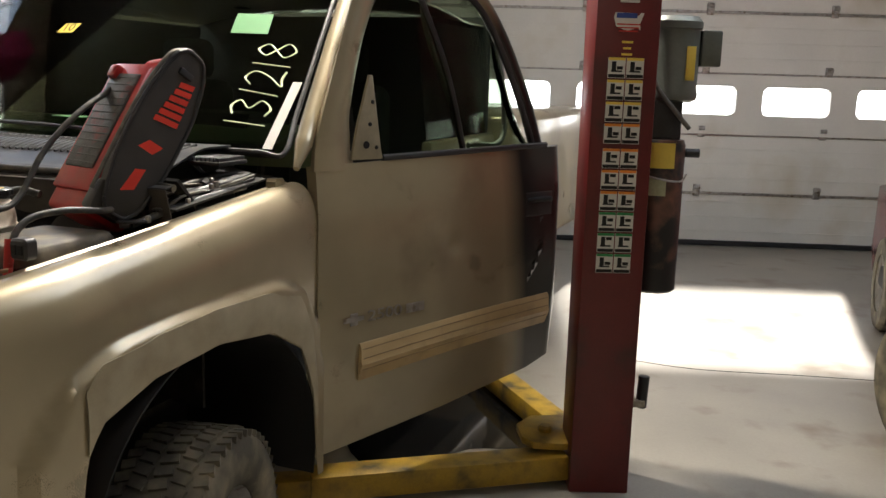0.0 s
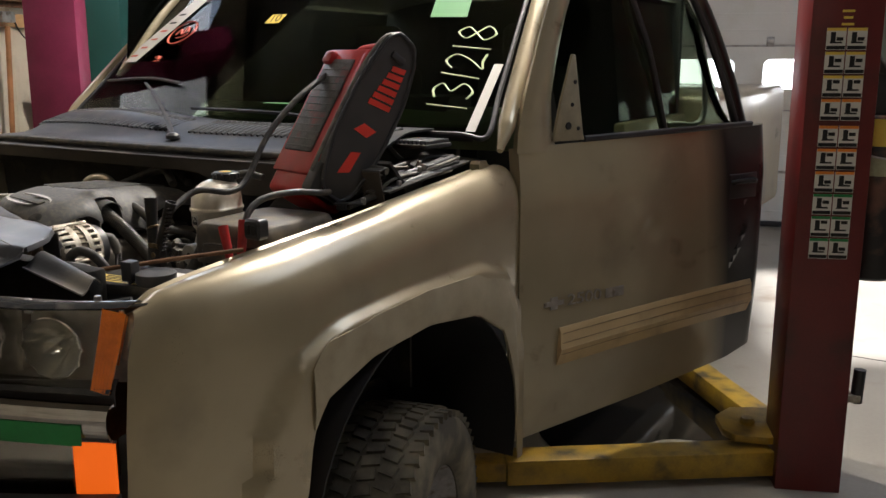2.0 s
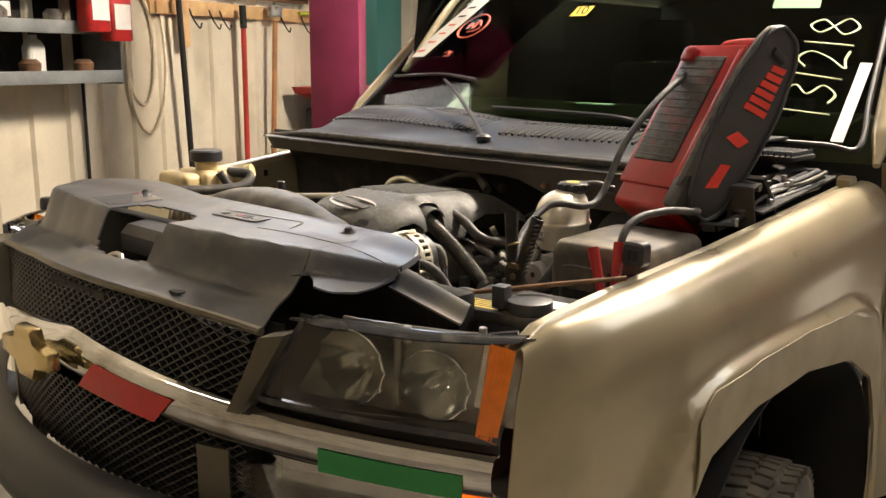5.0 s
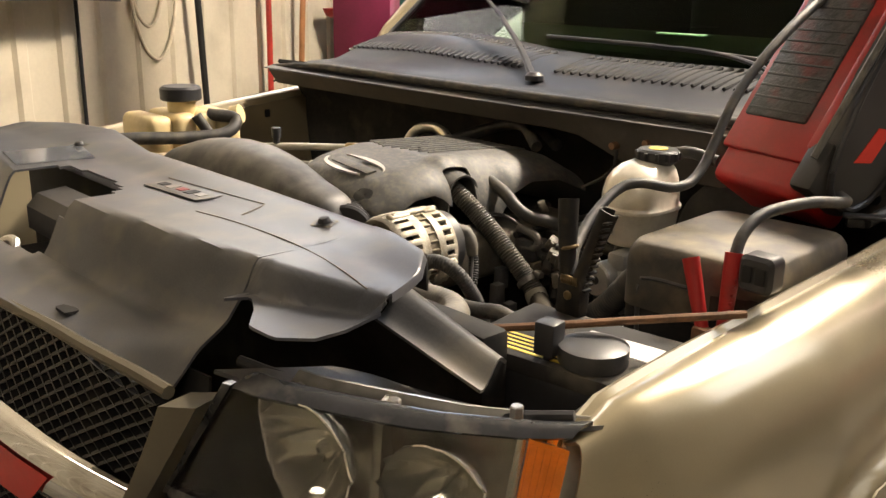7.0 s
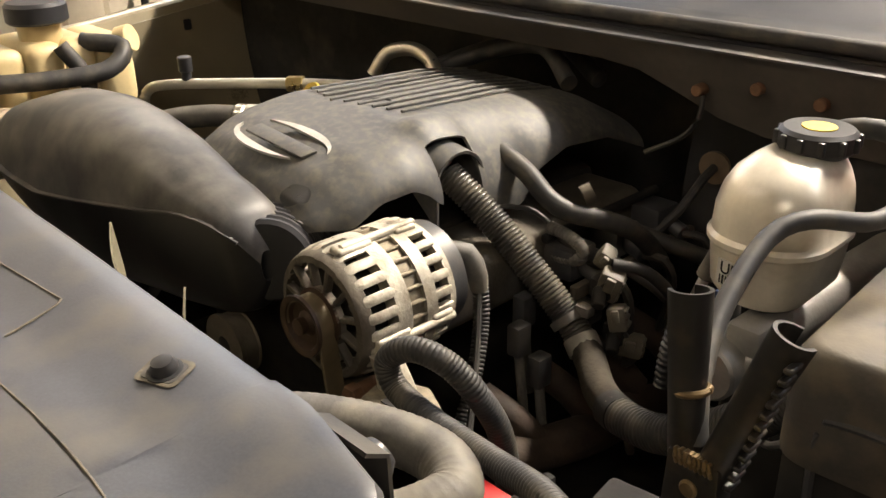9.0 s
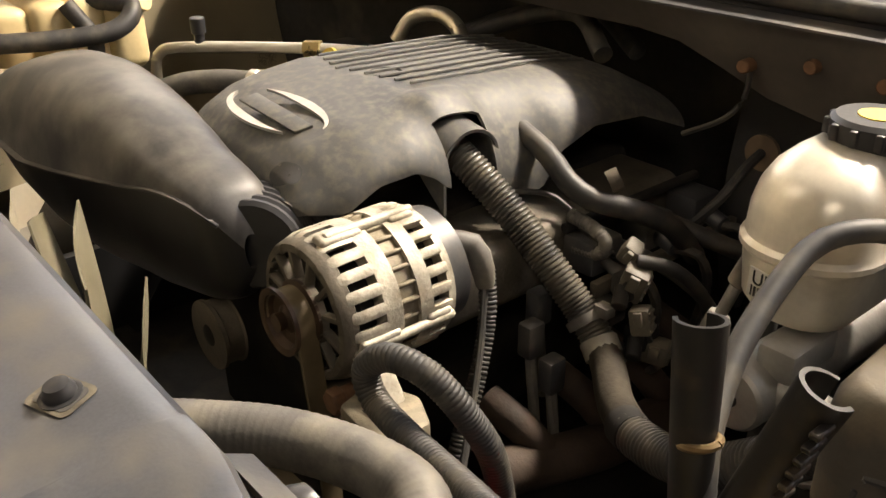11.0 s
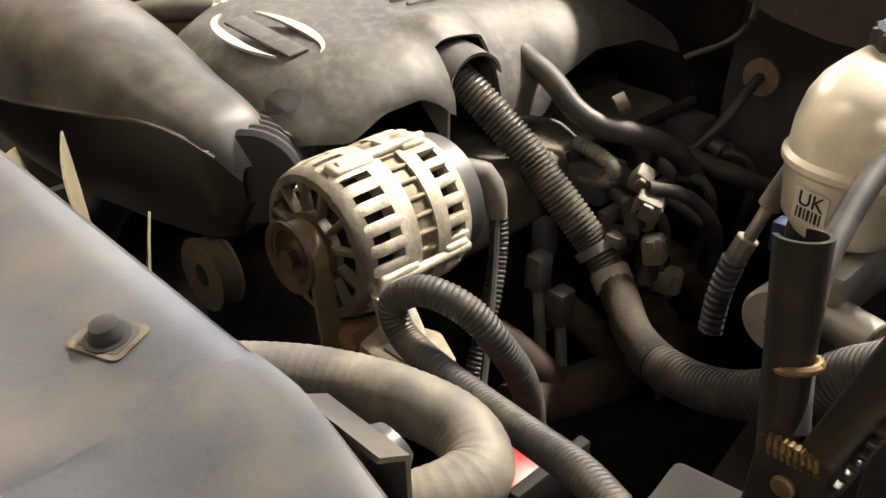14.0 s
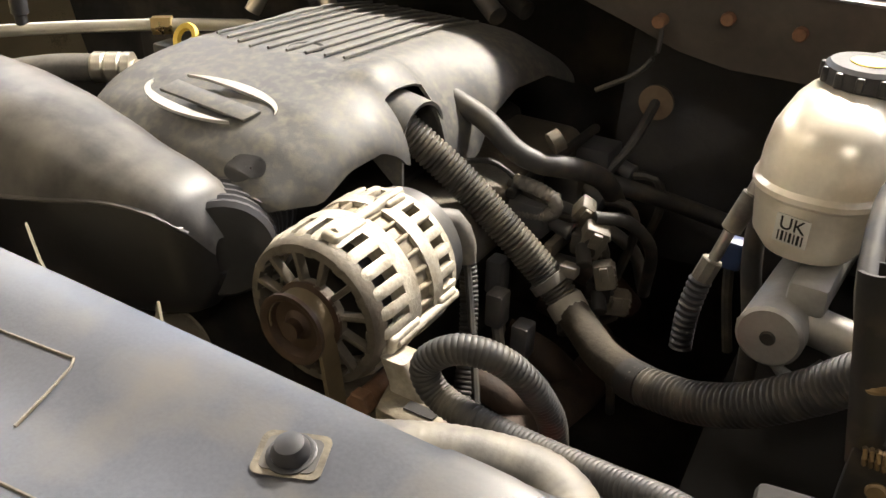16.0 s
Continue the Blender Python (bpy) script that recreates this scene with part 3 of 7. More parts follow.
def fender_point(y, v):
    """v: 0 at the inner lip of the bonnet opening, 1 at the lower edge."""
    xr, zr = rail(y)
    xs = side_x(y)
    zb = terp(y, [0.27, 0.5, 0.66, 0.675], [0.45, 0.47, 0.52, 0.58]) if y < 0.675 else 0.27 if y > 1.735 else terp(y, ARCH_Y, ARCH_Z)
    lip = [(xr - 0.035, zr - 0.022), (xr - 0.030, zr - 0.004), (xr - 0.022, zr), (xr - 0.014, zr - 0.006), (xr - 0.008, zr - 0.004), (xr, zr)]
    n_lip, n_sh = len(lip), 12
    if v < n_lip:
        x, z = lip[v]
    elif v < n_lip + n_sh:
        a = radians(90 * (v - n_lip + 1) / n_sh)
        drop = 0.15
        x, z = xr + (xs - xr) * math.sin(a) ** 0.8, zr - drop * (1 - math.cos(a) ** 0.9 if a < 1.57 else 1)
    else:
        k = (v - n_lip - n_sh + 1) / 30
        z0 = zr - 0.15
        z = z0 + (zb - z0) * k
        g = flare_gain(y, z)
        x = xs + 0.028 * g - 0.06 * max(0, 0.75 - z) * (1 - g)
    back = terp(z, [0.70, 0.85, 1.01, 1.10, 1.13], [0.272, 0.279, 0.297, 0.338, 0.345]) - 0.27
    return Vector((x, y + back * (1 - ease((y - 0.27) / 0.35)), z))


ys = sorted(set([round(v, 4) for v in lin(0.27, 0.67, 14) + lin(0.68, 0.75, 6) + lin(0.76, 1.60, 26) + lin(1.61, 1.735, 12) + [1.74, 1.765]]))
for s in (1, -1):
    f = sheet(lambda u, v: fender_point(u, v), ys, list(range(48)), 0.0)
    bmesh.ops.recalc_face_normals(f, faces=f.faces)
    bmesh.ops.solidify(f, geom=f.faces[:], thickness=0.004)
    part("fender", f if s > 0 else mirror(f), PAINT, truck, "light pewter front fender")
    # scuffed lip of the wheel arch
    arch = sheet(lambda u, v: Vector((fender_point(u, 47).x + 0.0045 + 0.004 * math.sin(3.1 * v), u, terp(u, ARCH_Y, ARCH_Z) + 0.004 + v * (terp(u, [0.68, 0.75, 0.9, 1.2, 1.5, 1.65, 1.73], [0.16, 0.14, 0.105, 0.10, 0.13, 0.18, 0.22])))), lin(0.70, 1.715, 40), lin(0, 1, 7), 0.003)
    part("arch_trim", arch if s > 0 else mirror(arch), FLARE, truck, "scuffed wheel-arch lip with sanded paint")
    # black wheel housing
    h = sheet(lambda u, v: Vector((XC + 0.55 + v * (fender_point(1.2, 47).x - XC - 0.56), 1.21 + 0.535 * math.cos(u), 0.40 + 0.50 * math.sin(u))), lin(-0.25, math.pi + 0.25, 28), [0, 0.5, 1], 0.006)
    part("wheel_housing", h if s > 0 else mirror(h), INK, truck)
    h2 = box((XC + 0.60, 1.2, 0.50), (0.02, 1.1, 0.6), 0)
    part("inner_panel", h2 if s > 0 else mirror(h2), INK, truck)
    # engine-bay side apron under the rail: pewter at the passenger's side, black at the driver's
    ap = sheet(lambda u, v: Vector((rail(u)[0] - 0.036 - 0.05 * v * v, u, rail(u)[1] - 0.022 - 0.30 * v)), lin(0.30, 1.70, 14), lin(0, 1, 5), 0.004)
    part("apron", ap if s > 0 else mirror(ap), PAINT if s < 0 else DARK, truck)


def wheel(x, y, z, s, parent):
    """A tyre with blocks of tread, and a steel rim. s: +1 with the outer side to +x."""
    R, W = 0.385, 0.245
    prof = [(0.215, -0.10), (0.24, -0.118), (0.30, -0.125), (0.345, -0.118), (0.368, -0.10), (0.374, -0.06), (0.374, 0.06), (0.368, 0.10), (0.345, 0.118), (0.30, 0.125), (0.24, 0.118), (0.215, 0.10)]
    m = Matrix.Translation((x, y, z)) @ Matrix.Rotation(radians(13), 4, "Z") @ Matrix.Rotation(radians(90 * s), 4, "Y") @ Matrix.Diagonal((1.07, 1.07, 1.2, 1))
    ty = lathe(prof + [prof[0]], m, 56)
    tread = bmesh.new()
    for k in range(56):
        a0 = 2 * math.pi * k / 56
        for row, (w0, w1) in enumerate(((-0.112, -0.078), (-0.07, -0.03), (-0.022, 0.022), (0.03, 0.07), (0.078, 0.112))):
            c = (w0 + w1) / 2
            a = a0 + (0.03 if row % 2 else 0) + 0.5 * c
            blk = box((0, 0, 0), (0.020, 0.030, w1 - w0), 0)
            blk.transform(m @ Matrix.Rotation(a, 4, "Z") @ Matrix.Translation((R - 0.012 - (0.008 if row in (0, 4) else 0), 0, c)) @ Matrix.Rotation(0.25 * (-1) ** row, 4, "X"))
            add(tread, blk)
    w = part("wheel", ty, TYRE, parent, "dusty all-terrain tyre")
    part("tread", tread, TYRE, w, smooth=False)["kind"] = "stuff"
    part("rim", lathe([(0.0, 0.02), (0.06, 0.03), (0.10, 0.0), (0.17, 0.04), (0.20, 0.07), (0.218, 0.10), (0.218, -0.10), (0.19, -0.09), (0.0, -0.08)], m, 40), STEEL, w)


wheel(XC + 0.975, 1.27, 0.155, 1, truck)
wheel(XC - 0.975, 1.27, 0.155, -1, truck)

# engine bay tub, firewall, cowl
part("bay_floor", box((XC, 0.85, 0.62), (1.72, 1.25, 0.02), 0), DARK, truck)
part("firewall", sheet(lambda u, v: Vector((u, 1.36 + 0.05 * math.cos((u - XC) * 2) - 0.10 * ease((v - 0.85) / 0.15), 0.62 + v * 0.70)), lin(XC - 0.98, XC + 0.98, 16), lin(0, 1, 12), 0.01), DARK, truck)
part("radiator_support", box((XC, 0.40, 0.90), (1.55, 0.05, 0.5), 0.01), DARK, truck)


def cowl(u, v):
    """The plastic grille panel under the windscreen; v: 0 at its front lip."""
    d = abs(u - XC)
    y = 1.19 + 0.02 * d + v * (0.45 + 0.05 * d)
    z = 1.305 + 0.02 * ease(v / 0.12) + 0.055 * ease((v - 0.25) / 0.5) + 0.03 * math.exp(-((u + 0.85) / 0.33) ** 2) * ease((v - 0.3) / 0.4) - 0.05 * ease((d - 0.84) / 0.14)
    return Vector((u, y, z))


COWLM = mat("cowl_plastic", (0.022, 0.023, 0.028), 0.5, 0, 0.2, 6, 0.05, 200, (0.05, 0.046, 0.04), 0.4, 8, spec=0.2)
part("cowl_panel", sheet(cowl, lin(XC - 0.97, XC + 0.84, 60), lin(0, 1, 18), 0.006), COWLM, truck, "black plastic cowl panel")
for row, (v0, n) in enumerate(((0.62, 70),)):
    for k in range(n):
        u = XC - 0.88 + 1.76 * k / (n - 1)
        if abs(u + 0.36) < 0.05 or u > 0.50:
            continue
        p, q = cowl(u - 0.006, v0 - 0.14), cowl(u + 0.010, v0 + 0.16)
        # slats right of -0.45 take a blacker colour for the cowl's unlit half
        part("vent_slat", rod(p + Vector((0, 0, 0.004)), q + Vector((0, 0, 0.005)), 0.0050, seg=6), INK if u > -0.45 else COWLM, truck)
part("bonnet_seal", tube([(u, 1.20 + 0.02 * abs(u - XC), 1.318 - 0.10 * max(0, abs(u - XC) - 0.75)) for u in lin(XC - 0.98, XC + 0.98, 14)], 0.011), RUBBER, truck)
part("seal_flange", sheet(lambda u, v: Vector((u, 1.165 + 0.02 * abs(u - XC) + 0.03 * v, 1.298 + 0.006 * v)), lin(XC - 0.98, XC + 0.98, 20), [0, 1], 0.003), DUSTY, truck)

# windscreen, pillars, roof, cab


def screen(u, v):
    """The windscreen; u: -1 at the passenger's side, 1 at the driver's; v up."""
    w = 1.045 - 0.13 * v
    return Vector((XC + u * w, 1.62 + 0.10 * u * u + 0.62 * v, 1.372 - 0.012 * u * u + 0.60 * v))


ws = part("windscreen", sheet(screen, lin(-0.985, 0.985, 24), lin(0, 1, 14), 0.005), GLASS, truck, "dark windscreen with marker numbers and stickers")
part("screen_seal", tube([screen(-0.985, v) for v in lin(1, 0, 6)] + [screen(u, 0) for u in lin(-0.9, 0.9, 12)] + [screen(0.985, v) for v in lin(0, 1, 6)], 0.009, 8), BLACKP, truck)
for s in (-1, 1):
    line = [screen(s * 1.03, v) + Vector((0, 0.015, 0)) for v in lin(-0.07, 1.02, 10)]
    part("pillar", tube(line, [0.010, 0.030] + [0.032] * 8, 10), PAINT, truck, "pewter windscreen pillar")
roof_pts = lambda u, v: Vector((XC + u * (0.92 + 0.03 * math.sin(math.pi * v)), 2.27 + 1.75 * v, 1.985 - 0.05 * u ** 4 + 0.05 * math.sin(math.pi * min(1, v * 1.2 + 0.05)) - 0.03 * u * u))
part("roof", sheet(roof_pts, lin(-1, 1, 14), lin(0, 1, 14), 0.01), PAINT, truck)
part("cab_back", box((XC, 4.02, 1.2), (1.9, 0.05, 1.5), 0.01), INTERIOR, truck)
part("cab_floor", box((XC, 2.9, 0.42), (1.9, 2.2, 0.05), 0.01), INTERIOR, truck)
part("far_side", box((XC - 0.98, 2.9, 0.85), (0.06, 2.3, 0.95), 0.02), PAINT, truck)
part("far_glass", sheet(lambda u, v: Vector((XC - 0.97 + 0.07 * v, u, 1.33 + 0.55 * v)), [1.95, 3.95], [0, 1], 0.005), TINTED, truck)
part("far_frame", tube([(XC - 0.955, 1.80, 1.36), (XC - 0.92, 2.2, 1.86), (XC - 0.91, 2.5, 1.93), (XC - 0.91, 3.9, 1.93)], 0.03, 10, 0.05), PAINT, truck)
part("rear_side", box((XC + 0.97, 3.55, 0.85), (0.06, 0.95, 0.95), 0.02), PAINT, truck)
part("rear_glass", sheet(lambda u, v: Vector((XC + 0.96 - 0.06 * v, u, 1.33 + 0.55 * v)), [3.1, 3.95], [0, 1], 0.005), GLASS, truck)
part("sill", box((XC + 0.96, 2.9, 0.42), (0.12, 2.3, 0.16), 0.03), PAINT, truck)
part("bed", box((XC, 5.2, 1.0), (2.14, 2.2, 0.86), 0.06, None, 3), PAINT, truck)
part("dashboard", sheet(lambda u, v: Vector((XC + u * 0.93, 1.74 + 0.10 * u * u + 0.36 * v, 1.385 + 0.05 * math.sin(2.6 * v) - 0.14 * ease((v - 0.75) / 0.25))), lin(-1, 1, 20), lin(0, 1, 10), 0.01), DASHG, truck, "green-grey dashboard top")
part("instrument_binnacle", loft([[(x, y, z) for y, z in ((1.9, 1.40), (1.95, 1.47), (2.1, 1.475), (2.12, 1.30))] for x in lin(0.05, 0.45, 5)]), INTERIOR, truck)
for x in (XC - 0.45, XC + 0.45):
    sb = box((x, 2.85, 0.80), (0.55, 0.6, 0.25), 0.08, None, 4)
    add(sb, box((x, 3.2, 1.2), (0.52, 0.18, 0.75), 0.07, None, 4))
    add(sb, box((x, 3.22, 1.68), (0.28, 0.12, 0.2), 0.05, None, 4))
    part("seat", sb, INTERIOR, truck)
sw = lathe([(0.17, -0.012), (0.185, -0.015), (0.195, 0), (0.185, 0.015), (0.17, 0.012), (0.162, 0), (0.17, -0.012)], Matrix.Translation((XC + 0.42, 2.25, 1.30)) @ Matrix.Rotation(radians(-62), 4, "X"))
part("steering_wheel", sw, INTERIOR, truck)

# the open door: s along it, o outwards
DOOR = Matrix.Translation((0.885, 1.88, 0)) @ Matrix.Rotation(radians(-24), 4, "Z")     # x outwards, y along the door


def skin(s, z):
    bow = -0.10 * max(0, 0.75 - z) ** 1.4 - 0.05 * max(0, z - 1.15) ** 1.2 * 3
    dent = -0.018 * math.exp(-((s - 0.50) / 0.05) ** 2 - ((z - 1.0) / 0.035) ** 2) + 0.010 * math.exp(-((s - 0.43) / 0.09) ** 2 - ((z - 1.03) / 0.06) ** 2)
    edge = -0.05 * ease((s - 1.13) / 0.08)
    return Vector((bow + dent + edge - 0.0, s, z))


def door_mat():
    m = PAINT.copy()
    m.name = "pewter_paint_black_overspray"
    n, l = m.node_tree.nodes, m.node_tree.links
    b = n["Principled BSDF"]
    src = b.inputs["Base Color"].links[0].from_socket
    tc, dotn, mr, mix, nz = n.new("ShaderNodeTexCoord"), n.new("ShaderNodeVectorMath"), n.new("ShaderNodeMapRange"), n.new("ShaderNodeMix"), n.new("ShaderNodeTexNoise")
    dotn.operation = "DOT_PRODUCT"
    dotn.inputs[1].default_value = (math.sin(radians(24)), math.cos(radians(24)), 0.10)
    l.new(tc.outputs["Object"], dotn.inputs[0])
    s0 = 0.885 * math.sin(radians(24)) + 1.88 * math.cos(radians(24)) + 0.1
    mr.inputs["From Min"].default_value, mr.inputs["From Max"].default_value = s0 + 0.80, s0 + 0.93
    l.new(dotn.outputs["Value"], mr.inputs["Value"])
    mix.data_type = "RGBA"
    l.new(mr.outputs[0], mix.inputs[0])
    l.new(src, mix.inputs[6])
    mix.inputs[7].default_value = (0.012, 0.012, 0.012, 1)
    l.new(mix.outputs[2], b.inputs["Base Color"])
    return m


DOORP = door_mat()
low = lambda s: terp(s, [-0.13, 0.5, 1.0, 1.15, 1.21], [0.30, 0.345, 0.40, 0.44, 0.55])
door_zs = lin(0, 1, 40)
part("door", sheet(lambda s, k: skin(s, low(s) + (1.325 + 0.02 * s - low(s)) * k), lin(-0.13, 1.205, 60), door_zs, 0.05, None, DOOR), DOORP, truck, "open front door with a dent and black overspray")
frame_line = [(-0.075, -0.115, 1.33), (-0.10, 0.0, 1.60), (-0.14, 0.14, 1.88), (-0.155, 0.25, 1.95), (-0.16, 0.50, 1.985), (-0.155, 0.72, 1.95), (-0.13, 0.86, 1.80), (-0.10, 0.99, 1.55), (-0.075, 1.07, 1.33)]
FZ = [1.30, 1.36, 1.48, 1.60, 1.74, 1.88, 1.95, 1.985]
FA = [-0.130, -0.120, -0.075, -0.022, 0.042, 0.110, 0.150, 0.20]
FB_ = [0.040, 0.025, 0.028, 0.062, 0.115, 0.185, 0.25, 0.34]
part("door_frame", sheet(lambda z, t: Vector((terp(z, [1.3, 1.6, 1.985], [-0.045, -0.085, -0.15]) + 0.012 * math.sin(math.pi * t) - 0.02 * t * t, terp(z, FZ, FA) + (terp(z, FZ, FB_) - terp(z, FZ, FA)) * t, z)), lin(1.30, 1.985, 22), lin(0, 1, 9), 0.03, None, DOOR), PAINT, truck, "pewter window frame of the door")
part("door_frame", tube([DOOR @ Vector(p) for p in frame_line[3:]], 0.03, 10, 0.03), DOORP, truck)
part("window_seal", tube([DOOR @ Vector((x + 0.012, s * 0.93 + 0.045, z * 1.0 - 0.03 * (z > 1.5))) for x, s, z in frame_line], 0.012, 8, 0.03), BLACKP, truck)
part("belt_seal", tube([DOOR @ Vector((-0.02, s, 1.335 + 0.02 * s)) for s in lin(0.16, 1.06, 8)], 0.012, 8, 0.05), BLACKP, truck)
part("door_glass", sheet(lambda s, k: Vector((-0.06 - 0.09 * k, s, 1.335 + (terp(s, [0.10, 0.25, 0.5, 0.72, 0.88, 1.03], [1.62, 1.92, 1.955, 1.92, 1.74, 1.40]) - 1.335) * k)), lin(0.10, 1.03, 24), lin(0, 1, 8), 0.004, None, DOOR), GLASS, truck, "dark tinted door glass")
part("division_bar", tube([DOOR @ Vector(p) for p in ((-0.07, 0.62, 1.34), (-0.11, 0.55, 1.65), (-0.15, 0.42, 1.95))], 0.012, 8), BLACKP, truck)
part("inner_frame", tube([DOOR @ Vector(p) for p in ((-0.2, 0.75, 1.34), (-0.22, 0.70, 1.5), (-0.24, 0.55, 1.9), (-0.24, 0.9, 1.92), (-0.22, 1.02, 1.4), (-0.2, 0.78, 1.35))], 0.012, 8), mat("grey_trim", (0.2, 0.21, 0.19), 0.6), truck)
sail = [(0.02, 1.335), (0.165, 1.335), (0.15, 1.36), (0.11, 1.62), (0.095, 1.62), (0.05, 1.46)]
sp = part("mirror_patch", prism(sail, 0.012, DOOR @ Matrix.Translation((-0.03, 0, 0)) @ Matrix(((0, 0, 1, 0), (1, 0, 0, 0), (0, 1, 0, 0), (0, 0, 0, 1))) @ Matrix.Rotation(0.0, 4, "Z"), 0.003), mat("bare_primer", (0.29, 0.25, 0.17), 0.6, 0, 0.15, 20), truck, "bare triangle where the mirror was taken off")
for s, z, r in ((0.085, 1.385, 0.013), (0.10, 1.455, 0.007), (0.13, 1.375, 0.007), (0.11, 1.53, 0.007)):
    part("screw_hole", rod(DOOR @ Vector((-0.02, s, z)), DOOR @ Vector((-0.014, s, z)), r, seg=14), INK, sp)
mold = [(0.0, 0.548), (0.022, 0.60), (0.026, 0.612), (0.022, 0.622), (0.020, 0.672), (0.012, 0.688), (0.0, 0.69)]
mring = [[DOOR @ (skin(s, 0.62) + Vector((x - 0.004, 0, z - 0.62 + 0.055 * s - 0.02 * s * s + 0.0))) for x, z in mold] for s in (0.052, 0.06, 0.3, 0.6, 0.62, 0.9, 1.09, 1.095)]
part("side_moulding", loft(mring), MOLD, truck, "beige rubbing strip along the door")
MOLDD = mat("moulding_shade_brown", (0.20, 0.15, 0.08), 0.5, 0, 0.1)
for zg, dx in ((0.592, 0.0195), (0.634, 0.0235), (0.668, 0.0215)):
    part("moulding_groove", tube([DOOR @ (skin(s, 0.62) + Vector((dx - 0.004, 0, zg - 0.62 + 0.055 * s - 0.02 * s * s))) for s in lin(0.06, 1.085, 14)], 0.0014, 6, 0.05), MOLDD, truck)
hd = part("door_handle", box((-0.004, 1.01, 1.115), (0.012, 0.17, 0.10), 0.005, DOOR, 3), BLACKP, truck, "black door handle")
part("handle_grip", tube([DOOR @ Vector(p) for p in ((0.002, 0.94, 1.13), (0.012, 0.96, 1.135), (0.012, 1.06, 1.135), (0.002, 1.08, 1.13))], 0.011, 10), INK, hd)
bmat = DOOR @ Matrix.Translation((0.004, 0.02, 0.785)) @ Matrix(((0, 0, 1, 0), (1, 0, 0, 0), (0, 1, 0, 0), (0, 0, 0, 1)))
bow = [(-0.045, -0.008), (-0.016, -0.008), (-0.016, -0.022), (0.016, -0.022), (0.016, -0.008), (0.045, -0.008), (0.045, 0.008), (0.016, 0.008), (0.016, 0.022), (-0.016, 0.022), (-0.016, 0.008), (-0.045, 0.008)]
part("badge_emblem", prism(bow, 0.004, bmat, 0.001), STEEL, truck, "small metal cross emblem")
words("2500", 0.075, bmat @ Matrix.Translation((0.145, 0.0, 0)) @ Matrix.Diagonal((1.1, 0.75, 1, 1)), "badge_numerals", STEEL, truck, 0.002, "metal numerals 2500")
part("badge_letters", box((0.29, 0.0, 0.002), (0.09, 0.035, 0.003), 0.001, bmat), STEEL, truck)

# ---- front of the truck ----


def face(x, z, off=0.0):
    """A place on the front surface, set forward by off."""
    d = abs(x - XC)
    return Vector((x, low_nose(d) - off + lean(d) * max(0.0, z - 0.95), z))


def front_sheet(x0, x1, z0, z1, off, thick, nx=16, nz=5):
    g = lambda u, v: face(x0(v) + (x1(v) - x0(v)) * u, z0(u) + (z1(u) - z0(u)) * v, off)
    return sheet(g, lin(0, 1, nx), lin(0, 1, nz), thick)


LAMPR = mat("lamp_reflector", (0.80, 0.79, 0.74), 0.14, 0.8, 0.12, 12, 0.05, 90, (0.42, 0.40, 0.34), 0.25, 14)
LAMPB = mat("lamp_housing", (0.50, 0.48, 0.42), 0.22, 0.55, 0.3, 18, 0.25, 60)
GLOSSB = mat("glossy_black_edge", (0.03, 0.031, 0.034), 0.16, 0, 0.2, 20, 0.02, 200, (0.10, 0.095, 0.085), 0.3, 18, coat=0.5)


# pewter with the shade of the front faces put into its colour
BLOCKM = mat("shaded_pewter", (0.105, 0.092, 0.065), 0.35, 0.3, 0.12, 10, 0.03, 200, (0.07, 0.06, 0.045), 0.4, 9)


def bowl_shape(r, depth, at, turn, scallop=0.0, squash=1.0):
    """A paraboloid reflector open to the front, its rim scalloped into facets."""
    bm = bmesh.new()
    n, rings = 48, []
    for j in range(9):
        t = 0.10 + 0.90 * j / 8
        rings.append([bm.verts.new((r * t * math.cos(a) * (1 + scallop * (k % 4 == 0) * t), -depth * t * t - scallop * 0.02 * (k % 4 == 0), squash * r * t * math.sin(a))) for k, a in enumerate(2 * math.pi * q / n for q in range(n))])
    for p, q in zip(rings, rings[1:]):
        for k in range(n):
            bm.faces.new((p[k], p[(k + 1) % n], q[(k + 1) % n], q[k]))
    bm.faces.new(rings[0])
    bmesh.ops.recalc_face_normals(bm, faces=bm.faces)
    bmesh.ops.solidify(bm, geom=bm.faces[:], thickness=0.002)
    bm.transform(Matrix.Translation(at) @ Matrix.Rotation(radians(turn), 4, "Z"))
    return bm


def lens_left(v):
    return 0.272 + 0.096 * v


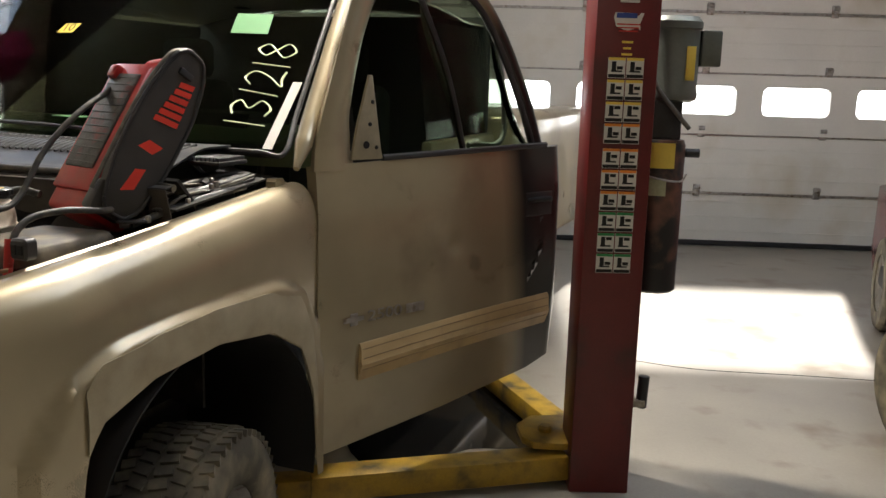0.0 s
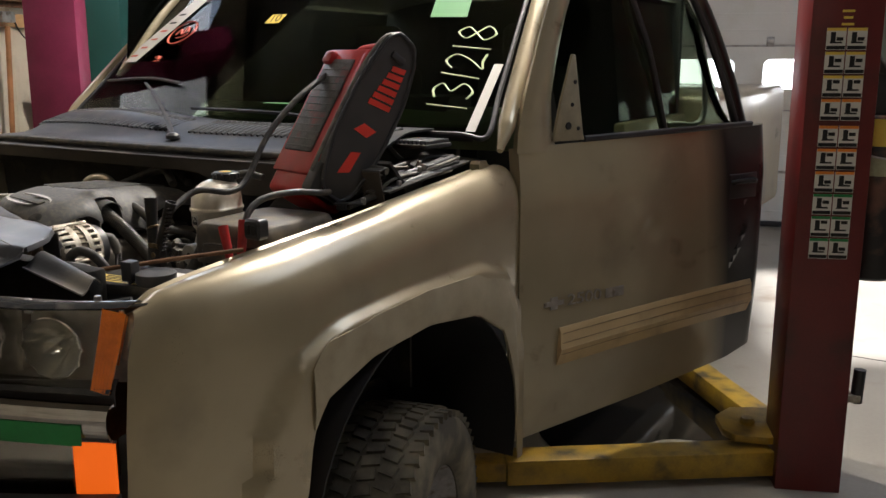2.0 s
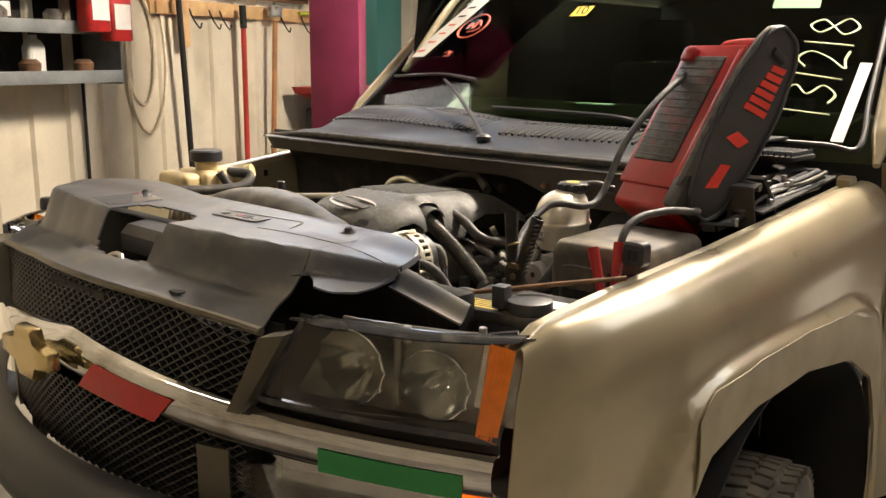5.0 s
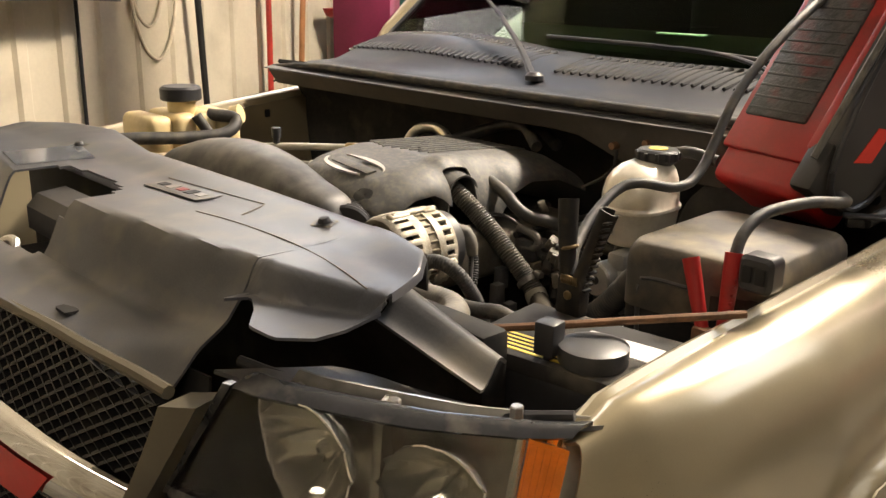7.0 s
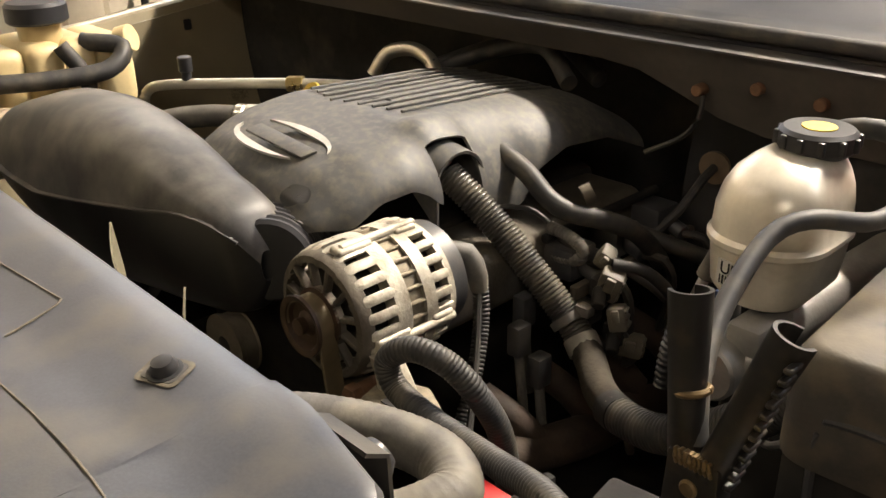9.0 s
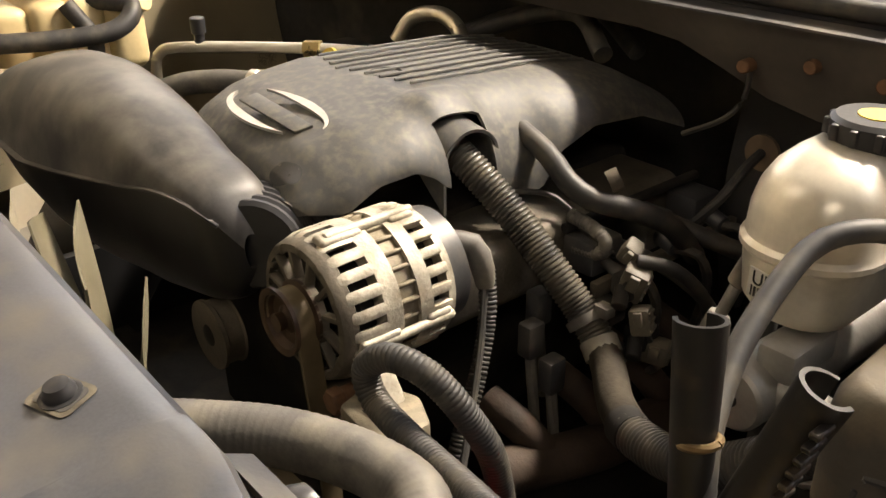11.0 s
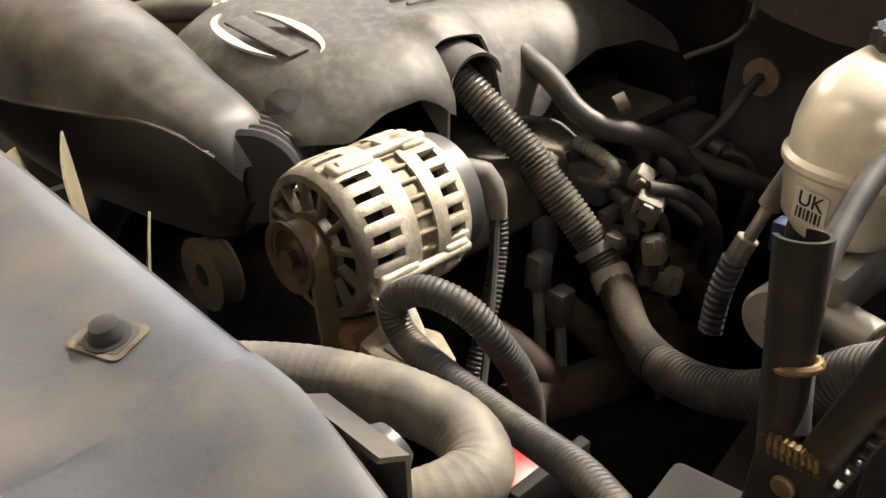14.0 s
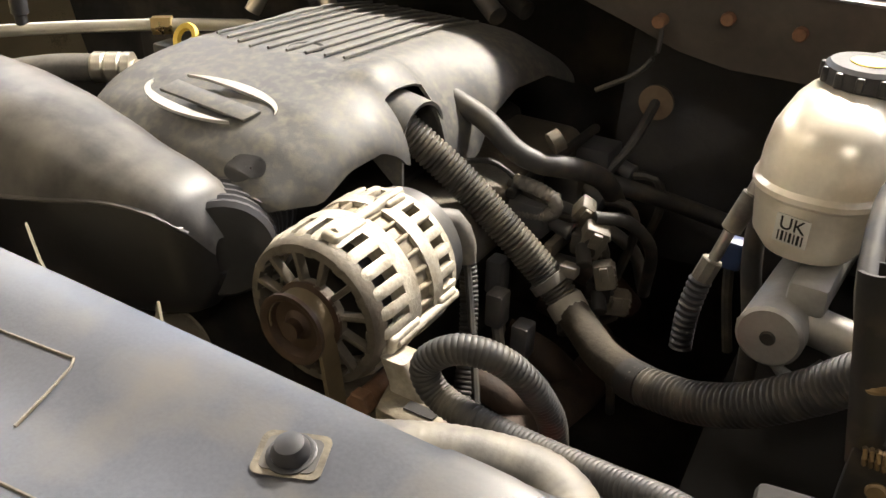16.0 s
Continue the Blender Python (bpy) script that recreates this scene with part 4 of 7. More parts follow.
for s in (1, -1):
    mir = (lambda b: b) if s > 0 else mirror
    low_edge, top_edge = (lambda u: 0.983 - 0.025 * u), (lambda u: 1.135 - 0.024 * u)
    light = part("headlight", mir(front_sheet(lens_left, lambda v: 0.662, lambda u: 0.970 - 0.025 * u, lambda u: 1.130 - 0.024 * u, -0.085, 0.004)), LAMPB, truck, "clear headlight with chrome reflectors and an amber side")
    part("lens", mir(front_sheet(lens_left, lambda v: 0.645 - 0.006 * v, low_edge, top_edge, 0.0, 0.004, 20, 8)), CLEAR, light)
    part("amber_side", mir(front_sheet(lambda v: 0.643 - 0.007 * v, lambda v: 0.676 - 0.012 * v, lambda u: 0.957 - 0.011 * u, lambda u: 1.112 - 0.016 * u, 0.004, 0.010, 8, 8)), ORANGE, light, "amber marker lens")
    for k in range(5):
        part("lens_rib", mir(front_sheet(lambda v: 0.647 + 0.005 * k - 0.008 * v, lambda v: 0.6495 + 0.005 * k - 0.008 * v, lambda u: 0.960 - 0.002 * k, lambda u: 1.106 - 0.003 * k, 0.0062, 0.003, 3)), ORANGE, light)
    ledge = lambda u, v: face(0.368 + 0.295 * u, 1.135 - 0.026 * u, 0.004) + Vector((0, 0.034 * v, 0.009 * math.sin(1.9 * v)))
    part("top_edge", mir(sheet(ledge, lin(0, 1, 20), lin(0, 1, 6), 0.005)), GLOSSB, light)
    part("side_bezel", mir(front_sheet(lambda v: 0.262 + 0.096 * v, lambda v: 0.273 + 0.096 * v, lambda u: 0.975, lambda u: 1.138, 0.006, 0.012, 4)), GLOSSB, light)
    part("lower_lip", mir(front_sheet(lambda v: 0.272, lambda v: 0.676, lambda u: 0.972 - 0.027 * u, lambda u: 0.984 - 0.027 * u, 0.004, 0.012, 16, 3)), GLOSSB, light)
    for cx, cz, r, turn in ((0.43, 1.062, 0.066, 10), (0.555, 1.040, 0.062, 16)):
        c = face(cx, cz, -0.072)
        part("reflector_bowl", mir(bowl_shape(r * 1.08, 0.065, c, turn, 0.10, 0.95)), LAMPR, light, "faceted chrome reflector")
        stem = lathe([(0.0, -0.004), (0.012, 0.0), (0.013, 0.012), (0.008, 0.016), (0.0075, 0.034), (0.004, 0.040), (0, 0.041)], Matrix.Translation(c) @ Matrix.Rotation(radians(turn), 4, "Z") @ Matrix.Rotation(radians(90), 4, "X"), 16)
        part("bulb", mir(stem), LAMPR, light, "silvered bulb")
    for k in range(7):
        cx = 0.600 + 0.006 * k
        part("reflector_flute", mir(front_sheet(lambda v: cx - 0.002, lambda v: cx + 0.002, lambda u: 0.985, lambda u: 1.095, -0.066 + 0.004 * (k % 2), 0.003, 3, 3)), LAMPR, light)
    part("divider", mir(front_sheet(lambda v: 0.488, lambda v: 0.497, lambda u: 0.985, lambda u: 1.12, -0.035, 0.05, 3, 4)), LAMPB, light)
    part("lamp_gap", mir(front_sheet(lambda v: 0.25, lambda v: 0.672, lambda u: 0.915, lambda u: 0.972, -0.014, 0.004)), BLACKP, truck)
    part("grille_block", mir(front_sheet(lambda v: 0.236 + 0.064 * v, lambda v: 0.264 + 0.090 * v, lambda u: 0.955, lambda u: 1.104 + 0.012 * u, 0.036, 0.05, 5)), BLOCKM, truck)
    low_lamp = part("parking_lamp", mir(front_sheet(lambda v: 0.22, lambda v: 0.60, lambda u: 0.72, lambda u: 0.845, 0.0, 0.004)), CLEAR, truck, "clear lower parking lamp")
    part("reflector", mir(front_sheet(lambda v: 0.22, lambda v: 0.60, lambda u: 0.72, lambda u: 0.845, -0.05, 0.004)), CHROME, low_lamp)
    part("turn_signal", mir(front_sheet(lambda v: 0.605, lambda v: 0.675, lambda u: 0.715, lambda u: 0.845, 0.002, 0.012, 6)), glow("lit_amber", (1.0, 0.15, 0.006), 1.1) if s > 0 else ORANGE, low_lamp, "lit amber turn signal")
    part("lower_block", mir(front_sheet(lambda v: 0.13, lambda v: 0.205, lambda u: 0.70, lambda u: 0.86, 0.004, 0.03, 5)), BLOCKM, truck)
bar = part("chrome_bar", sheet(lambda u, v: face(u, terp(abs(u - XC), [0, 0.5, 0.985], [0.975, 0.925, 0.885]) + 0.042 * math.sin(v), 0.004 + 0.020 * math.cos(v)), lin(XC - 0.98, XC + 0.98, 50), lin(-1.7, 1.7, 9), 0.006), CHROME, truck, "chrome bar across the front with tape on it")
zb = lambda x: terp(abs(x - XC), [0, 0.5, 0.985], [0.975, 0.925, 0.885])
part("green_tape", sheet(lambda u, v: face(u, zb(u) + v, 0.0275), lin(0.405, 0.640, 12), [-0.042, -0.03, -0.015, 0.002], 0.001), GREENT, bar, "strip of green masking tape")
part("red_tape", sheet(lambda u, v: face(u + 0.9 * v, zb(u) + v, 0.028), lin(-0.15, 0.09, 10), [-0.042, -0.02, 0.0, 0.014], 0.001), REDT, bar, "patch of red tape")
emb = Matrix.Translation(face(XC - 0.03, 0.968, 0.052)) @ Matrix.Rotation(radians(90), 4, "X")
bigbow = [(x * 2.6, y * 2.6) for x, y in bow]
part("emblem", prism(bigbow, 0.03, emb, 0.006), mat("gold_emblem", (0.55, 0.42, 0.2), 0.25, 0.8, 0.1), truck, "large gold cross emblem")
part("grille_back", front_sheet(lambda v: XC - 0.57, lambda v: XC + 0.57, lambda u: 0.70, lambda u: 1.105, -0.05, 0.004, 24), INK, truck)
part("grille_surround", tube([face(XC + 0.575 * u, 1.122 - 0.018 * u * u, 0.006) for u in lin(-1, 1, 19)], 0.009, 8, 0.05), BLOCKM, truck)


def mesh_grille(z0, z1, n):
    """A deep diamond lattice: crossing zigzag bars."""
    bm = bmesh.new()
    pitch = 0.030
    x = XC - 0.555
    while x < XC + 0.555:
        for sgn in (1, -1):
            zt = z1 - 0.06 * (x - XC) ** 2
            for j in range(n):
                za, zc = z0 + (zt - z0) * j / n, z0 + (zt - z0) * (j + 1) / n
                xa, xb = x + sgn * ((j % 2) - 0.5) * pitch, x + sgn * (((j + 1) % 2) - 0.5) * pitch
                p, q = face(xa, za, 0.0), face(xb, zc, 0.0)
                w, dpt = Vector((0.0042, 0, 0)), Vector((0, 0.022, 0))
                ring = [bm.verts.new(v) for v in (p - w, p + w, q + w, q - w, p - w + dpt, p + w + dpt, q + w + dpt, q - w + dpt)]
                for f in ((0, 1, 2, 3), (0, 4, 5, 1), (2, 6, 7, 3), (1, 5, 6, 2), (3, 7, 4, 0)):
                    bm.faces.new([ring[i] for i in f])
        x += pitch
    return bm


GRILLEM = mat("grille_plastic", (0.011, 0.011, 0.012), 0.45, 0, 0.3, 20, 0.05, 200, (0.030, 0.027, 0.022), 0.25, 12, spec=0.3)
part("grille_mesh", mesh_grille(0.972, 1.112, 7), GRILLEM, truck, "black diamond-pattern grille", smooth=False)
part("grille_mesh", mesh_grille(0.72, 0.90, 9), GRILLEM, truck, "black diamond-pattern grille", smooth=False)
part("bumper", sheet(lambda u, v: face(u, 0.66 + 0.085 * math.sin(v), 0.03 + 0.09 * math.cos(v)), lin(XC - 1.0, XC + 1.0, 40), lin(-1.6, 1.6, 10), 0.01), BLACKP, truck, "black plastic bumper cover")
part("valance", sheet(lambda u, v: face(u, 0.40 + 0.2 * v, -0.03), lin(XC - 0.98, XC + 0.98, 20), [0, 1], 0.01), DARK, truck)

part("lamp_mount_panel", sheet(lambda u, v: Vector((0.30 + 0.365 * u, face(0.30 + 0.365 * u, 1.12).y + 0.036 + 0.17 * v, 1.128 - 0.045 * v + 0.006 * math.sin(9 * u) * v - 0.02 * u)), lin(0, 1, 24), lin(0, 1, 10), 0.005), DUSTY, truck, "dusty plastic panel behind the headlight")
for x, dy in ((0.40, 0.05), (0.50, 0.045), (0.60, 0.05)):
    part("panel_bolt", rod(face(x, 1.12) + Vector((0, dy, -0.02)), face(x, 1.12) + Vector((0, dy, 0.010)), 0.008, seg=6), STEEL, truck)
# rubber stops and holes along the passenger's rail
for y in (0.46, 0.33):
    xr, zr = rail(y)
    part("rubber_stop", lathe([(0.022, 0), (0.024, 0.004), (0.022, 0.03), (0.018, 0.036), (0, 0.036)], Matrix.Translation((2 * XC - xr + 0.012, y, zr - 0.006)), 18), BLACKP, truck)
for y in (0.58, 0.72, 0.95, 1.18):
    xr, zr = rail(y)
    part("rail_hole", prism(round_rect(0, 0, 0.012, 0.009, 0.004), 0.004, Matrix.Translation((2 * XC - xr + 0.0405, y, zr - 0.055)) @ Matrix.Rotation(radians(90), 4, "Y")), INK, truck, smooth=False)

# ---- engine bay ----
engine = thing("engine", (-0.25, 0.9, 0.7), "dusty truck engine under a grey plastic cover", "engine")
ECX = -0.285


def cover_top(y):
    return terp(y, [0.685, 0.70, 0.73, 0.78, 0.87, 1.10, 1.22, 1.30], [1.135, 1.165, 1.190, 1.207, 1.221, 1.209, 1.190, 1.150])


def cover_pt(y, k):
    """k: -1 to 1 across the cover."""
    low_r = terp(y, [0.685, 0.70, 0.735, 0.775, 0.82, 0.845, 0.862, 0.90, 0.94, 0.985, 1.01, 1.04, 1.10, 1.2, 1.30], [1.145, 1.130, 1.128, 1.152, 1.158, 1.145, 1.124, 1.12, 1.11, 1.09, 1.09, 1.13, 1.15, 1.14, 1.10])
    zt = cover_top(y)
    w = terp(y, [0.685, 0.70, 0.74, 0.85, 1.1, 1.3], [0.12, 0.15, 0.175, 0.195, 0.20, 0.195])
    a = abs(k)
    if a < 0.5:
        x, z = a / 0.5 * 0.55 * w, zt - 0.004 * (a / 0.5) ** 2
    else:
        t = (a - 0.5) / 0.5
        x = w * (0.55 + 0.45 * math.sin(t * 1.5708))
        z = zt - 0.004 + (low_r - zt + 0.004) * (1 - math.cos(t * 1.5708)) ** 0.85
    if k > 0:
        b = math.exp(-((y - 0.902) / 0.040) ** 4) * ease((a - 0.42) / 0.2)
        z += 0.012 * b
    return Vector((ECX + math.copysign(x, k), y, z))


cv = sheet(cover_pt, lin(0.685, 1.30, 80), lin(-1, 1, 70), 0.004, lambda y, k: not (k > 0.72 and abs(y - 0.902) < 0.036))
cover = part("engine_cover", cv, COVER, engine, "dusty grey plastic engine cover")


def hood(u, v):
    """The arched spout over the breather duct; u outwards, v round the arch."""
    r = 0.040 + 0.003 * u
    zc, x = 1.168 - 0.020 * u, ECX + 0.095 + 0.092 * u
    if v < 0.25:
        return Vector((x, 0.902 - r, zc - 0.055 * (1 - v / 0.25) * u))
    if v > 0.75:
        return Vector((x, 0.902 + r, zc - 0.05 * (v - 0.75) / 0.25 * u))
    a = math.pi * (v - 0.25) / 0.5
    return Vector((x, 0.902 - r * math.cos(a), zc + r * 0.92 * math.sin(a)))


part("spout", sheet(hood, lin(0, 1, 12), lin(0, 1, 29), 0.004), COVER, cover)
for k in range(9):
    x = ECX - 0.095 + 0.0225 * k
    part("rib", tube([(x, y, cover_top(y) + 0.0015) for y in lin(0.865 + 0.006 * abs(k - 3), 1.20, 10)], 0.0020, 6, 0.03), COVER, cover)
part("oil_hole", lathe([(0.016, 0), (0.021, 0.004), (0.021, -0.012), (0.0, -0.012)], Matrix.Translation((-0.262, 0.905, cover_top(0.905) - 0.003)), 24), INK, cover)

def dark_oval(a, r):
    w_ = 1 + 0.12 * math.sin(2 * a + 0.6) + 0.05 * math.sin(5 * a)
    y, k = 0.706 + 0.0105 * r * w_ * math.cos(a), 0.60 + 0.10 * r * w_ * math.sin(a)
    p = cover_pt(y, k)
    n = (cover_pt(y, k + 0.01) - p).cross(cover_pt(y + 0.002, k) - p).normalized()
    return p + n * (0.0008 if n.z > 0 else -0.0008)


# dark oval patch laid on the front of the cover
part("oil_stain", sheet(dark_oval, lin(0, 2 * math.pi, 41), lin(0.02, 1, 8), 0), mat("dark_film", (0.012, 0.012, 0.013), 0.3, 0, 0.3, 60, 0.1, 400), cover, "dark oval patch on the cover")
# raised badge ring and lettering
BM_ = Matrix.Translation((-0.262, 0.748, 1.2020)) @ Matrix.Rotation(radians(14), 4, "X") @ Matrix.Rotation(radians(8), 4, "Y") @ Matrix.Rotation(radians(12), 4, "Z")


SILV = mat("badge_silver", (0.50, 0.48, 0.43), 0.4, 0.3, 0.15, 60)


def crescent(a0, a1, w):
    out, inn = [], []
    for k in range(19):
        a = radians(a0 + (a1 - a0) * k / 18)
        t = math.sin(math.pi * k / 18)
        out.append((0.075 * math.cos(a), 0.034 * math.sin(a)))
        inn.append(((0.075 - w * t) * math.cos(a), (0.034 - w * t) * math.sin(a)))
    return out + inn[::-1]


part("badge_arc", prism(crescent(-5, 125, 0.011), 0.004, BM_), SILV, cover, "worn silver badge arc", smooth=False)
part("badge_arc", prism(crescent(165, 300, 0.011), 0.004, BM_), SILV, cover, "worn silver badge arc", smooth=False)
part("badge_bar", prism([(-0.058, -0.004), (0.050, -0.023), (0.060, -0.003), (-0.048, 0.017)], 0.004, BM_, 0.001), COVER, cover)
# throttle coupler, block, intake runners, valve cover seen below the cover
part("block", box((ECX, 0.98, 0.90), (0.30, 0.55, 0.36), 0.03), DARK, engine)
part("valve_cover", box((-0.10, 0.99, 1.02), (0.12, 0.50, 0.09), 0.02, None, 3), mat("grimy_aluminium", (0.13, 0.115, 0.09), 0.6, 0.4, 0.3, 25, 0.3, 200), engine)
part("coupler", tube([(-0.165, 0.65, 1.098), (-0.20, 0.69, 1.098), (-0.22, 0.75, 1.098)], 0.051, 28, rib=0.045, pitch=0.012), BLACKP, engine)
for k in range(3):
    y = 1.02 + 0.10 * k
    part("ignition_coil", add(box((-0.01, y, 1.03), (0.05, 0.055, 0.045), 0.006), rod((0.005, y, 1.03), (0.045, y - 0.005, 1.02), 0.012, seg=12)), DUSTY, engine)
    part("coil_bracket", box((0.03, y, 1.005), (0.012, 0.085, 0.02), 0.003), GRIMY, engine)
    part("plug_wire", tube([(0.045, y - 0.005, 1.02), (0.075, y, 1.02), (0.085, y + 0.01, 0.98), (0.065, y + 0.02, 0.90)], 0.0065, 8), RUBBER, engine)
part("fuel_rail", rod((-0.03, 0.99, 1.06), (-0.03, 1.25, 1.06), 0.007, seg=10), DARK, engine)
part("wire_loom", tube([(-0.03, 1.0, 1.075), (0.0, 1.0, 1.072), (0.022, 1.0, 1.064), (0.026, 1.0, 1.050), (0.012, 1.0, 1.040), (-0.02, 1.0, 1.036)], 0.0085, 10, rib=0.05, pitch=0.005), GREYHOSE, engine)
part("wire_loom", tube([(-0.045, 1.02, 1.062), (-0.01, 1.015, 1.055), (0.01, 1.01, 1.048)], 0.008, 10), GREYHOSE, engine)
part("wire_loom", tube([(-0.10, 0.93, 1.10), (-0.075, 0.97, 1.10), (-0.055, 1.0, 1.09), (-0.03, 1.01, 1.07)], 0.0035, 8), RUBBER, engine)
part("heater_hose", tube([(-0.12, 1.0, 1.16), (-0.072, 1.0, 1.141), (-0.035, 1.0, 1.115), (-0.005, 1.01, 1.10), (0.03, 1.04, 1.09), (0.05, 1.09, 1.06), (0.05, 1.15, 1.0)], 0.0135, 12), RUBBER, engine)
part("pipe_clamp", tube([(0.0, 1.03, 1.118), (0.008, 1.04, 1.124)], 0.014, 12), GRIMY, engine)
for q, (x, z) in enumerate(((0.075, 1.03), (0.05, 0.985), (0.10, 0.975), (0.06, 0.93))):
    part("sensor_plug", add(box((x, 0.985, z), (0.03, 0.03, 0.026), 0.004), rod((x, 0.975, z), (x + 0.012, 0.955, z - 0.014), 0.009, seg=10)), RUBBER if q % 2 else DARK, engine)
part("heater_hose", tube([(-0.18, 1.22, 1.20), (-0.28, 1.27, 1.235), (-0.42, 1.28, 1.2), (-0.52, 1.24, 1.15)], 0.014, 12), RUBBER, engine)
part("heater_hose", tube([(-0.16, 1.27, 1.20), (-0.28, 1.31, 1.235), (-0.44, 1.32, 1.2), (-0.56, 1.28, 1.15)], 0.014, 12), RUBBER, engine)
part("throttle_stub", lathe([(0.04, 0), (0.043, 0.005), (0.043, 0.025), (0.038, 0.03), (0, 0.03)], Matrix.Translation((-0.44, 0.72, 1.12)), 24), ALU, engine)
# exhaust and lower clutter down the side
DARKRUST = mat("sooty_rust", (0.05, 0.034, 0.024), 0.8, 0.2, 0.4, 30, 0.4, 200)
part("manifold", tube([(0.06, 0.80, 0.85), (0.09, 0.95, 0.83), (0.08, 1.1, 0.8), (0.05, 1.2, 0.7)], 0.028, 12), DARKRUST, engine)
for k in range(4):
    part("exhaust_runner", tube([(0.0, 0.84 + 0.1 * k, 0.90), (0.05, 0.85 + 0.1 * k, 0.88), (0.08, 0.87 + 0.1 * k, 0.84)], 0.02, 10), DARKRUST, engine)
# corrugated breather duct into the cover
HOSEM = mat("dusty_corrugated_plastic", (0.035, 0.033, 0.030), 0.4, 0, 0.3, 24, 0.05, 300, (0.105, 0.092, 0.068), 0.7, 26)
HP = [(-0.185, 0.902, 1.172), (-0.125, 0.905, 1.150), (-0.06, 0.925, 1.095), (-0.005, 0.935, 1.045), (0.045, 0.945, 0.995), (0.075, 0.945, 0.965)]
hose = thing("breather_duct", (0.05, 0.9, 0.9), "ribbed black plastic duct from the engine cover", "hose")
part("ribbed_hose", tube(HP, 0.0190, 18, rib=0.06, pitch=0.0056), HOSEM, hose)
part("tie_band", tube([(0.047, 0.945, 0.993), (0.055, 0.945, 0.985)], 0.0245, 16), GREYHOSE, hose)
part("band_lock", box((0.072, 0.95, 1.008), (0.02, 0.016, 0.014), 0.002), GREYHOSE, hose)
part("tape_wrap", tube([(0.07, 0.945, 0.97), (0.085, 0.94, 0.957)], 0.0225, 14), mat("dusty_tape", (0.25, 0.23, 0.19), 0.7, 0, 0.2, 40, 0.3), hose)
part("smooth_hose", tube([(0.075, 0.945, 0.965), (0.105, 0.925, 0.955), (0.15, 0.882, 0.957), (0.205, 0.84, 0.972)], 0.0200, 16), mat("brown_cloth_tape", (0.040, 0.034, 0.026), 0.85, 0, 0.4, 30, 0.4, 160, spec=0.15), hose)
part("ribbed_hose", tube([(0.200, 0.842, 0.971), (0.226, 0.83, 0.979), (0.266, 0.815, 0.993), (0.314, 0.80, 1.022), (0.362, 0.79, 1.064), (0.396, 0.78, 1.102), (0.43, 0.765, 1.135)], 0.0195, 18, rib=0.07, pitch=0.0062), RUBBER, hose)
part("cuff", tube([(0.188, 0.850, 0.967), (0.212, 0.836, 0.974)], 0.0218, 16), DARK, hose)

# alternator
alt = thing("alternator", (-0.035, 0.70, 1.0), "dusty cast aluminium alternator with vent slots", "alternator")
ALT = Matrix.Translation((-0.046, 0.635, 1.077)) @ Matrix.Rotation(radians(-90), 4, "X") @ Matrix.Rotation(radians(90), 4, "Z") @ Matrix.Scale(1.05, 4)


def alt_ring(a, r, y0, y1, w, mat_=ALU):
    b = box((r, 0, (y0 + y1) / 2), (0.010, w, y1 - y0), 0.003)
    b.transform(ALT @ Matrix.Rotation(a, 4, "Z"))
    return b


part("core", lathe([(0.050, 0.022), (0.056, 0.028), (0.056, 0.125), (0.04, 0.13)], ALT, 32), DARK, alt)
lam = lathe([(0.066, 0.060), (0.069, 0.062), (0.069, 0.082), (0.066, 0.084)], ALT, 40)
part("stator_band", lam, mat("laminated_steel", (0.20, 0.17, 0.12), 0.6, 0.5, 0.3, 40, 0.3, 300), alt)
for k in range(28):
    part("lamination_step", alt_ring(2 * math.pi * k / 28, 0.068, 0.060, 0.084, 0.005), alt.children[1].data.materials[0], alt)
part("front_frame", lathe([(0.060, -0.001), (0.067, 0.0), (0.0690, 0.003), (0.0705, 0.008), (0.0710, 0.014), (0.0675, 0.0165), (0.058, 0.016), (0.060, -0.001)], ALT, 44), GRIMY, alt)
part("front_rim", lathe([(0.064, 0.043), (0.0735, 0.043), (0.0745, 0.050), (0.0735, 0.062), (0.066, 0.062)], ALT, 44), ALU, alt)
part("rear_rim", lathe([(0.066, 0.082), (0.0735, 0.082), (0.0740, 0.097), (0.064, 0.097)], ALT, 44), ALU, alt)
part("rear_frame", lathe([(0.062, 0.118), (0.071, 0.118), (0.069, 0.128), (0.055, 0.134)], ALT, 44), ALU, alt)
NF = 24
for k in range(NF):
    a = 2 * math.pi * k / NF
    prof_b = [(0.0615, 0.002), (0.0670, 0.0045), (0.0712, 0.0095), (0.0738, 0.018), (0.0742, 0.030), (0.0742, 0.050)]
    sb_ = sheet(lambda u, v: Vector((terp(u, range(6), [q[0] for q in prof_b]) - 0.0016 * v * v, 0.0058 * v, terp(u, range(6), [q[1] for q in prof_b]))), lin(0, 5, 11), [-1, -0.6, 0, 0.6, 1], 0.006)
    sb_.transform(ALT @ Matrix.Rotation(a, 4, "Z"))
    part("slot_bar", sb_, ALU, alt)
    part("slot_bar", alt_ring(a + 0.06, 0.0688, 0.093, 0.122, 0.0105), ALU, alt)
    b = box((0.047, 0, 0.004), (0.034, 0.0058, 0.010), 0.002) if k % 2 else box((0.062, 0, 0.004), (0.010, 0.010, 0.010), 0.002)
    b.transform(ALT @ Matrix.Rotation(a, 4, "Z"))
    part("front_spoke", b, GRIMY, alt)
part("rear_cap", lathe([(0.055, 0.125), (0.062, 0.13), (0.060, 0.155), (0.045, 0.165), (0, 0.166)], ALT, 36), DUSTY, alt)
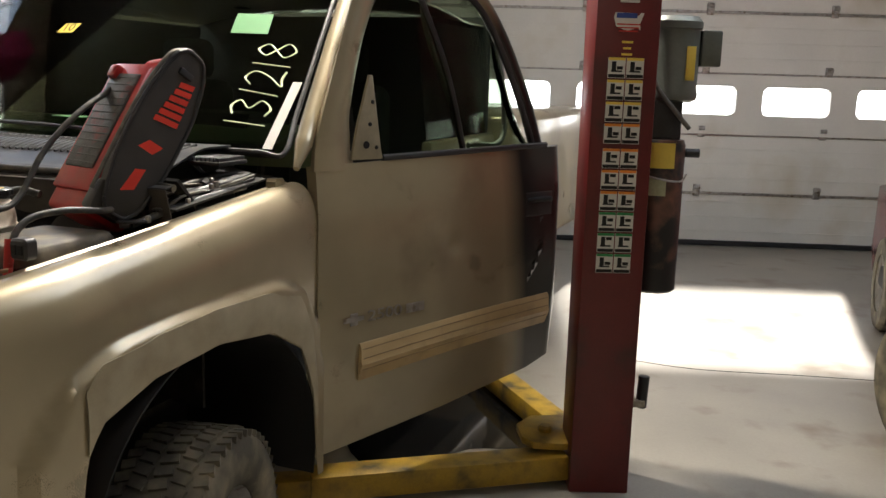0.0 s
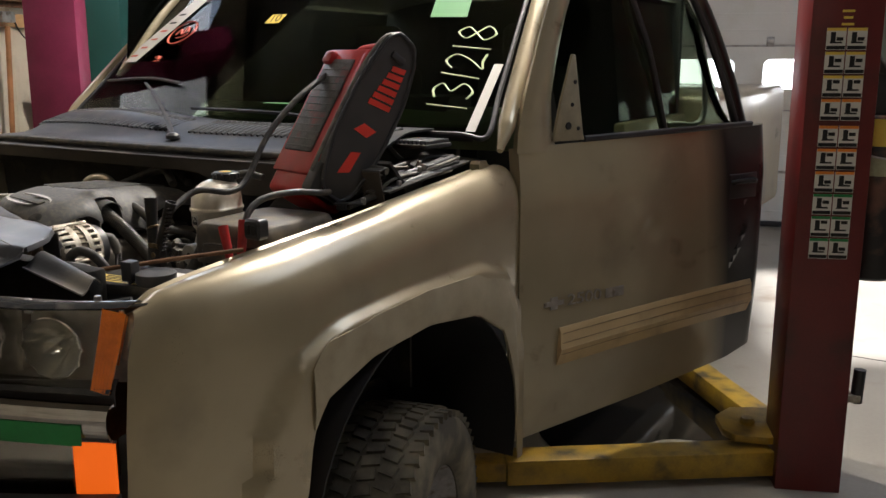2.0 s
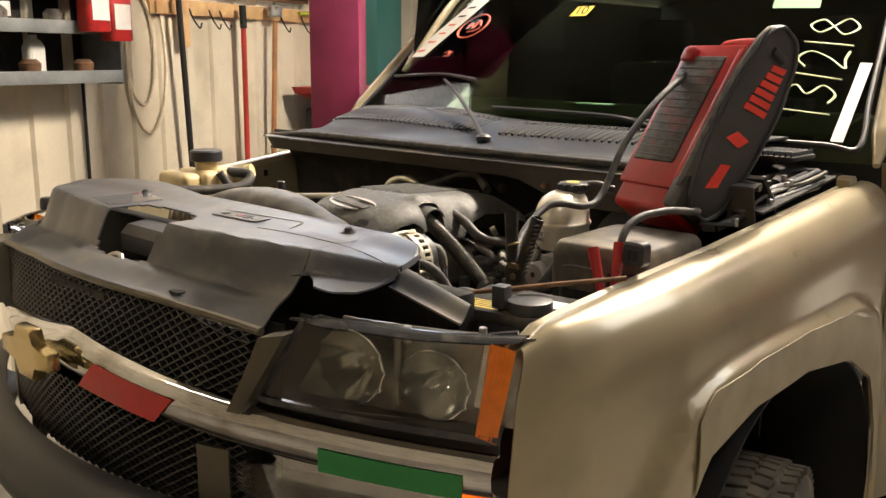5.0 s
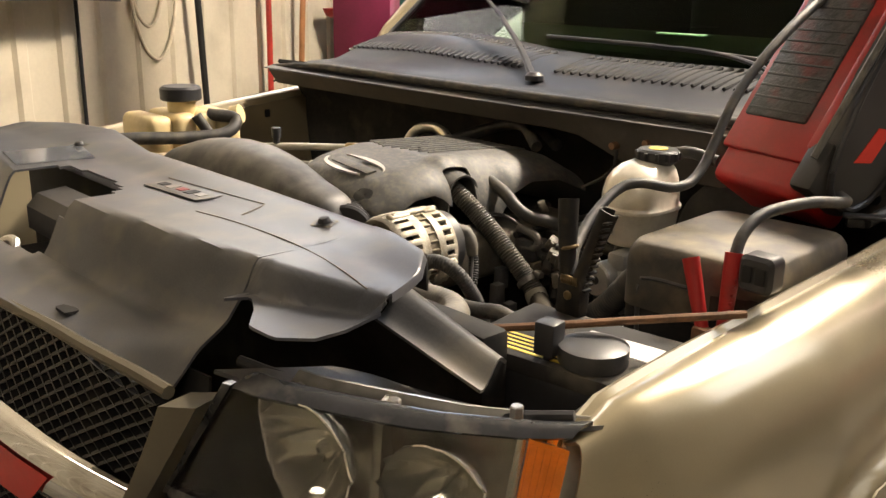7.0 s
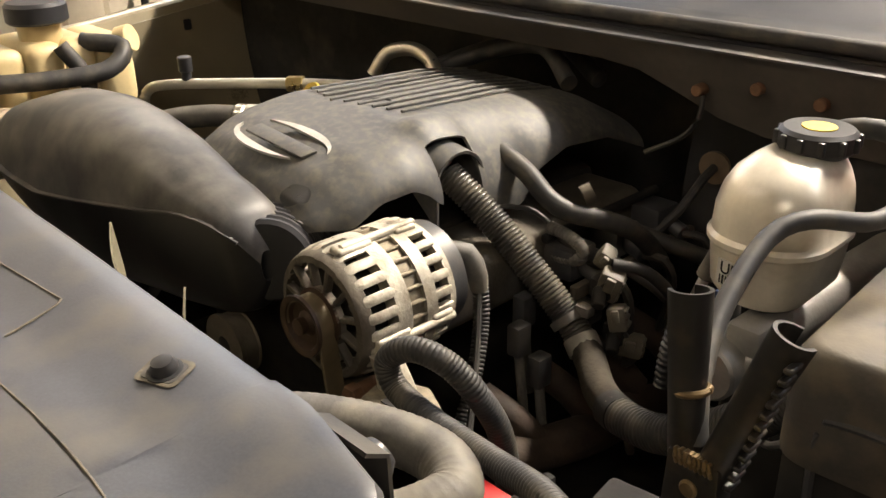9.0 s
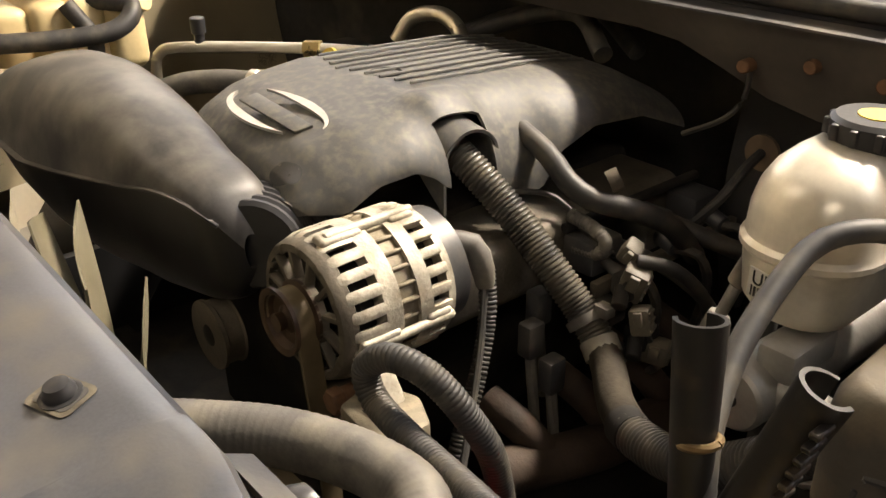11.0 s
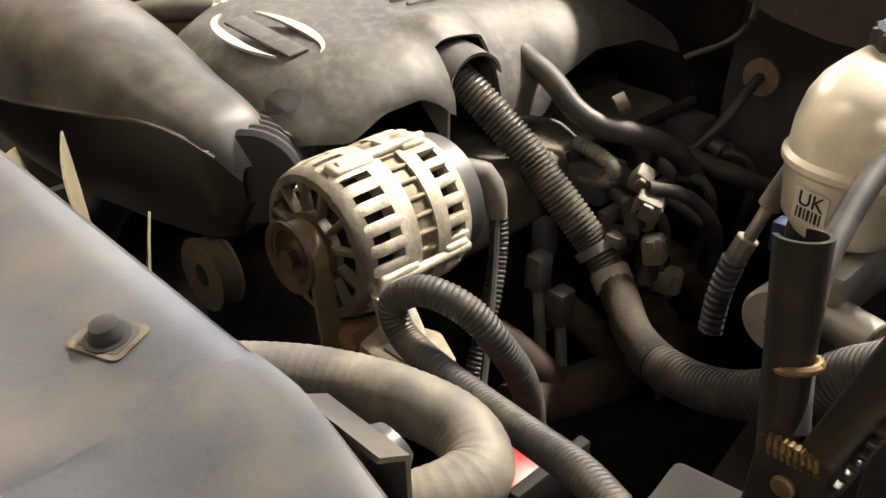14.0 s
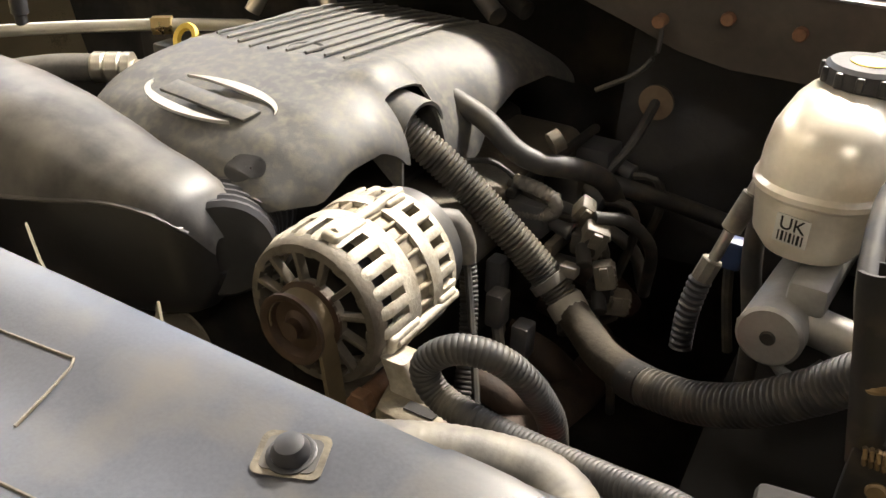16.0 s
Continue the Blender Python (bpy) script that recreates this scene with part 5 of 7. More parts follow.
part("front_hub", lathe([(0.034, -0.004), (0.034, 0.006), (0.03, 0.008), (0, 0.008)], ALT, 28), GRIMY, alt)
for k, a in enumerate((0.35, 1.75, 3.3, 4.9)):
    b = box((0.0725, 0, 0.035), (0.010, 0.019, 0.045), 0.0045, None, 3)
    add(b, box((0.0725, 0, 0.103), (0.010, 0.019, 0.03), 0.0045, None, 3))
    add(b, rod((0.075, 0, 0.02), (0.075, 0, 0.12), 0.005, seg=10))
    b.transform(ALT @ Matrix.Rotation(a, 4, "Z"))
    part("bolt_lug", b, ALU, alt)
part("pulley", lathe([(0.0, -0.030), (0.009, -0.030), (0.009, -0.022), (0.014, -0.018), (0.024, -0.018), (0.027, -0.026), (0.031, -0.028), (0.0335, -0.028), (0.0335, -0.024), (0.029, -0.022), (0.029, -0.006), (0.034, -0.004), (0.034, -0.001), (0, -0.001)], ALT, 36), mat("brown_dusty_steel", (0.055, 0.033, 0.02), 0.55, 0.4, 0.3, 40), alt, "rust-brown belt pulley")
belt_c = ALT @ Vector((0, 0, -0.014))
BX, BZ = belt_c.x, belt_c.z
bl = []
for a in lin(195, -15, 22):
    bl.append((BX + 0.031 * math.cos(radians(a)), BZ + 0.031 * math.sin(radians(a))))
bl += [(BX + 0.048, BZ - 0.14), (BX + 0.055, 0.84), (BX - 0.12, 0.84)]
bb = bmesh.new()
r1 = [[bb.verts.new((x + o * 0.0, belt_c.y + dy, z)) for x, z in bl] for dy in (-0.011, 0.011) for o in (0,)]
for k in range(len(bl) - 1):
    bb.faces.new((r1[0][k], r1[0][k + 1], r1[1][k + 1], r1[1][k]))
bmesh.ops.recalc_face_normals(bb, faces=bb.faces)
bmesh.ops.solidify(bb, geom=bb.faces[:], thickness=0.004)
solo("drive_belt", bb, mat("brown_belt", (0.13, 0.10, 0.055), 0.6, 0, 0.2, 30), "dusty ribbed drive belt over the alternator pulley", "belt")
idl = thing("idler_pulley", (-0.215, 0.62, 0.94), "rusty idler pulley beside the fan", "pulley")
part("rim", lathe([(0.03, -0.015), (0.042, -0.015), (0.042, -0.010), (0.039, -0.008), (0.039, 0.010), (0.042, 0.012), (0.03, 0.014)], Matrix.Translation((-0.222, 0.625, 0.977)) @ Matrix.Rotation(radians(-90), 4, "X"), 32), GRIMY, idl)
part("hub", lathe([(0.0, -0.018), (0.012, -0.016), (0.02, -0.01), (0.03, 0.0), (0.03, 0.012), (0, 0.012)], Matrix.Translation((-0.222, 0.625, 0.977)) @ Matrix.Rotation(radians(-90), 4, "X"), 24), DARK, idl)
# bracket, bolt and power-steering body under the alternator
brk = thing("alternator_bracket", (0.04, 0.66, 0.95), "cast bracket with a rusty bolt under the alternator", "engine bracket")
CASTM = mat("oily_casting", (0.21, 0.18, 0.125), 0.6, 0.2, 0.35, 40, 0.5, 260, (0.06, 0.05, 0.035), 0.6, 30)
part("casting", prism([(-0.03, -0.02), (0.02, -0.035), (0.05, -0.03), (0.055, 0.015), (0.02, 0.04), (-0.035, 0.03)], 0.05, Matrix.Translation((0.062, 0.640, 0.972)) @ Matrix.Rotation(radians(10), 4, "Z"), 0.006), CASTM, brk)
part("foot", loft([[(x, y, z) for x, y in round_rect(cx, 0.655, w, 0.014, 0.006)] for z, cx, w in ((1.00, 0.060, 0.024), (1.03, 0.050, 0.018), (1.055, 0.036, 0.014))]), ALU, brk, "cast foot of the alternator")
part("web", box((0.015, 0.66, 0.985), (0.10, 0.05, 0.03), 0.008), GRIMY, brk)
part("bolt", add(rod((0.014, 0.632, 1.008), (0.014, 0.68, 1.008), 0.011, seg=12), rod((0.014, 0.620, 1.008), (0.014, 0.634, 1.008), 0.014, seg=6)), RUST, brk, "rusty hexagon bolt")
part("side_bolt", rod((0.115, 0.655, 0.985), (0.128, 0.648, 0.988), 0.010, seg=6), BRASS, brk)
part("cast_lettering", box((0.075, 0.632, 1.0235), (0.03, 0.012, 0.001), 0, None), DARK, brk)
# lead and ribbed loom behind the alternator
lead = thing("alternator_lead", (0.0, 0.82, 1.0), "rubber-booted cable behind the alternator", "cable")
part("boot", tube([(-0.03, 0.80, 1.105), (-0.012, 0.825, 1.10), (0.0, 0.83, 1.075), (0.004, 0.83, 1.055)], [0.013, 0.014, 0.013, 0.010], 12), GREYHOSE, lead)
part("wire", tube([(0.004, 0.83, 1.056), (0.03, 0.80, 1.0), (0.06, 0.76, 0.95), (0.09, 0.72, 0.91)], 0.0042, 8), RUBBER, lead)
loom = thing("wire_conduit", (0.0, 0.82, 0.9), "ribbed wire conduit hanging behind the alternator", "conduit")
part("conduit", tube([(-0.005, 0.84, 1.07), (0.008, 0.83, 1.02), (0.025, 0.80, 0.96), (0.04, 0.76, 0.90), (0.05, 0.74, 0.85)], 0.0095, 12, rib=0.09, pitch=0.005), RUBBER, loom)
for k, (x, y, z) in enumerate(((0.008, 0.90, 0.961), (0.043, 0.90, 0.930), (-0.01, 0.93, 0.985))):
    con = thing("wire_connector", (x, y, z), "grey plastic wire connector beside the engine", "connector", "connectors beside the engine")
    part("body", box((x, y, z), (0.022, 0.026, 0.045), 0.004, None), DUSTY, con)
    part("tail", tube([(x, y, z - 0.02), (x + 0.01, y - 0.005, z - 0.06), (x + 0.012, y, z - 0.12)], 0.007, 8), GREYHOSE, con)
# looped split conduit in front
loop = thing("looped_conduit", (0.15, 0.65, 0.95), "looped black split conduit in front of the engine", "conduit")
part("conduit", tube([(0.175, 0.70, 0.93), (0.182, 0.675, 1.02), (0.172, 0.65, 1.075), (0.148, 0.633, 1.106), (0.115, 0.62, 1.112), (0.091, 0.612, 1.092), (0.105, 0.61, 1.068), (0.15, 0.607, 1.060), (0.20, 0.603, 1.060), (0.26, 0.59, 1.072), (0.315, 0.573, 1.088), (0.365, 0.555, 1.092)], 0.0125, 14, rib=0.034, pitch=0.0042), RUBBER, loop)
part("end_cuff", tube([(0.176, 0.70, 0.925), (0.176, 0.695, 0.95)], 0.0145, 12), BLACKP, loop)
# red terminal cover
redt = thing("terminal_cover", (0.25, 0.58, 0.96), "red plastic battery terminal cover by the engine", "terminal cover")
part("lid", box((0.20, 0.625, 0.955), (0.055, 0.05, 0.06), 0.006, None), RED, redt)
part("back", box((0.235, 0.645, 0.955), (0.012, 0.09, 0.08), 0.003), DARK, redt)
# upper radiator hose
rh = thing("radiator_hose", (0.2, 0.5, 1.05), "thick dusty grey radiator hose behind the tray", "hose")
part("hose", tube([(-0.05, 0.40, 1.06), (0.02, 0.437, 1.078), (0.061, 0.475, 1.08), (0.107, 0.515, 1.08), (0.167, 0.545, 1.08), (0.222, 0.556, 1.078), (0.256, 0.538, 1.074), (0.252, 0.503, 1.07), (0.225, 0.47, 1.06)], 0.0238, 22, rib=0.010, pitch=0.0075), GREYHOSE, rh)
part("stub", tube([(0.24, 0.485, 1.066), (0.20, 0.445, 1.05), (0.17, 0.42, 1.04)], 0.0195, 18), GRIMY, rh)
part("hose_clamp", tube([(0.243, 0.49, 1.067), (0.235, 0.481, 1.064)], 0.0255, 18), STEEL, rh)
# fan at rest
fan = thing("cooling_fan", (-0.25, 0.50, 0.95), "olive plastic cooling fan at rest", "fan")
FM = Matrix.Translation((-0.205, 0.482, 0.90)) @ Matrix.Rotation(radians(90), 4, "X")
part("hub", lathe([(0.0, 0.03), (0.06, 0.028), (0.08, 0.0), (0.08, -0.03), (0, -0.03)], FM, 28), OLIVE, fan)
for k in range(11):
    bl_ = sheet(lambda u, v: Vector((0.07 + 0.185 * u, (v - 0.5) * (0.055 + 0.075 * u) + 0.035 * u * u, (0.5 - v) * 0.046 + 0.007 * math.sin(3.1 * v))), lin(0, 1, 9), lin(0, 1, 7), 0.0022)
    bl_.transform(FM @ Matrix.Rotation(2 * math.pi * k / 11 + 0.18, 4, "Z"))
    part("blade", bl_, OLIVE, fan)
# intake resonator
duct = thing("intake_duct", (-0.4, 0.62, 1.0), "smooth black plastic air intake duct", "air duct")
SEC = [(-0.80, 0.64, 0.055, 1.14, 1.05, 1.11), (-0.76, 0.64, 0.085, 1.185, 1.02, 1.115), (-0.66, 0.645, 0.100, 1.215, 1.0, 1.115), (-0.54, 0.640, 0.098, 1.229, 0.99, 1.118), (-0.44, 0.635, 0.086, 1.230, 0.99, 1.132), (-0.36, 0.635, 0.072, 1.220, 1.0, 1.142), (-0.30, 0.635, 0.062, 1.203, 1.005, 1.150), (-0.26, 0.637, 0.052, 1.188, 1.01, 1.155), (-0.225, 0.640, 0.046, 1.178, 1.015, 1.156), (-0.195, 0.643, 0.041, 1.168, 1.025, 1.150), (-0.178, 0.645, 0.034, 1.156, 1.035, 1.140), (-0.168, 0.646, 0.025, 1.142, 1.045, 1.128), (-0.163, 0.647, 0.008, 1.115, 1.075, 1.100)]


def duct_ring(x, yc, hw, zt, zb_, seam):
    """One section: a domed lid over a flanged seam, a deeper rounded body below."""
    ring = []
    for k in range(32):
        a = 2 * math.pi * k / 32
        c, s_ = math.cos(a), math.sin(a)
        r = 1 + (0.06 if k in (0, 16) else 0.02 if k in (1, 31, 15, 17) else 0)
        ring.append((x, yc + hw * r * math.copysign(abs(c) ** 0.75, c), seam + (zt - seam) * s_ if s_ > 0 else seam + (seam - zb_) * s_))
    return ring


def duct_at(x, j):
    return terp(x, [q[0] for q in SEC], [q[j] for q in SEC])


# smears and dust, lightened further to paint in the daylight on the lid
DUCTM = mat("smeared_daylit_plastic", (0.045, 0.043, 0.041), 0.46, 0, 0.35, 9, 0.06, 260, (0.17, 0.155, 0.13), 0.75, 15)
dring = lambda x, k: Vector(duct_ring(x, *[duct_at(x, j) for j in (1, 2, 3, 4, 5)])[k % 32])
dxs = lin(-0.80, -0.163, 44)
part("lid", sheet(dring, dxs, list(range(0, 17)), 0.003), DUCTM, duct, "dusty smeared lid with daylight sheen in its colour")
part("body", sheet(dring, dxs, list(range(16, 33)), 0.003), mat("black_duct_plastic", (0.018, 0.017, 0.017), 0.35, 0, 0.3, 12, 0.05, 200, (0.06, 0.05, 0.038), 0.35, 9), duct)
part("seam", tube([(x, duct_at(x, 1) - duct_at(x, 2) * 1.05, duct_at(x, 5) - 0.002) for x in lin(-0.78, -0.172, 24)], 0.0026, 8), BLACKP, duct)
part("seam_flange", sheet(lambda x, v: Vector((x, duct_at(x, 1) - duct_at(x, 2) * (1.0 + 0.14 * v), duct_at(x, 5) + 0.001)), lin(-0.77, -0.175, 30), [0, 1], 0.002), DUCTM, duct)
part("inlet_hose", tube([(-0.77, 0.64, 1.10), (-0.83, 0.62, 1.10), (-0.90, 0.58, 1.09)], 0.055, 22, rib=0.06, pitch=0.02), mat("tan_bellows", (0.22, 0.17, 0.10), 0.6, 0, 0.2, 14), duct)

# radiator top tray


def tray_z(x, y):
    f0 = nose(abs(x - XC)) - 0.004
    return 1.108 + 0.024 * max(0.0, 1 - ((x - XC) / 0.5) ** 2) + 0.018 * ease((y - f0) / 0.08) + (0.105 - 0.02 * max(0.0, 1 - ((x - XC) / 0.5) ** 2)) * ease((y - f0 - 0.100) / 0.055) + 0.010 * ease((y - 0.30) / 0.08) - 0.02 * ease((abs(x - XC) - 0.55) / 0.3)


def tray_pt(x, k):
    y0 = nose(abs(x - XC)) - 0.004 if x < 0.24 else terp(x, [0.24, 0.262, 0.30, 0.34, 0.38, 0.41, 0.425], [0.15, 0.180, 0.16, 0.128, 0.135, 0.175, 0.25])
    y1 = terp(x, [-1.1, -0.75, -0.45, -0.1, 0.28, 0.36, 0.40, 0.425], [0.40, 0.47, 0.405, 0.405, 0.40, 0.385, 0.34, 0.27])
    y = y0 + (y1 - y0) * k
    zt_ = tray_z(x, y)
    z = zt_ + ease((x - 0.10) / 0.15) * (max(zt_, 1.190 + 0.038 * ease((y - 0.17) / 0.17) - 0.10 * max(0, x - 0.33)) - zt_) * (1 if x > 0.24 else ease((k - 0.10) / 0.40))
    return Vector((x, y, z - 0.012 * ease((k - 0.97) / 0.03) - (0.03 * ease(x / 0.2) * ease(1 - k / 0.2) if x < 0.24 else 0)))


tray = thing("radiator_cover", (XC, 0.2, 1.1), "dusty black plastic cover over the radiator", "radiator cover")
xs_t = sorted(set([round(v, 4) for v in lin(-1.08, 0.239, 72) + lin(0.242, 0.425, 22)]))
hole_t = lambda x, k: not (0.2392 < x < 0.2418 and k < 0.45) and not (((x + 0.33) / 0.135) ** 4 + ((k - 0.42) / 0.20) ** 4 < 1)
part("panel", sheet(tray_pt, xs_t, lin(0, 1, 44), 0.004, hole_t), TRAY, tray)
lt = part("latch_housing", box((-0.33, 0.10, 1.09), (0.26, 0.22, 0.02), 0.004), DARK, tray)
part("latch_hood", loft([[(x, y, z) for y, z in ((0.15, 1.14), (0.15, 1.18), (0.17, 1.20), (0.22, 1.205), (0.235, 1.19), (0.235, 1.14))] for x in lin(-0.42, -0.20, 6)]), BLACKP, tray, "glossy black latch shroud")
part("latch_hook", tube([(-0.36, 0.06, 1.10), (-0.35, 0.08, 1.14), (-0.31, 0.09, 1.15), (-0.29, 0.07, 1.11)], 0.008, 8), STEEL, tray)
# label plate with coloured marks
LP = Matrix.Translation((-0.135, 0.300, tray_z(-0.13, 0.30) + 0.0015)) @ Matrix.Rotation(radians(4), 4, "Z")
lp = part("label_plate", box((0, 0, 0.001), (0.155, 0.05, 0.002), 0.001, LP), DUSTY, tray, "small black label plate")
MARKW = mat("dull_white_print", (0.22, 0.21, 0.19), 0.6, 0, 0.1)
MARKR = mat("dull_red_print", (0.20, 0.03, 0.03), 0.6, 0, 0.1)
for k, mt in enumerate((INK, MARKW, MARKR, INK, MARKW)):
    part("mark", box((-0.055 + 0.027 * k, 0, 0.0025), (0.018, 0.016 + 0.006 * (k % 2), 0.001), 0, LP), mt, lp, smooth=False)
TAND = mat("tan_dust", (0.125, 0.108, 0.078), 0.5, 0, 0.5, 60, 0.2, 300)


def tray_top(x, y):
    ya, yb = tray_pt(x, 0.0).y, tray_pt(x, 1.0).y
    return tray_pt(x, (y - ya) / (yb - ya)).z


def clip(x, y, z, m=None, size=0.017):
    nx = Vector((0.02, 0, tray_top(x + 0.01, y) - tray_top(x - 0.01, y))).normalized()
    nz = nx.cross(Vector((0, 0.02, tray_top(x, y + 0.01) - tray_top(x, y - 0.01)))).normalized()
    ny = nz.cross(nx)
    at = Matrix(((nx.x, ny.x, nz.x, x), (nx.y, ny.y, nz.y, y), (nx.z, ny.z, nz.z, z), (0, 0, 0, 1))) @ Matrix.Rotation(radians(20), 4, "Z") @ Matrix.Diagonal((0.85, 0.85, 1, 1))
    c = part("clip_recess", prism(round_rect(0, 0, 0.0205, 0.0155, 0.006), 0.0004, at), TAND, tray, smooth=False)
    part("recess_floor", prism(round_rect(0, 0, 0.0165, 0.0118, 0.005), 0.0004, at @ Matrix.Translation((0, 0, 0.0004))), DUSTY, c, smooth=False)
    part("clip_rim", lathe([(0.0095, 0.0012), (0.0125, 0.0018), (0.0145, 0.0012), (0.0145, 0)], at, 20), BLACKP, c)
    part("clip_head", lathe([(0.0112, 0.001), (0.0112, 0.004), (0.0095, 0.006), (0.0085, 0.0085), (0.0045, 0.0095), (0, 0.0095)], at, 20), BLACKP, c, "black push clip")


for line in (((-0.23, 0.325), (-0.10, 0.334), (0.020, 0.3435), (0.036, 0.344), (0.041, 0.332), (0.050, 0.297)), ((-0.008, 0.255), (0.067, 0.268), (0.15, 0.274), (0.236, 0.273), (0.33, 0.263), (0.40, 0.252))):
    part("emboss_line", tube([(x, y, tray_top(x, y) + 0.0004) for x, y in line], 0.0010, 6, 0.006), TAND, tray)
clip(0.181, 0.351, tray_top(0.181, 0.351) + 0.0006)
part("slot", prism(round_rect(0, 0, 0.018, 0.010, 0.004), 0.004, Matrix.Translation((0.0, 0.05, tray_z(0.0, 0.05) - 0.001))), INK, tray)
clip(-0.62, 0.33, tray_top(-0.62, 0.33) + 0.0006)
# paler, glossier patch following the tray's surface
part("glossy_label", sheet(lambda u, v: tray_pt(-0.66 + 0.15 * u + 0.02 * v, 0.40 + 0.34 * v) + Vector((0, 0, 0.0015)), lin(0, 1, 10), lin(0, 1, 8), 0.0006), mat("pale_gloss", (0.16, 0.17, 0.19), 0.12, 0, 0.1, 5, 0.02, 60, coat=0.8), tray, "pale glossy patch")
# torn flap by the battery, cable, bracket
flap = sheet(lambda u, v: Vector((0.335 + 0.18 * u + 0.02 * v, 0.385 - 0.085 * v - 0.01 * u + 0.02 * u * v, 1.172 - 0.04 * u + 0.012 * math.sin(5 * v))), lin(0, 1, 14), lin(0, 1, 10), 0.004)
solo("splash_flap", flap, DUSTY, "torn grey plastic flap beside the battery", "plastic flap")
solo("hood_stop_bracket", add(sheet(lambda u, v: Vector((0.262 + 0.06 * u, 0.402 + 0.018 * v, 1.222 - 0.01 * v)), lin(0, 1, 5), [0, 1], 0.003), add(sheet(lambda u, v: Vector((0.262 + 0.06 * u, 0.42 + 0.002 * v, 1.21 - 0.05 * v)), lin(0, 1, 5), [0, 1], 0.003), lathe([(0, 0), (0.016, 0.0), (0.017, 0.012), (0.012, 0.02), (0, 0.02)], Matrix.Translation((0.285, 0.425, 1.175)) @ Matrix.Rotation(radians(-70), 4, "X"), 18))), DUSTY, "bent metal bracket with a rubber stop", "bracket")
solo("lamp_cable", tube([(0.26, 0.16, 1.11), (0.33, 0.19, 1.10), (0.42, 0.24, 1.09), (0.55, 0.30, 1.10), (0.64, 0.35, 1.115)], 0.007, 8), BLACKP, "black cable behind the headlight", "cable")

# battery, fuse box, rod
bat = thing("battery", (0.52, 0.53, 0.9), "dark car battery with a yellow label", "battery")
BT = Matrix.Translation((0.52, 0.535, 0)) @ Matrix.Rotation(radians(8), 4, "Z")
part("case", box((0, 0, 0.99), (0.30, 0.185, 0.20), 0.01, BT), BLACKP, bat)
part("lid", box((0, 0, 1.098), (0.305, 0.19, 0.025), 0.006, BT), mat("dusty_battery_lid", (0.034, 0.032, 0.030), 0.75, 0, 0.3, 14, 0.1, 200, (0.12, 0.105, 0.08), 0.45, 14, spec=0.2), bat)
part("yellow_label", box((-0.05, -0.055, 1.1112), (0.17, 0.05, 0.001), 0, BT), YELP, bat, smooth=False)
part("white_label", box((0.03, 0.02, 1.1112), (0.11, 0.05, 0.001), 0, BT), WHITE, bat, smooth=False)
for k in range(4):
    part("text_bar", box((-0.05, -0.072 + 0.011 * k, 1.1122), (0.14, 0.004, 0.0008), 0, BT), INK, bat, smooth=False)
part("cap", lathe([(0.042, 1.11), (0.045, 1.115), (0.045, 1.135), (0.03, 1.14), (0, 1.14)], BT @ Matrix.Translation((0.03, -0.05, 0)), 24), DUSTY, bat)
part("post_bolt", add(box((-0.02, -0.075, 1.14), (0.03, 0.03, 0.045), 0.004, BT), rod(BT @ Vector((-0.02, -0.075, 1.09)), BT @ Vector((-0.02, -0.075, 1.13)), 0.007)), BLACKP, bat)
solo("prop_rod", tube([(0.41, 0.40, 1.135), (0.50, 0.475, 1.148), (0.58, 0.55, 1.16), (0.675, 0.645, 1.172)], 0.0055, 8), RUST, "thin rusty steel prop rod over the battery", "rod")
fbx = thing("fuse_box", (0.53, 0.88, 1.0), "dusty black underbonnet fuse box", "fuse box")
part("base", box((0.535, 0.885, 1.07), (0.22, 0.30, 0.18), 0.012), DARK, fbx)
FB = Matrix.Translation((0.53, 0.885, 0)) @ Matrix.Rotation(radians(3), 4, "Z")
part("lid", loft([[FB @ Vector((x * s, y * s, z)) for x, y in round_rect(0, 0, 0.118, 0.152, 0.03)] for s, z in ((1.0, 1.10), (1.0, 1.17), (0.985, 1.185), (0.93, 1.197), (0.9, 1.2))]), mat("brown_dusty_lid", (0.05, 0.045, 0.038), 0.6, 0, 0.3, 14, 0.2, 260, (0.165, 0.132, 0.082), 0.8, 16), fbx)
part("lid_rib", tube([(0.455, 0.735, 1.06), (0.455, 0.732, 1.135), (0.475, 0.732, 1.15), (0.56, 0.735, 1.15)], 0.004, 8), DUSTY, fbx)

# brake reservoir and master cylinder
brake = thing("brake_reservoir", (0.36, 0.92, 1.1), "silvery brake fluid reservoir with a black cap", "brake reservoir")
RC = Matrix.Translation((0.317, 0.922, 0)) @ Matrix.Diagonal((0.94, 0.97, 1, 1))


def res_ring(z, hw, hd, sh=0.0):
    return [RC @ Vector((x, y + sh, z)) for x, y in round_rect(0, 0, hw, hd, min(hw, hd) * 0.9, 7)]


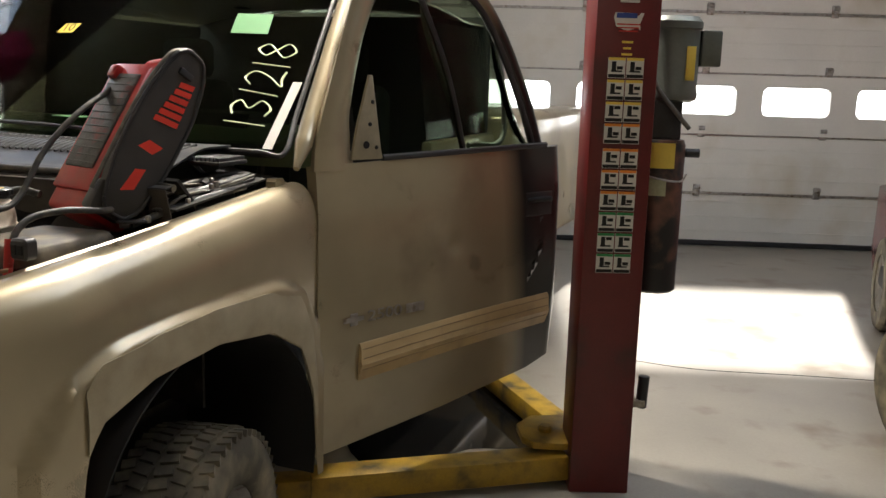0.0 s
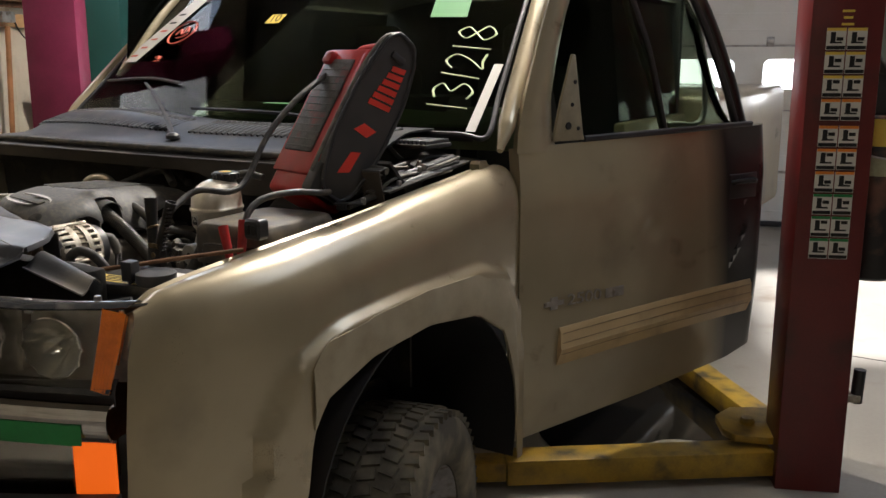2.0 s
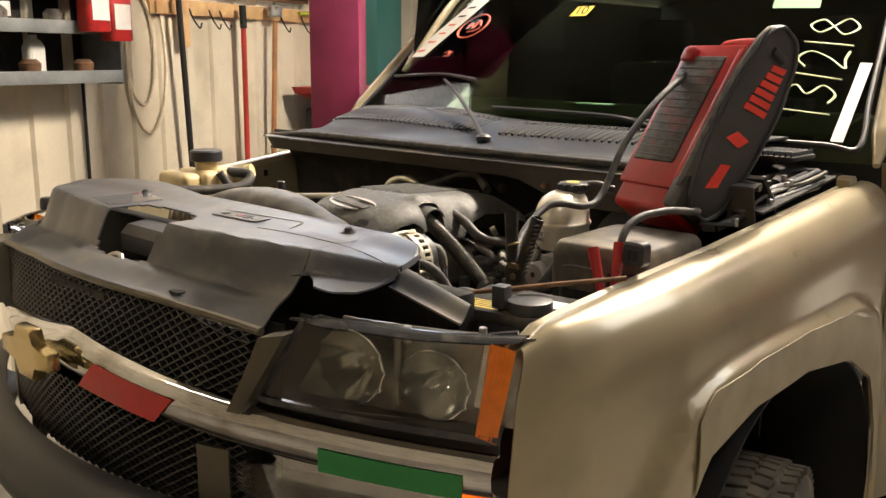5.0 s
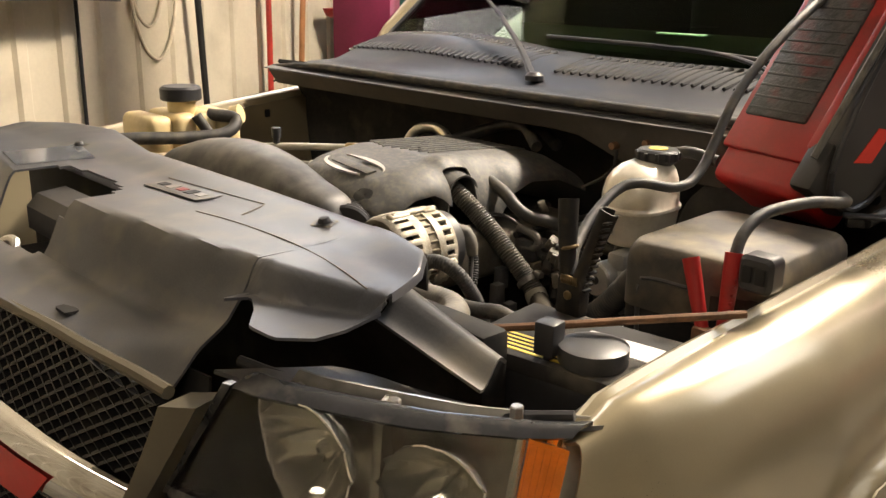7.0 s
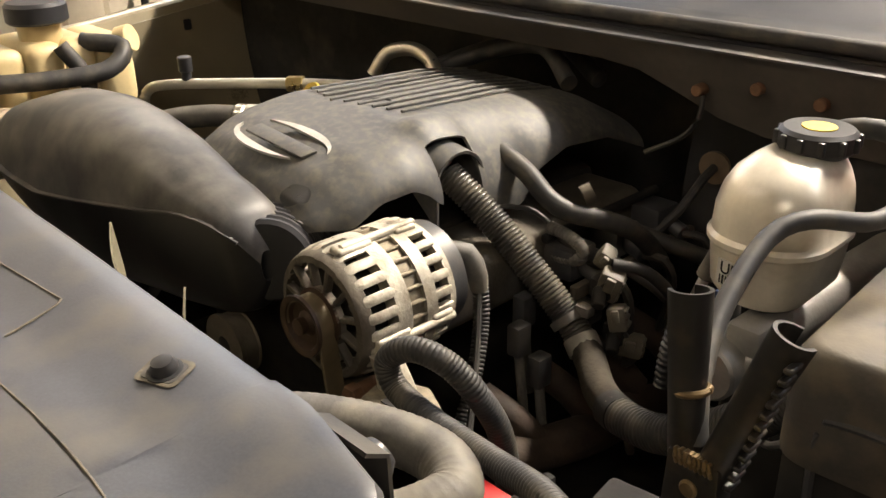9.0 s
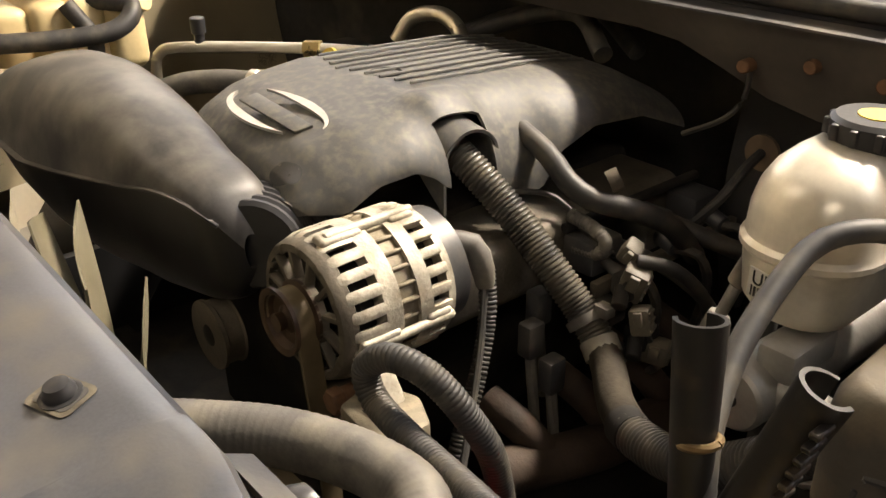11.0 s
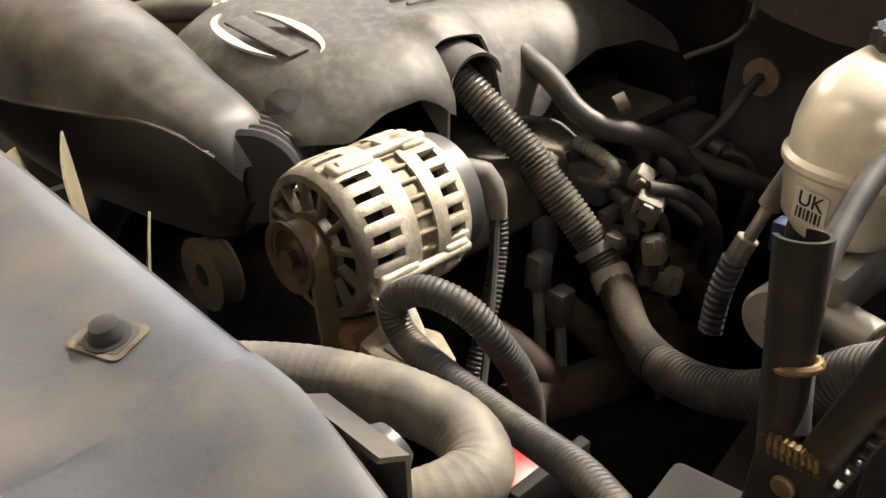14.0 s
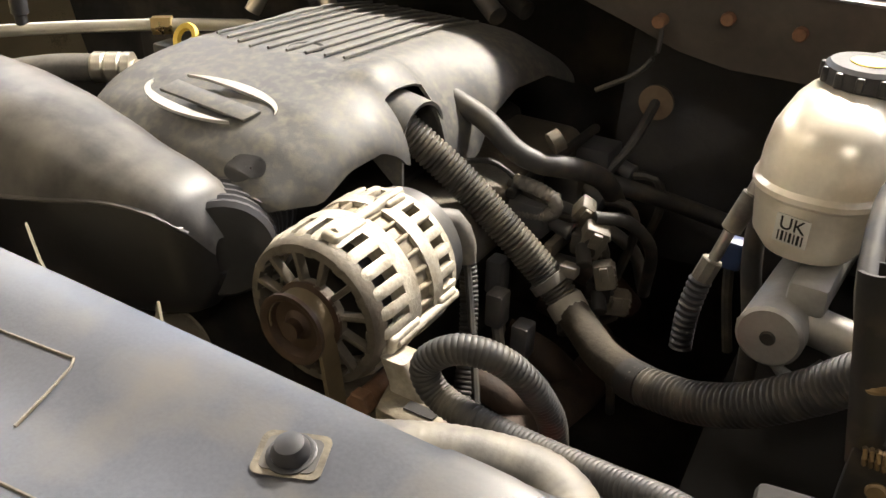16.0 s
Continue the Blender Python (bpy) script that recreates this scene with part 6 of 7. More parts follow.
part("tank", loft([res_ring(z, a, b, s) for z, a, b, s in ((1.136, 0.026, 0.040, 0), (1.140, 0.042, 0.060, 0), (1.155, 0.053, 0.071, 0), (1.196, 0.058, 0.075, 0), (1.200, 0.0615, 0.079, 0), (1.205, 0.0615, 0.079, 0), (1.209, 0.058, 0.075, 0), (1.232, 0.0565, 0.0735, 0), (1.250, 0.053, 0.069, 0.002), (1.264, 0.046, 0.061, 0.006), (1.274, 0.036, 0.050, 0.012), (1.280, 0.025, 0.036, 0.018), (1.282, 0.012, 0.018, 0.02))]), RESERVOIR, brake)
cap = part("cap", lathe([(0.022, 1.2700), (0.034, 1.2790), (0.036, 1.2815), (0.036, 1.2960), (0.032, 1.2995), (0.0, 1.2995)], Matrix.Translation((0.326, 0.950, 0)), 24), BLACKP, brake, "black ribbed filler cap")
for k in range(12):
    a = 2 * math.pi * k / 12
    part("cap_lug", box((0.326 + 0.036 * math.cos(a), 0.950 + 0.036 * math.sin(a), 1.2885), (0.007, 0.007, 0.014), 0.002), BLACKP, cap)
part("cap_symbol", lathe([(0.016, 1.2993), (0.016, 1.3005), (0, 1.3005)], Matrix.Translation((0.326, 0.950, 0)), 20), YELP, cap, "yellow warning symbol")
TAG = Matrix.Translation((0.309, 0.8465, 1.176)) @ Matrix.Rotation(radians(-12), 4, "Z") @ Matrix.Rotation(radians(90), 4, "X")
tag = part("tag", box((0, 0, 0.0), (0.030, 0.026, 0.0012), 0, TAG), WHITE, brake, "white tag lettered UK", smooth=False)
words("UK", 0.017, TAG @ Matrix.Translation((0, 0.005, 0.001)), "lettering", INK, tag, 0.0003)
for k in range(7):
    part("bar_mark", box((-0.0105 + 0.0035 * k, -0.0065, 0.001), (0.0012 + 0.0008 * (k % 2), 0.009, 0.0006), 0, TAG), INK, tag, smooth=False)
mc = thing("master_cylinder", (0.325, 1.0, 1.06), "cast aluminium brake master cylinder", "master cylinder")
MCM = mat("clean_casting", (0.30, 0.29, 0.27), 0.45, 0.5, 0.15, 30, 0.2, 200)
part("bore", rod((0.315, 0.812, 1.088), (0.335, 1.20, 1.088), 0.0295, seg=32, bev=0.003), MCM, mc)
part("end_hole", rod((0.3148, 0.8095, 1.088), (0.315, 0.8135, 1.088), 0.007, seg=14), DARK, mc)
part("neck", box((0.335, 0.87, 1.12), (0.035, 0.07, 0.03), 0.006), MCM, mc)
part("port", rod((0.335, 0.85, 1.092), (0.385, 0.84, 1.09), 0.018, seg=18), MCM, mc)
part("fitting", rod((0.383, 0.84, 1.09), (0.405, 0.836, 1.088), 0.009, seg=6), GRIMY, mc)
part("brake_pipe", tube([(0.405, 0.836, 1.088), (0.43, 0.84, 1.08), (0.45, 0.87, 1.04), (0.42, 0.95, 0.98)], 0.005, 8), STEEL, mc)
part("booster", lathe([(0.0, 0.0), (0.10, 0.01), (0.125, 0.03), (0.13, 0.05), (0.12, 0.10)], axis((0.335, 1.19, 1.08), (0.335, 1.4, 1.08)), 36), DARK, mc, "black vacuum booster")
# cruise cable and coupling beside it
cbl = thing("shift_cable", (0.24, 0.95, 1.0), "steel cable end with a ribbed boot", "cable")
part("rod", rod((0.263, 0.93, 1.19), (0.235, 0.915, 1.09), 0.006, seg=10), STEEL, cbl)
part("sleeve", rod((0.258, 0.928, 1.165), (0.245, 0.92, 1.125), 0.0105, seg=14), GREYHOSE, cbl)
part("nut", rod((0.235, 0.915, 1.092), (0.228, 0.91, 1.068), 0.011, seg=8), GREYHOSE, cbl)
part("bellows", tube([(0.228, 0.91, 1.07), (0.222, 0.905, 1.03), (0.222, 0.90, 0.99)], 0.011, 12, rib=0.1, pitch=0.007), BLACKP, cbl)
solo("vacuum_hose", tube([(0.40, 1.02, 1.28), (0.345, 1.005, 1.29), (0.295, 0.985, 1.265), (0.27, 0.965, 1.20), (0.265, 0.945, 1.10), (0.285, 0.93, 1.0), (0.285, 0.93, 0.9)], 0.0105, 12), RUBBER, "black rubber hose round the reservoir", "hose")

# coolant tank at the far side, aluminium pipes
tank = thing("coolant_tank", (-0.98, 0.75, 1.1), "yellowed translucent coolant tank with a black cap", "coolant tank")
for k in range(4):
    part("chamber", box((-1.0 + 0.012 * (k % 2), 0.655 + 0.062 * k, 1.165), (0.17, 0.068, 0.13 + 0.01 * (k in (1, 2))), 0.022, None, 4), COOLANT, tank)
part("neck", rod((-0.965, 0.735, 1.22), (-0.965, 0.735, 1.27), 0.036), COOLANT, tank)
part("cap", lathe([(0.048, 1.262), (0.052, 1.266), (0.052, 1.292), (0.046, 1.298), (0, 1.298)], Matrix.Translation((-0.965, 0.735, 0)), 28), BLACKP, tank, "black screw cap")
part("side_cap", rod((-0.93, 0.86, 1.215), (-0.91, 0.875, 1.222), 0.025), COOLANT, tank)
solo("overflow_hose", tube([(-0.93, 0.79, 1.225), (-0.88, 0.84, 1.215), (-0.86, 0.80, 1.185), (-0.88, 0.70, 1.18), (-0.92, 0.56, 1.185), (-0.98, 0.46, 1.17), (-1.0, 0.42, 1.12)], 0.016, 14), RUBBER, "black overflow hose looped by the coolant tank", "hose")
solo("drain_hose", tube([(-0.90, 0.74, 1.23), (-0.88, 0.77, 1.16), (-0.89, 0.74, 1.08), (-0.95, 0.70, 1.02)], 0.014, 12), RUBBER, "thin black hose below the coolant tank", "hose")
pipe = thing("ac_pipe", (-0.7, 1.0, 1.1), "bare aluminium air-conditioning pipe with a service valve", "pipe")
ALP = mat("bare_aluminium", (0.62, 0.58, 0.48), 0.3, 0.85, 0.1, 20)
part("tube", tube([(-0.89, 0.87, 1.00), (-0.89, 0.87, 1.10), (-0.885, 0.88, 1.128), (-0.86, 0.90, 1.138), (-0.78, 0.97, 1.142), (-0.66, 1.06, 1.146), (-0.56, 1.12, 1.148)], 0.0095, 14, 0.008), ALP, pipe)
part("service_valve", add(rod((-0.83, 0.93, 1.138), (-0.83, 0.93, 1.165), 0.009, seg=12), rod((-0.83, 0.93, 1.163), (-0.83, 0.93, 1.19), 0.013, seg=14)), BLACKP, pipe)
part("union", rod((-0.68, 1.045, 1.145), (-0.655, 1.064, 1.146), 0.0145, seg=6), BRASS, pipe)
part("tube", tube([(-0.56, 1.12, 1.148), (-0.50, 1.14, 1.14), (-0.44, 1.16, 1.14), (-0.36, 1.2, 1.14)], 0.010, 12), ALP, pipe)
part("tube", tube([(-0.60, 1.18, 1.15), (-0.58, 1.2, 1.19), (-0.53, 1.22, 1.20), (-0.47, 1.21, 1.18), (-0.45, 1.18, 1.14)], 0.013, 12), ALP, pipe)
acc = thing("ac_hose", (-0.55, 0.86, 1.1), "rubber air-conditioning hose with a crimped end", "hose")
part("hose", tube([(-0.72, 0.965, 1.093), (-0.78, 0.93, 1.090), (-0.84, 0.885, 1.078), (-0.88, 0.84, 1.05), (-0.90, 0.80, 1.0)], 0.0200, 16), GREYHOSE, acc)
part("crimp", lathe([(0.020, 0), (0.0235, 0.004), (0.0235, 0.018), (0.0205, 0.021), (0.0235, 0.024), (0.0235, 0.042), (0.0205, 0.045), (0.0235, 0.048), (0.0235, 0.060), (0.014, 0.064)], axis((-0.725, 0.962, 1.093), (-0.670, 0.995, 1.094)), 22), ALP, acc)
part("end_pipe", tube([(-0.675, 0.992, 1.094), (-0.62, 1.022, 1.092), (-0.55, 1.045, 1.085), (-0.46, 1.05, 1.07)], 0.0125, 14), ALP, acc)
comp = thing("ac_fitting", (-0.60, 1.06, 1.1), "aluminium housing with a yellow dipstick ring", "fitting")
part("housing", lathe([(0.03, 0), (0.04, 0.006), (0.04, 0.055), (0.03, 0.06), (0, 0.06)], Matrix.Translation((-0.60, 1.09, 1.07)), 24), ALP, comp)
part("yellow_ring", lathe([(0.014, -0.004), (0.022, -0.005), (0.024, 0), (0.022, 0.005), (0.014, 0.004), (0.014, -0.004)], Matrix.Translation((-0.615, 1.05, 1.135)) @ Matrix.Rotation(radians(60), 4, "X"), 22), YELP, comp, "yellow dipstick ring")
part("block", box((-0.68, 1.08, 1.09), (0.05, 0.04, 0.04), 0.005), DUSTY, comp)
bk = box((-0.62, 1.22, 1.02), (0.5, 0.1, 0.16), 0.02)
solo("heater_box", bk, DARK, "grimy black heater box against the firewall", "heater box")
for k, (x, z) in enumerate(((0.06, 1.240), (0.142, 1.256), (0.225, 1.252))):
    st = thing("firewall_stud", (x, 1.22, z), "small copper stud on the firewall", "stud", "studs on the firewall")
    part("shank", rod((x, 1.215, z), (x, 1.180, z), 0.0085, seg=10), RUST, st)
    if k == 0:
        part("wire", tube([(x, 1.20, z - 0.01), (x, 1.195, z - 0.04), (x - 0.02, 1.19, z - 0.07), (x - 0.07, 1.18, z - 0.10)], 0.0035, 8), RUBBER, st)
part("firewall_lip", sheet(lambda u, v: Vector((u, 1.185 + 0.03 * v, 1.295 - 0.105 * v * (0.4 + 0.6 * ease((u + 0.1) / 0.25)))), lin(XC - 0.95, XC + 0.98, 30), lin(0, 1, 4), 0.004), mat("dusty_firewall", (0.062, 0.053, 0.043), 0.7, 0, 0.3, 12), truck)

# insulation, grommet, brake lines and wiring in the back of the bay
pad = sheet(lambda u, v: Vector((u, 1.335 - 0.02 * math.sin(9 * u + 4 * v) - 0.012 * math.sin(23 * u), 0.86 + 0.36 * v)), lin(-0.02, 0.30, 26), lin(0, 1, 14), 0.008)
solo("insulation_pad", pad, mat("matted_insulation", (0.022, 0.022, 0.024), 0.85, 0, 0.4, 16, 0.6, 90, (0.045, 0.04, 0.034), 0.5, 12), "matted black insulation pad on the firewall", "insulation")
gro = thing("grommet", (0.036, 1.31, 1.097), "tan rubber grommet in the firewall", "grommet")
part("flange", lathe([(0.010, -0.006), (0.022, -0.006), (0.025, -0.002), (0.025, 0.004), (0.008, 0.004)], Matrix.Translation((0.036, 1.300, 1.097)) @ Matrix.Rotation(radians(90), 4, "X"), 24), mat("tan_rubber", (0.17, 0.12, 0.075), 0.7, 0, 0.2, 30), gro)
part("wire", tube([(0.036, 1.295, 1.097), (0.04, 1.26, 1.09), (0.03, 1.22, 1.05), (0.0, 1.18, 1.0)], 0.007, 8), RUBBER, gro)
plugb = thing("blue_connector", (0.236, 0.99, 1.062), "small blue wire connector behind the cable", "connector")
part("shell", box((0.236, 0.995, 1.062), (0.026, 0.022, 0.034), 0.004), mat("blue_plastic", (0.012, 0.028, 0.085), 0.45, 0, 0.15, 30), plugb)
part("tail", tube([(0.236, 0.995, 1.046), (0.24, 1.0, 1.0), (0.25, 1.01, 0.93)], 0.006, 8), RUBBER, plugb)
for pts, r in ((((0.36, 0.86, 1.05), (0.345, 0.85, 1.035), (0.33, 0.87, 1.02), (0.30, 0.93, 1.0), (0.27, 1.02, 0.97)), 0.0042), (((0.375, 0.865, 1.05), (0.37, 0.84, 1.03), (0.35, 0.86, 1.005), (0.30, 0.95, 0.98), (0.25, 1.05, 0.95)), 0.0042), (((0.40, 0.90, 1.055), (0.395, 0.86, 1.035), (0.37, 0.855, 1.01), (0.32, 0.9, 0.985)), 0.0042)):
    solo("brake_line", tube(pts, r, 8), STEEL, "thin steel brake line under the master cylinder", "pipe", "brake lines")
for pts, r, mt in ((((-0.02, 1.12, 1.05), (0.05, 1.15, 1.03), (0.12, 1.2, 1.0), (0.2, 1.24, 0.97)), 0.012, RUBBER), (((-0.04, 1.05, 1.03), (0.02, 1.1, 1.0), (0.08, 1.14, 0.95), (0.10, 1.16, 0.88)), 0.009, DUSTY), (((0.08, 0.99, 1.06), (0.11, 1.02, 1.05), (0.13, 1.06, 1.0), (0.12, 1.09, 0.92)), 0.008, RUBBER), (((0.10, 0.93, 0.93), (0.13, 0.96, 0.88), (0.13, 0.99, 0.8)), 0.006, GREYHOSE)):
    solo("engine_harness", tube(pts, r, 10), mt, "dusty wire harness behind the engine", "cable", "harnesses behind the engine")
TANP = mat("tan_dusty_plastic", (0.10, 0.088, 0.066), 0.55, 0, 0.3, 40, 0.2, 240, (0.09, 0.078, 0.06), 0.5, 30)
for k, (x, y, z, w, h, turn) in enumerate(((0.082, 0.985, 1.035, 0.030, 0.040, 20), (0.105, 0.975, 1.000, 0.024, 0.032, -15), (0.062, 1.000, 1.062, 0.020, 0.026, 35), (0.118, 0.990, 0.960, 0.030, 0.028, 5))):
    cm = Matrix.Translation((x, y, z)) @ Matrix.Rotation(radians(turn), 4, "Y") @ Matrix.Rotation(radians(25), 4, "Z")
    plug = thing("coil_connector", (x, y, z), "dusty tan plastic connector beside the duct", "connector", "connectors by the duct")
    part("shell", box((0, 0, 0), (w, 0.024, h), 0.004, cm), TANP, plug)
    part("latch", box((0, -0.014, h * 0.2), (w * 0.4, 0.006, h * 0.5), 0.0015, cm), TANP, plug)
    for j in range(3):
        part("rib", box((w * 0.5, 0, h * (-0.3 + 0.3 * j)), (0.004, 0.020, h * 0.12), 0.001, cm, 1), TANP, plug)
    part("tail", tube([cm @ Vector(p) for p in ((0, 0, -h * 0.45), (0.004, 0.006, -h * 0.9), (-0.006, 0.02, -h * 1.6))], 0.005, 8), RUBBER, plug)

# ---- on the windscreen and cowl ----


def on_screen(u, v, off=0.006):
    e = 1e-3
    p = screen(u, v)
    n = (screen(u + e, v) - p).cross(screen(u, v + e) - p).normalized()
    return p + n * off


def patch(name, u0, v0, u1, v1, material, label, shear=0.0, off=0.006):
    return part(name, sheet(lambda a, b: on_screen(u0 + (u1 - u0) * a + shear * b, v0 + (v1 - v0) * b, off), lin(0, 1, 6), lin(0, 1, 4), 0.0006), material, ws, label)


patch("green_sticker", 0.628, 0.642, 0.778, 0.765, GREENP, "pale green paper sticker", -0.008)
# daylight reflected in the curved glass edge, laid on as a white strip
patch("white_strip", 0.913, 0.012, 0.945, 0.37, WHITE, "white strip standing in for a daylight reflection at the windscreen edge", 0.026)
ys_ = patch("yellow_sticker", -0.165, 0.62, -0.085, 0.68, YELP, "yellow sticker numbered 10", 0.015)
patch("white_sheet", -0.968, 0.38, -0.850, 0.84, WHITE, "white paper sheet with faint print", 0.17)
for k in range(6):
    patch("print_line", -0.945 + 0.17 * (0.1 + 0.13 * k), 0.38 + 0.46 * (0.08 + 0.13 * k), -0.895 + 0.17 * (0.1 + 0.13 * k), 0.392 + 0.46 * (0.08 + 0.13 * k), INK if k > 3 else REDCHALK, "", 0.004, 0.0075)


def screen_words(text, size, u, v, turn, material, name, label):
    p = on_screen(u, v)
    e = 1e-3
    x = (screen(u + e, v) - screen(u, v)).normalized()
    y = (screen(u, v + e) - screen(u, v)).normalized()
    z = x.cross(y).normalized()
    m = Matrix((( x.x, y.x, z.x, p.x), (x.y, y.y, z.y, p.y), (x.z, y.z, z.z, p.z), (0, 0, 0, 1))) @ Matrix.Rotation(radians(turn), 4, "Z")
    return words(text, size, m, name, material, ws, 0.0008, label)


screen_words("10", 0.06, -0.12, 0.652, 0, INK, "sticker_numeral", "black numeral 10")


def strokes(lines, u, v, s, turn, material, name, label, r=0.0045):
    """Marker strokes drawn on the glass: lines in letter heights, laid at u, v."""
    bm = bmesh.new()
    c, d = math.cos(radians(turn)), math.sin(radians(turn))
    for line in lines:
        pts = [on_screen(u + s * (x * c - y * d) / 1.0, v + s * (x * d + y * c) * 1.15, 0.005) for x, y in line]
        add(bm, tube(pts, r, 6, 0.008, flat=0.5))
    return part(name, bm, material, ws, label)


ONE = [[(0, 0), (0.05, 1)]]
THREE = [[(0, 0.9), (0.25, 1), (0.45, 0.82), (0.22, 0.55), (0.48, 0.3), (0.25, 0.02), (0, 0.1)]]
TWO = [[(0, 0.8), (0.22, 1), (0.45, 0.8), (0.3, 0.4), (0, 0.02), (0.25, 0.06), (0.5, 0.02)]]
EIGHT = [[(0.25, 0.52), (0.05, 0.75), (0.25, 1), (0.45, 0.78), (0.25, 0.52), (0.02, 0.25), (0.25, 0), (0.5, 0.25), (0.25, 0.52)]]
x0 = 0.0
num = []
for glyph, adv in ((ONE, 0.30), (THREE, 0.68), ([[(0, 0), (0.12, 1)]], 0.32), (TWO, 0.68), (ONE, 0.30), (EIGHT, 0.6)):
    num += [[(x + x0, y) for x, y in line] for line in glyph]
    x0 += adv
strokes(num, 0.893, 0.128, 0.143, 87, CHALK, "marker_number", "pale green marker number 13/218")
strokes([[(math.cos(a) * 0.6, math.sin(a) * 0.5) for a in lin(0.2, 6.4, 16)], [(-0.3, 0), (-0.1, 0.2), (0, -0.1), (0.2, 0.2), (0.3, -0.1)], [(-0.2, -0.2), (0.1, -0.25), (0.3, -0.2)]], -0.675, 0.585, 0.135, 20, REDCHALK, "marker_scribble", "red marker circle and scribble")
strokes([[(-0.3, 0.1), (0, 0.2), (0.1, -0.1), (0.3, 0.1)], [(-0.2, -0.2), (0.2, -0.2)]], -0.70, 0.40, 0.075, 10, REDCHALK, "marker_scribble", "small red marker scribble")
strokes([[(0, 0), (0.3, 0.2), (0.5, 0), (0.8, 0.3), (1.2, 0.1)], [(0.1, -0.25), (0.6, -0.1), (1.1, -0.2)]], -0.70, 0.83, 0.10, 15, WHITE, "faded_writing", "faded white scrawl", 0.003)
solo("dash_tag", box((-0.12, 1.70, 1.447), (0.13, 0.05, 0.004), 0.001), GREENP, "small pale green card on the dashboard", "card")
solo("compact_disc", lathe([(0.008, 0), (0.06, 0), (0.06, 0.0015), (0.008, 0.0015), (0.008, 0)], Matrix.Translation((-0.27, 2.02, 1.452)), 32), mat("disc_film", (0.25, 0.35, 0.25), 0.12, 1.0, 0.1), "shiny disc lying on the dashboard", "disc")


def wiper(name_pts, blade):
    t = thing("wiper", name_pts[0], "black windscreen wiper arm with its blade", "wiper", "windscreen wipers")
    part("arm", tube(name_pts, [0.012, 0.010, 0.008, 0.007], 8, flat=0.6), COWLM, t)
    part("blade", tube(blade, 0.006, 8), BLACKP, t)
    part("pivot_cap", lathe([(0.024, 0), (0.024, 0.012), (0.014, 0.02), (0, 0.02)], Matrix.Translation(name_pts[0]), 16), BLACKP, t)


wiper([(-0.305, 1.345, 1.335), (-0.45, 1.45, 1.40), (-0.62, 1.55, 1.475), (-0.72, 1.60, 1.515)], [on_screen(-0.93, 0.24, 0.012), on_screen(-0.62, 0.25, 0.014), on_screen(-0.40, 0.22, 0.014)])
wiper([(0.36, 1.40, 1.36), (0.20, 1.53, 1.395), (0.03, 1.60, 1.415), (-0.15, 1.62, 1.42)], [on_screen(0.62, 0.015, 0.014), on_screen(0.2, 0.05, 0.018), on_screen(-0.22, 0.06, 0.018)])
# clutter between cowl and fender at the driver's side
for k, (a, b, r, mt) in enumerate((((0.60, 1.20, 1.225), (0.66, 1.62, 1.29), 0.012, BLACKP), ((0.56, 1.25, 1.24), (0.62, 1.60, 1.30), 0.009, RUBBER), ((0.63, 1.10, 1.205), (0.69, 1.55, 1.268), 0.010, DUSTY))):
    mid = [(a[j] + b[j]) / 2 + (0.012 if j == 2 else 0.008 * (-1) ** k) for j in range(3)]
    solo("wire_harness", tube([a, mid, b], r, 10), mt, "dusty wiring along the fender top", "cable", "harness along the fender")
hin = thing("bonnet_hinge", (0.64, 1.55, 1.25), "black bonnet hinge bolted beside the cowl", "hinge")
part("plate", prism([(-0.05, -0.12), (0.03, -0.12), (0.04, 0.1), (0.0, 0.13), (-0.05, 0.08)], 0.012, Matrix.Translation((0.645, 1.52, 1.268)) @ Matrix.Rotation(radians(6), 4, "X"), 0.003), DARK, hin)
part("arm", tube([(0.63, 1.42, 1.285), (0.62, 1.52, 1.305), (0.66, 1.62, 1.30)], 0.012, 8, flat=0.6), DARK, hin)
for y in (1.45, 1.56):
    part("bolt", rod((0.655, y, 1.275), (0.655, y, 1.292), 0.010, seg=6), STEEL, hin)
part("fender_bracket", loft([[(x, y, z) for x, z in ((0.70, 1.20), (0.735, 1.20), (0.735, 1.285 + d), (0.70, 1.285 + d))] for y, d in ((1.655, -0.01), (1.665, 0.0), (1.70, 0.0), (1.71, -0.01))]), PAINT, truck)
part("cowl_end", sheet(lambda u, v: Vector((0.53 + 0.17 * v, 1.20 + 0.5 * u, 1.262 + 0.05 * u - 0.045 * v * (1 - 0.5 * v))), lin(0, 1, 12), lin(0, 1, 5), 0.006), DARK, truck)
grl = part("air_grille", box((0.585, 1.555, 1.338), (0.125, 0.155, 0.014), 0.004), DARK, truck, "black slotted air grille beside the windscreen")
for k in range(8):
    part("grille_slat", box((0.530 + 0.0155 * k, 1.555, 1.350), (0.0055, 0.140, 0.014), 0.0015, None, 1), BLACKP, grl)
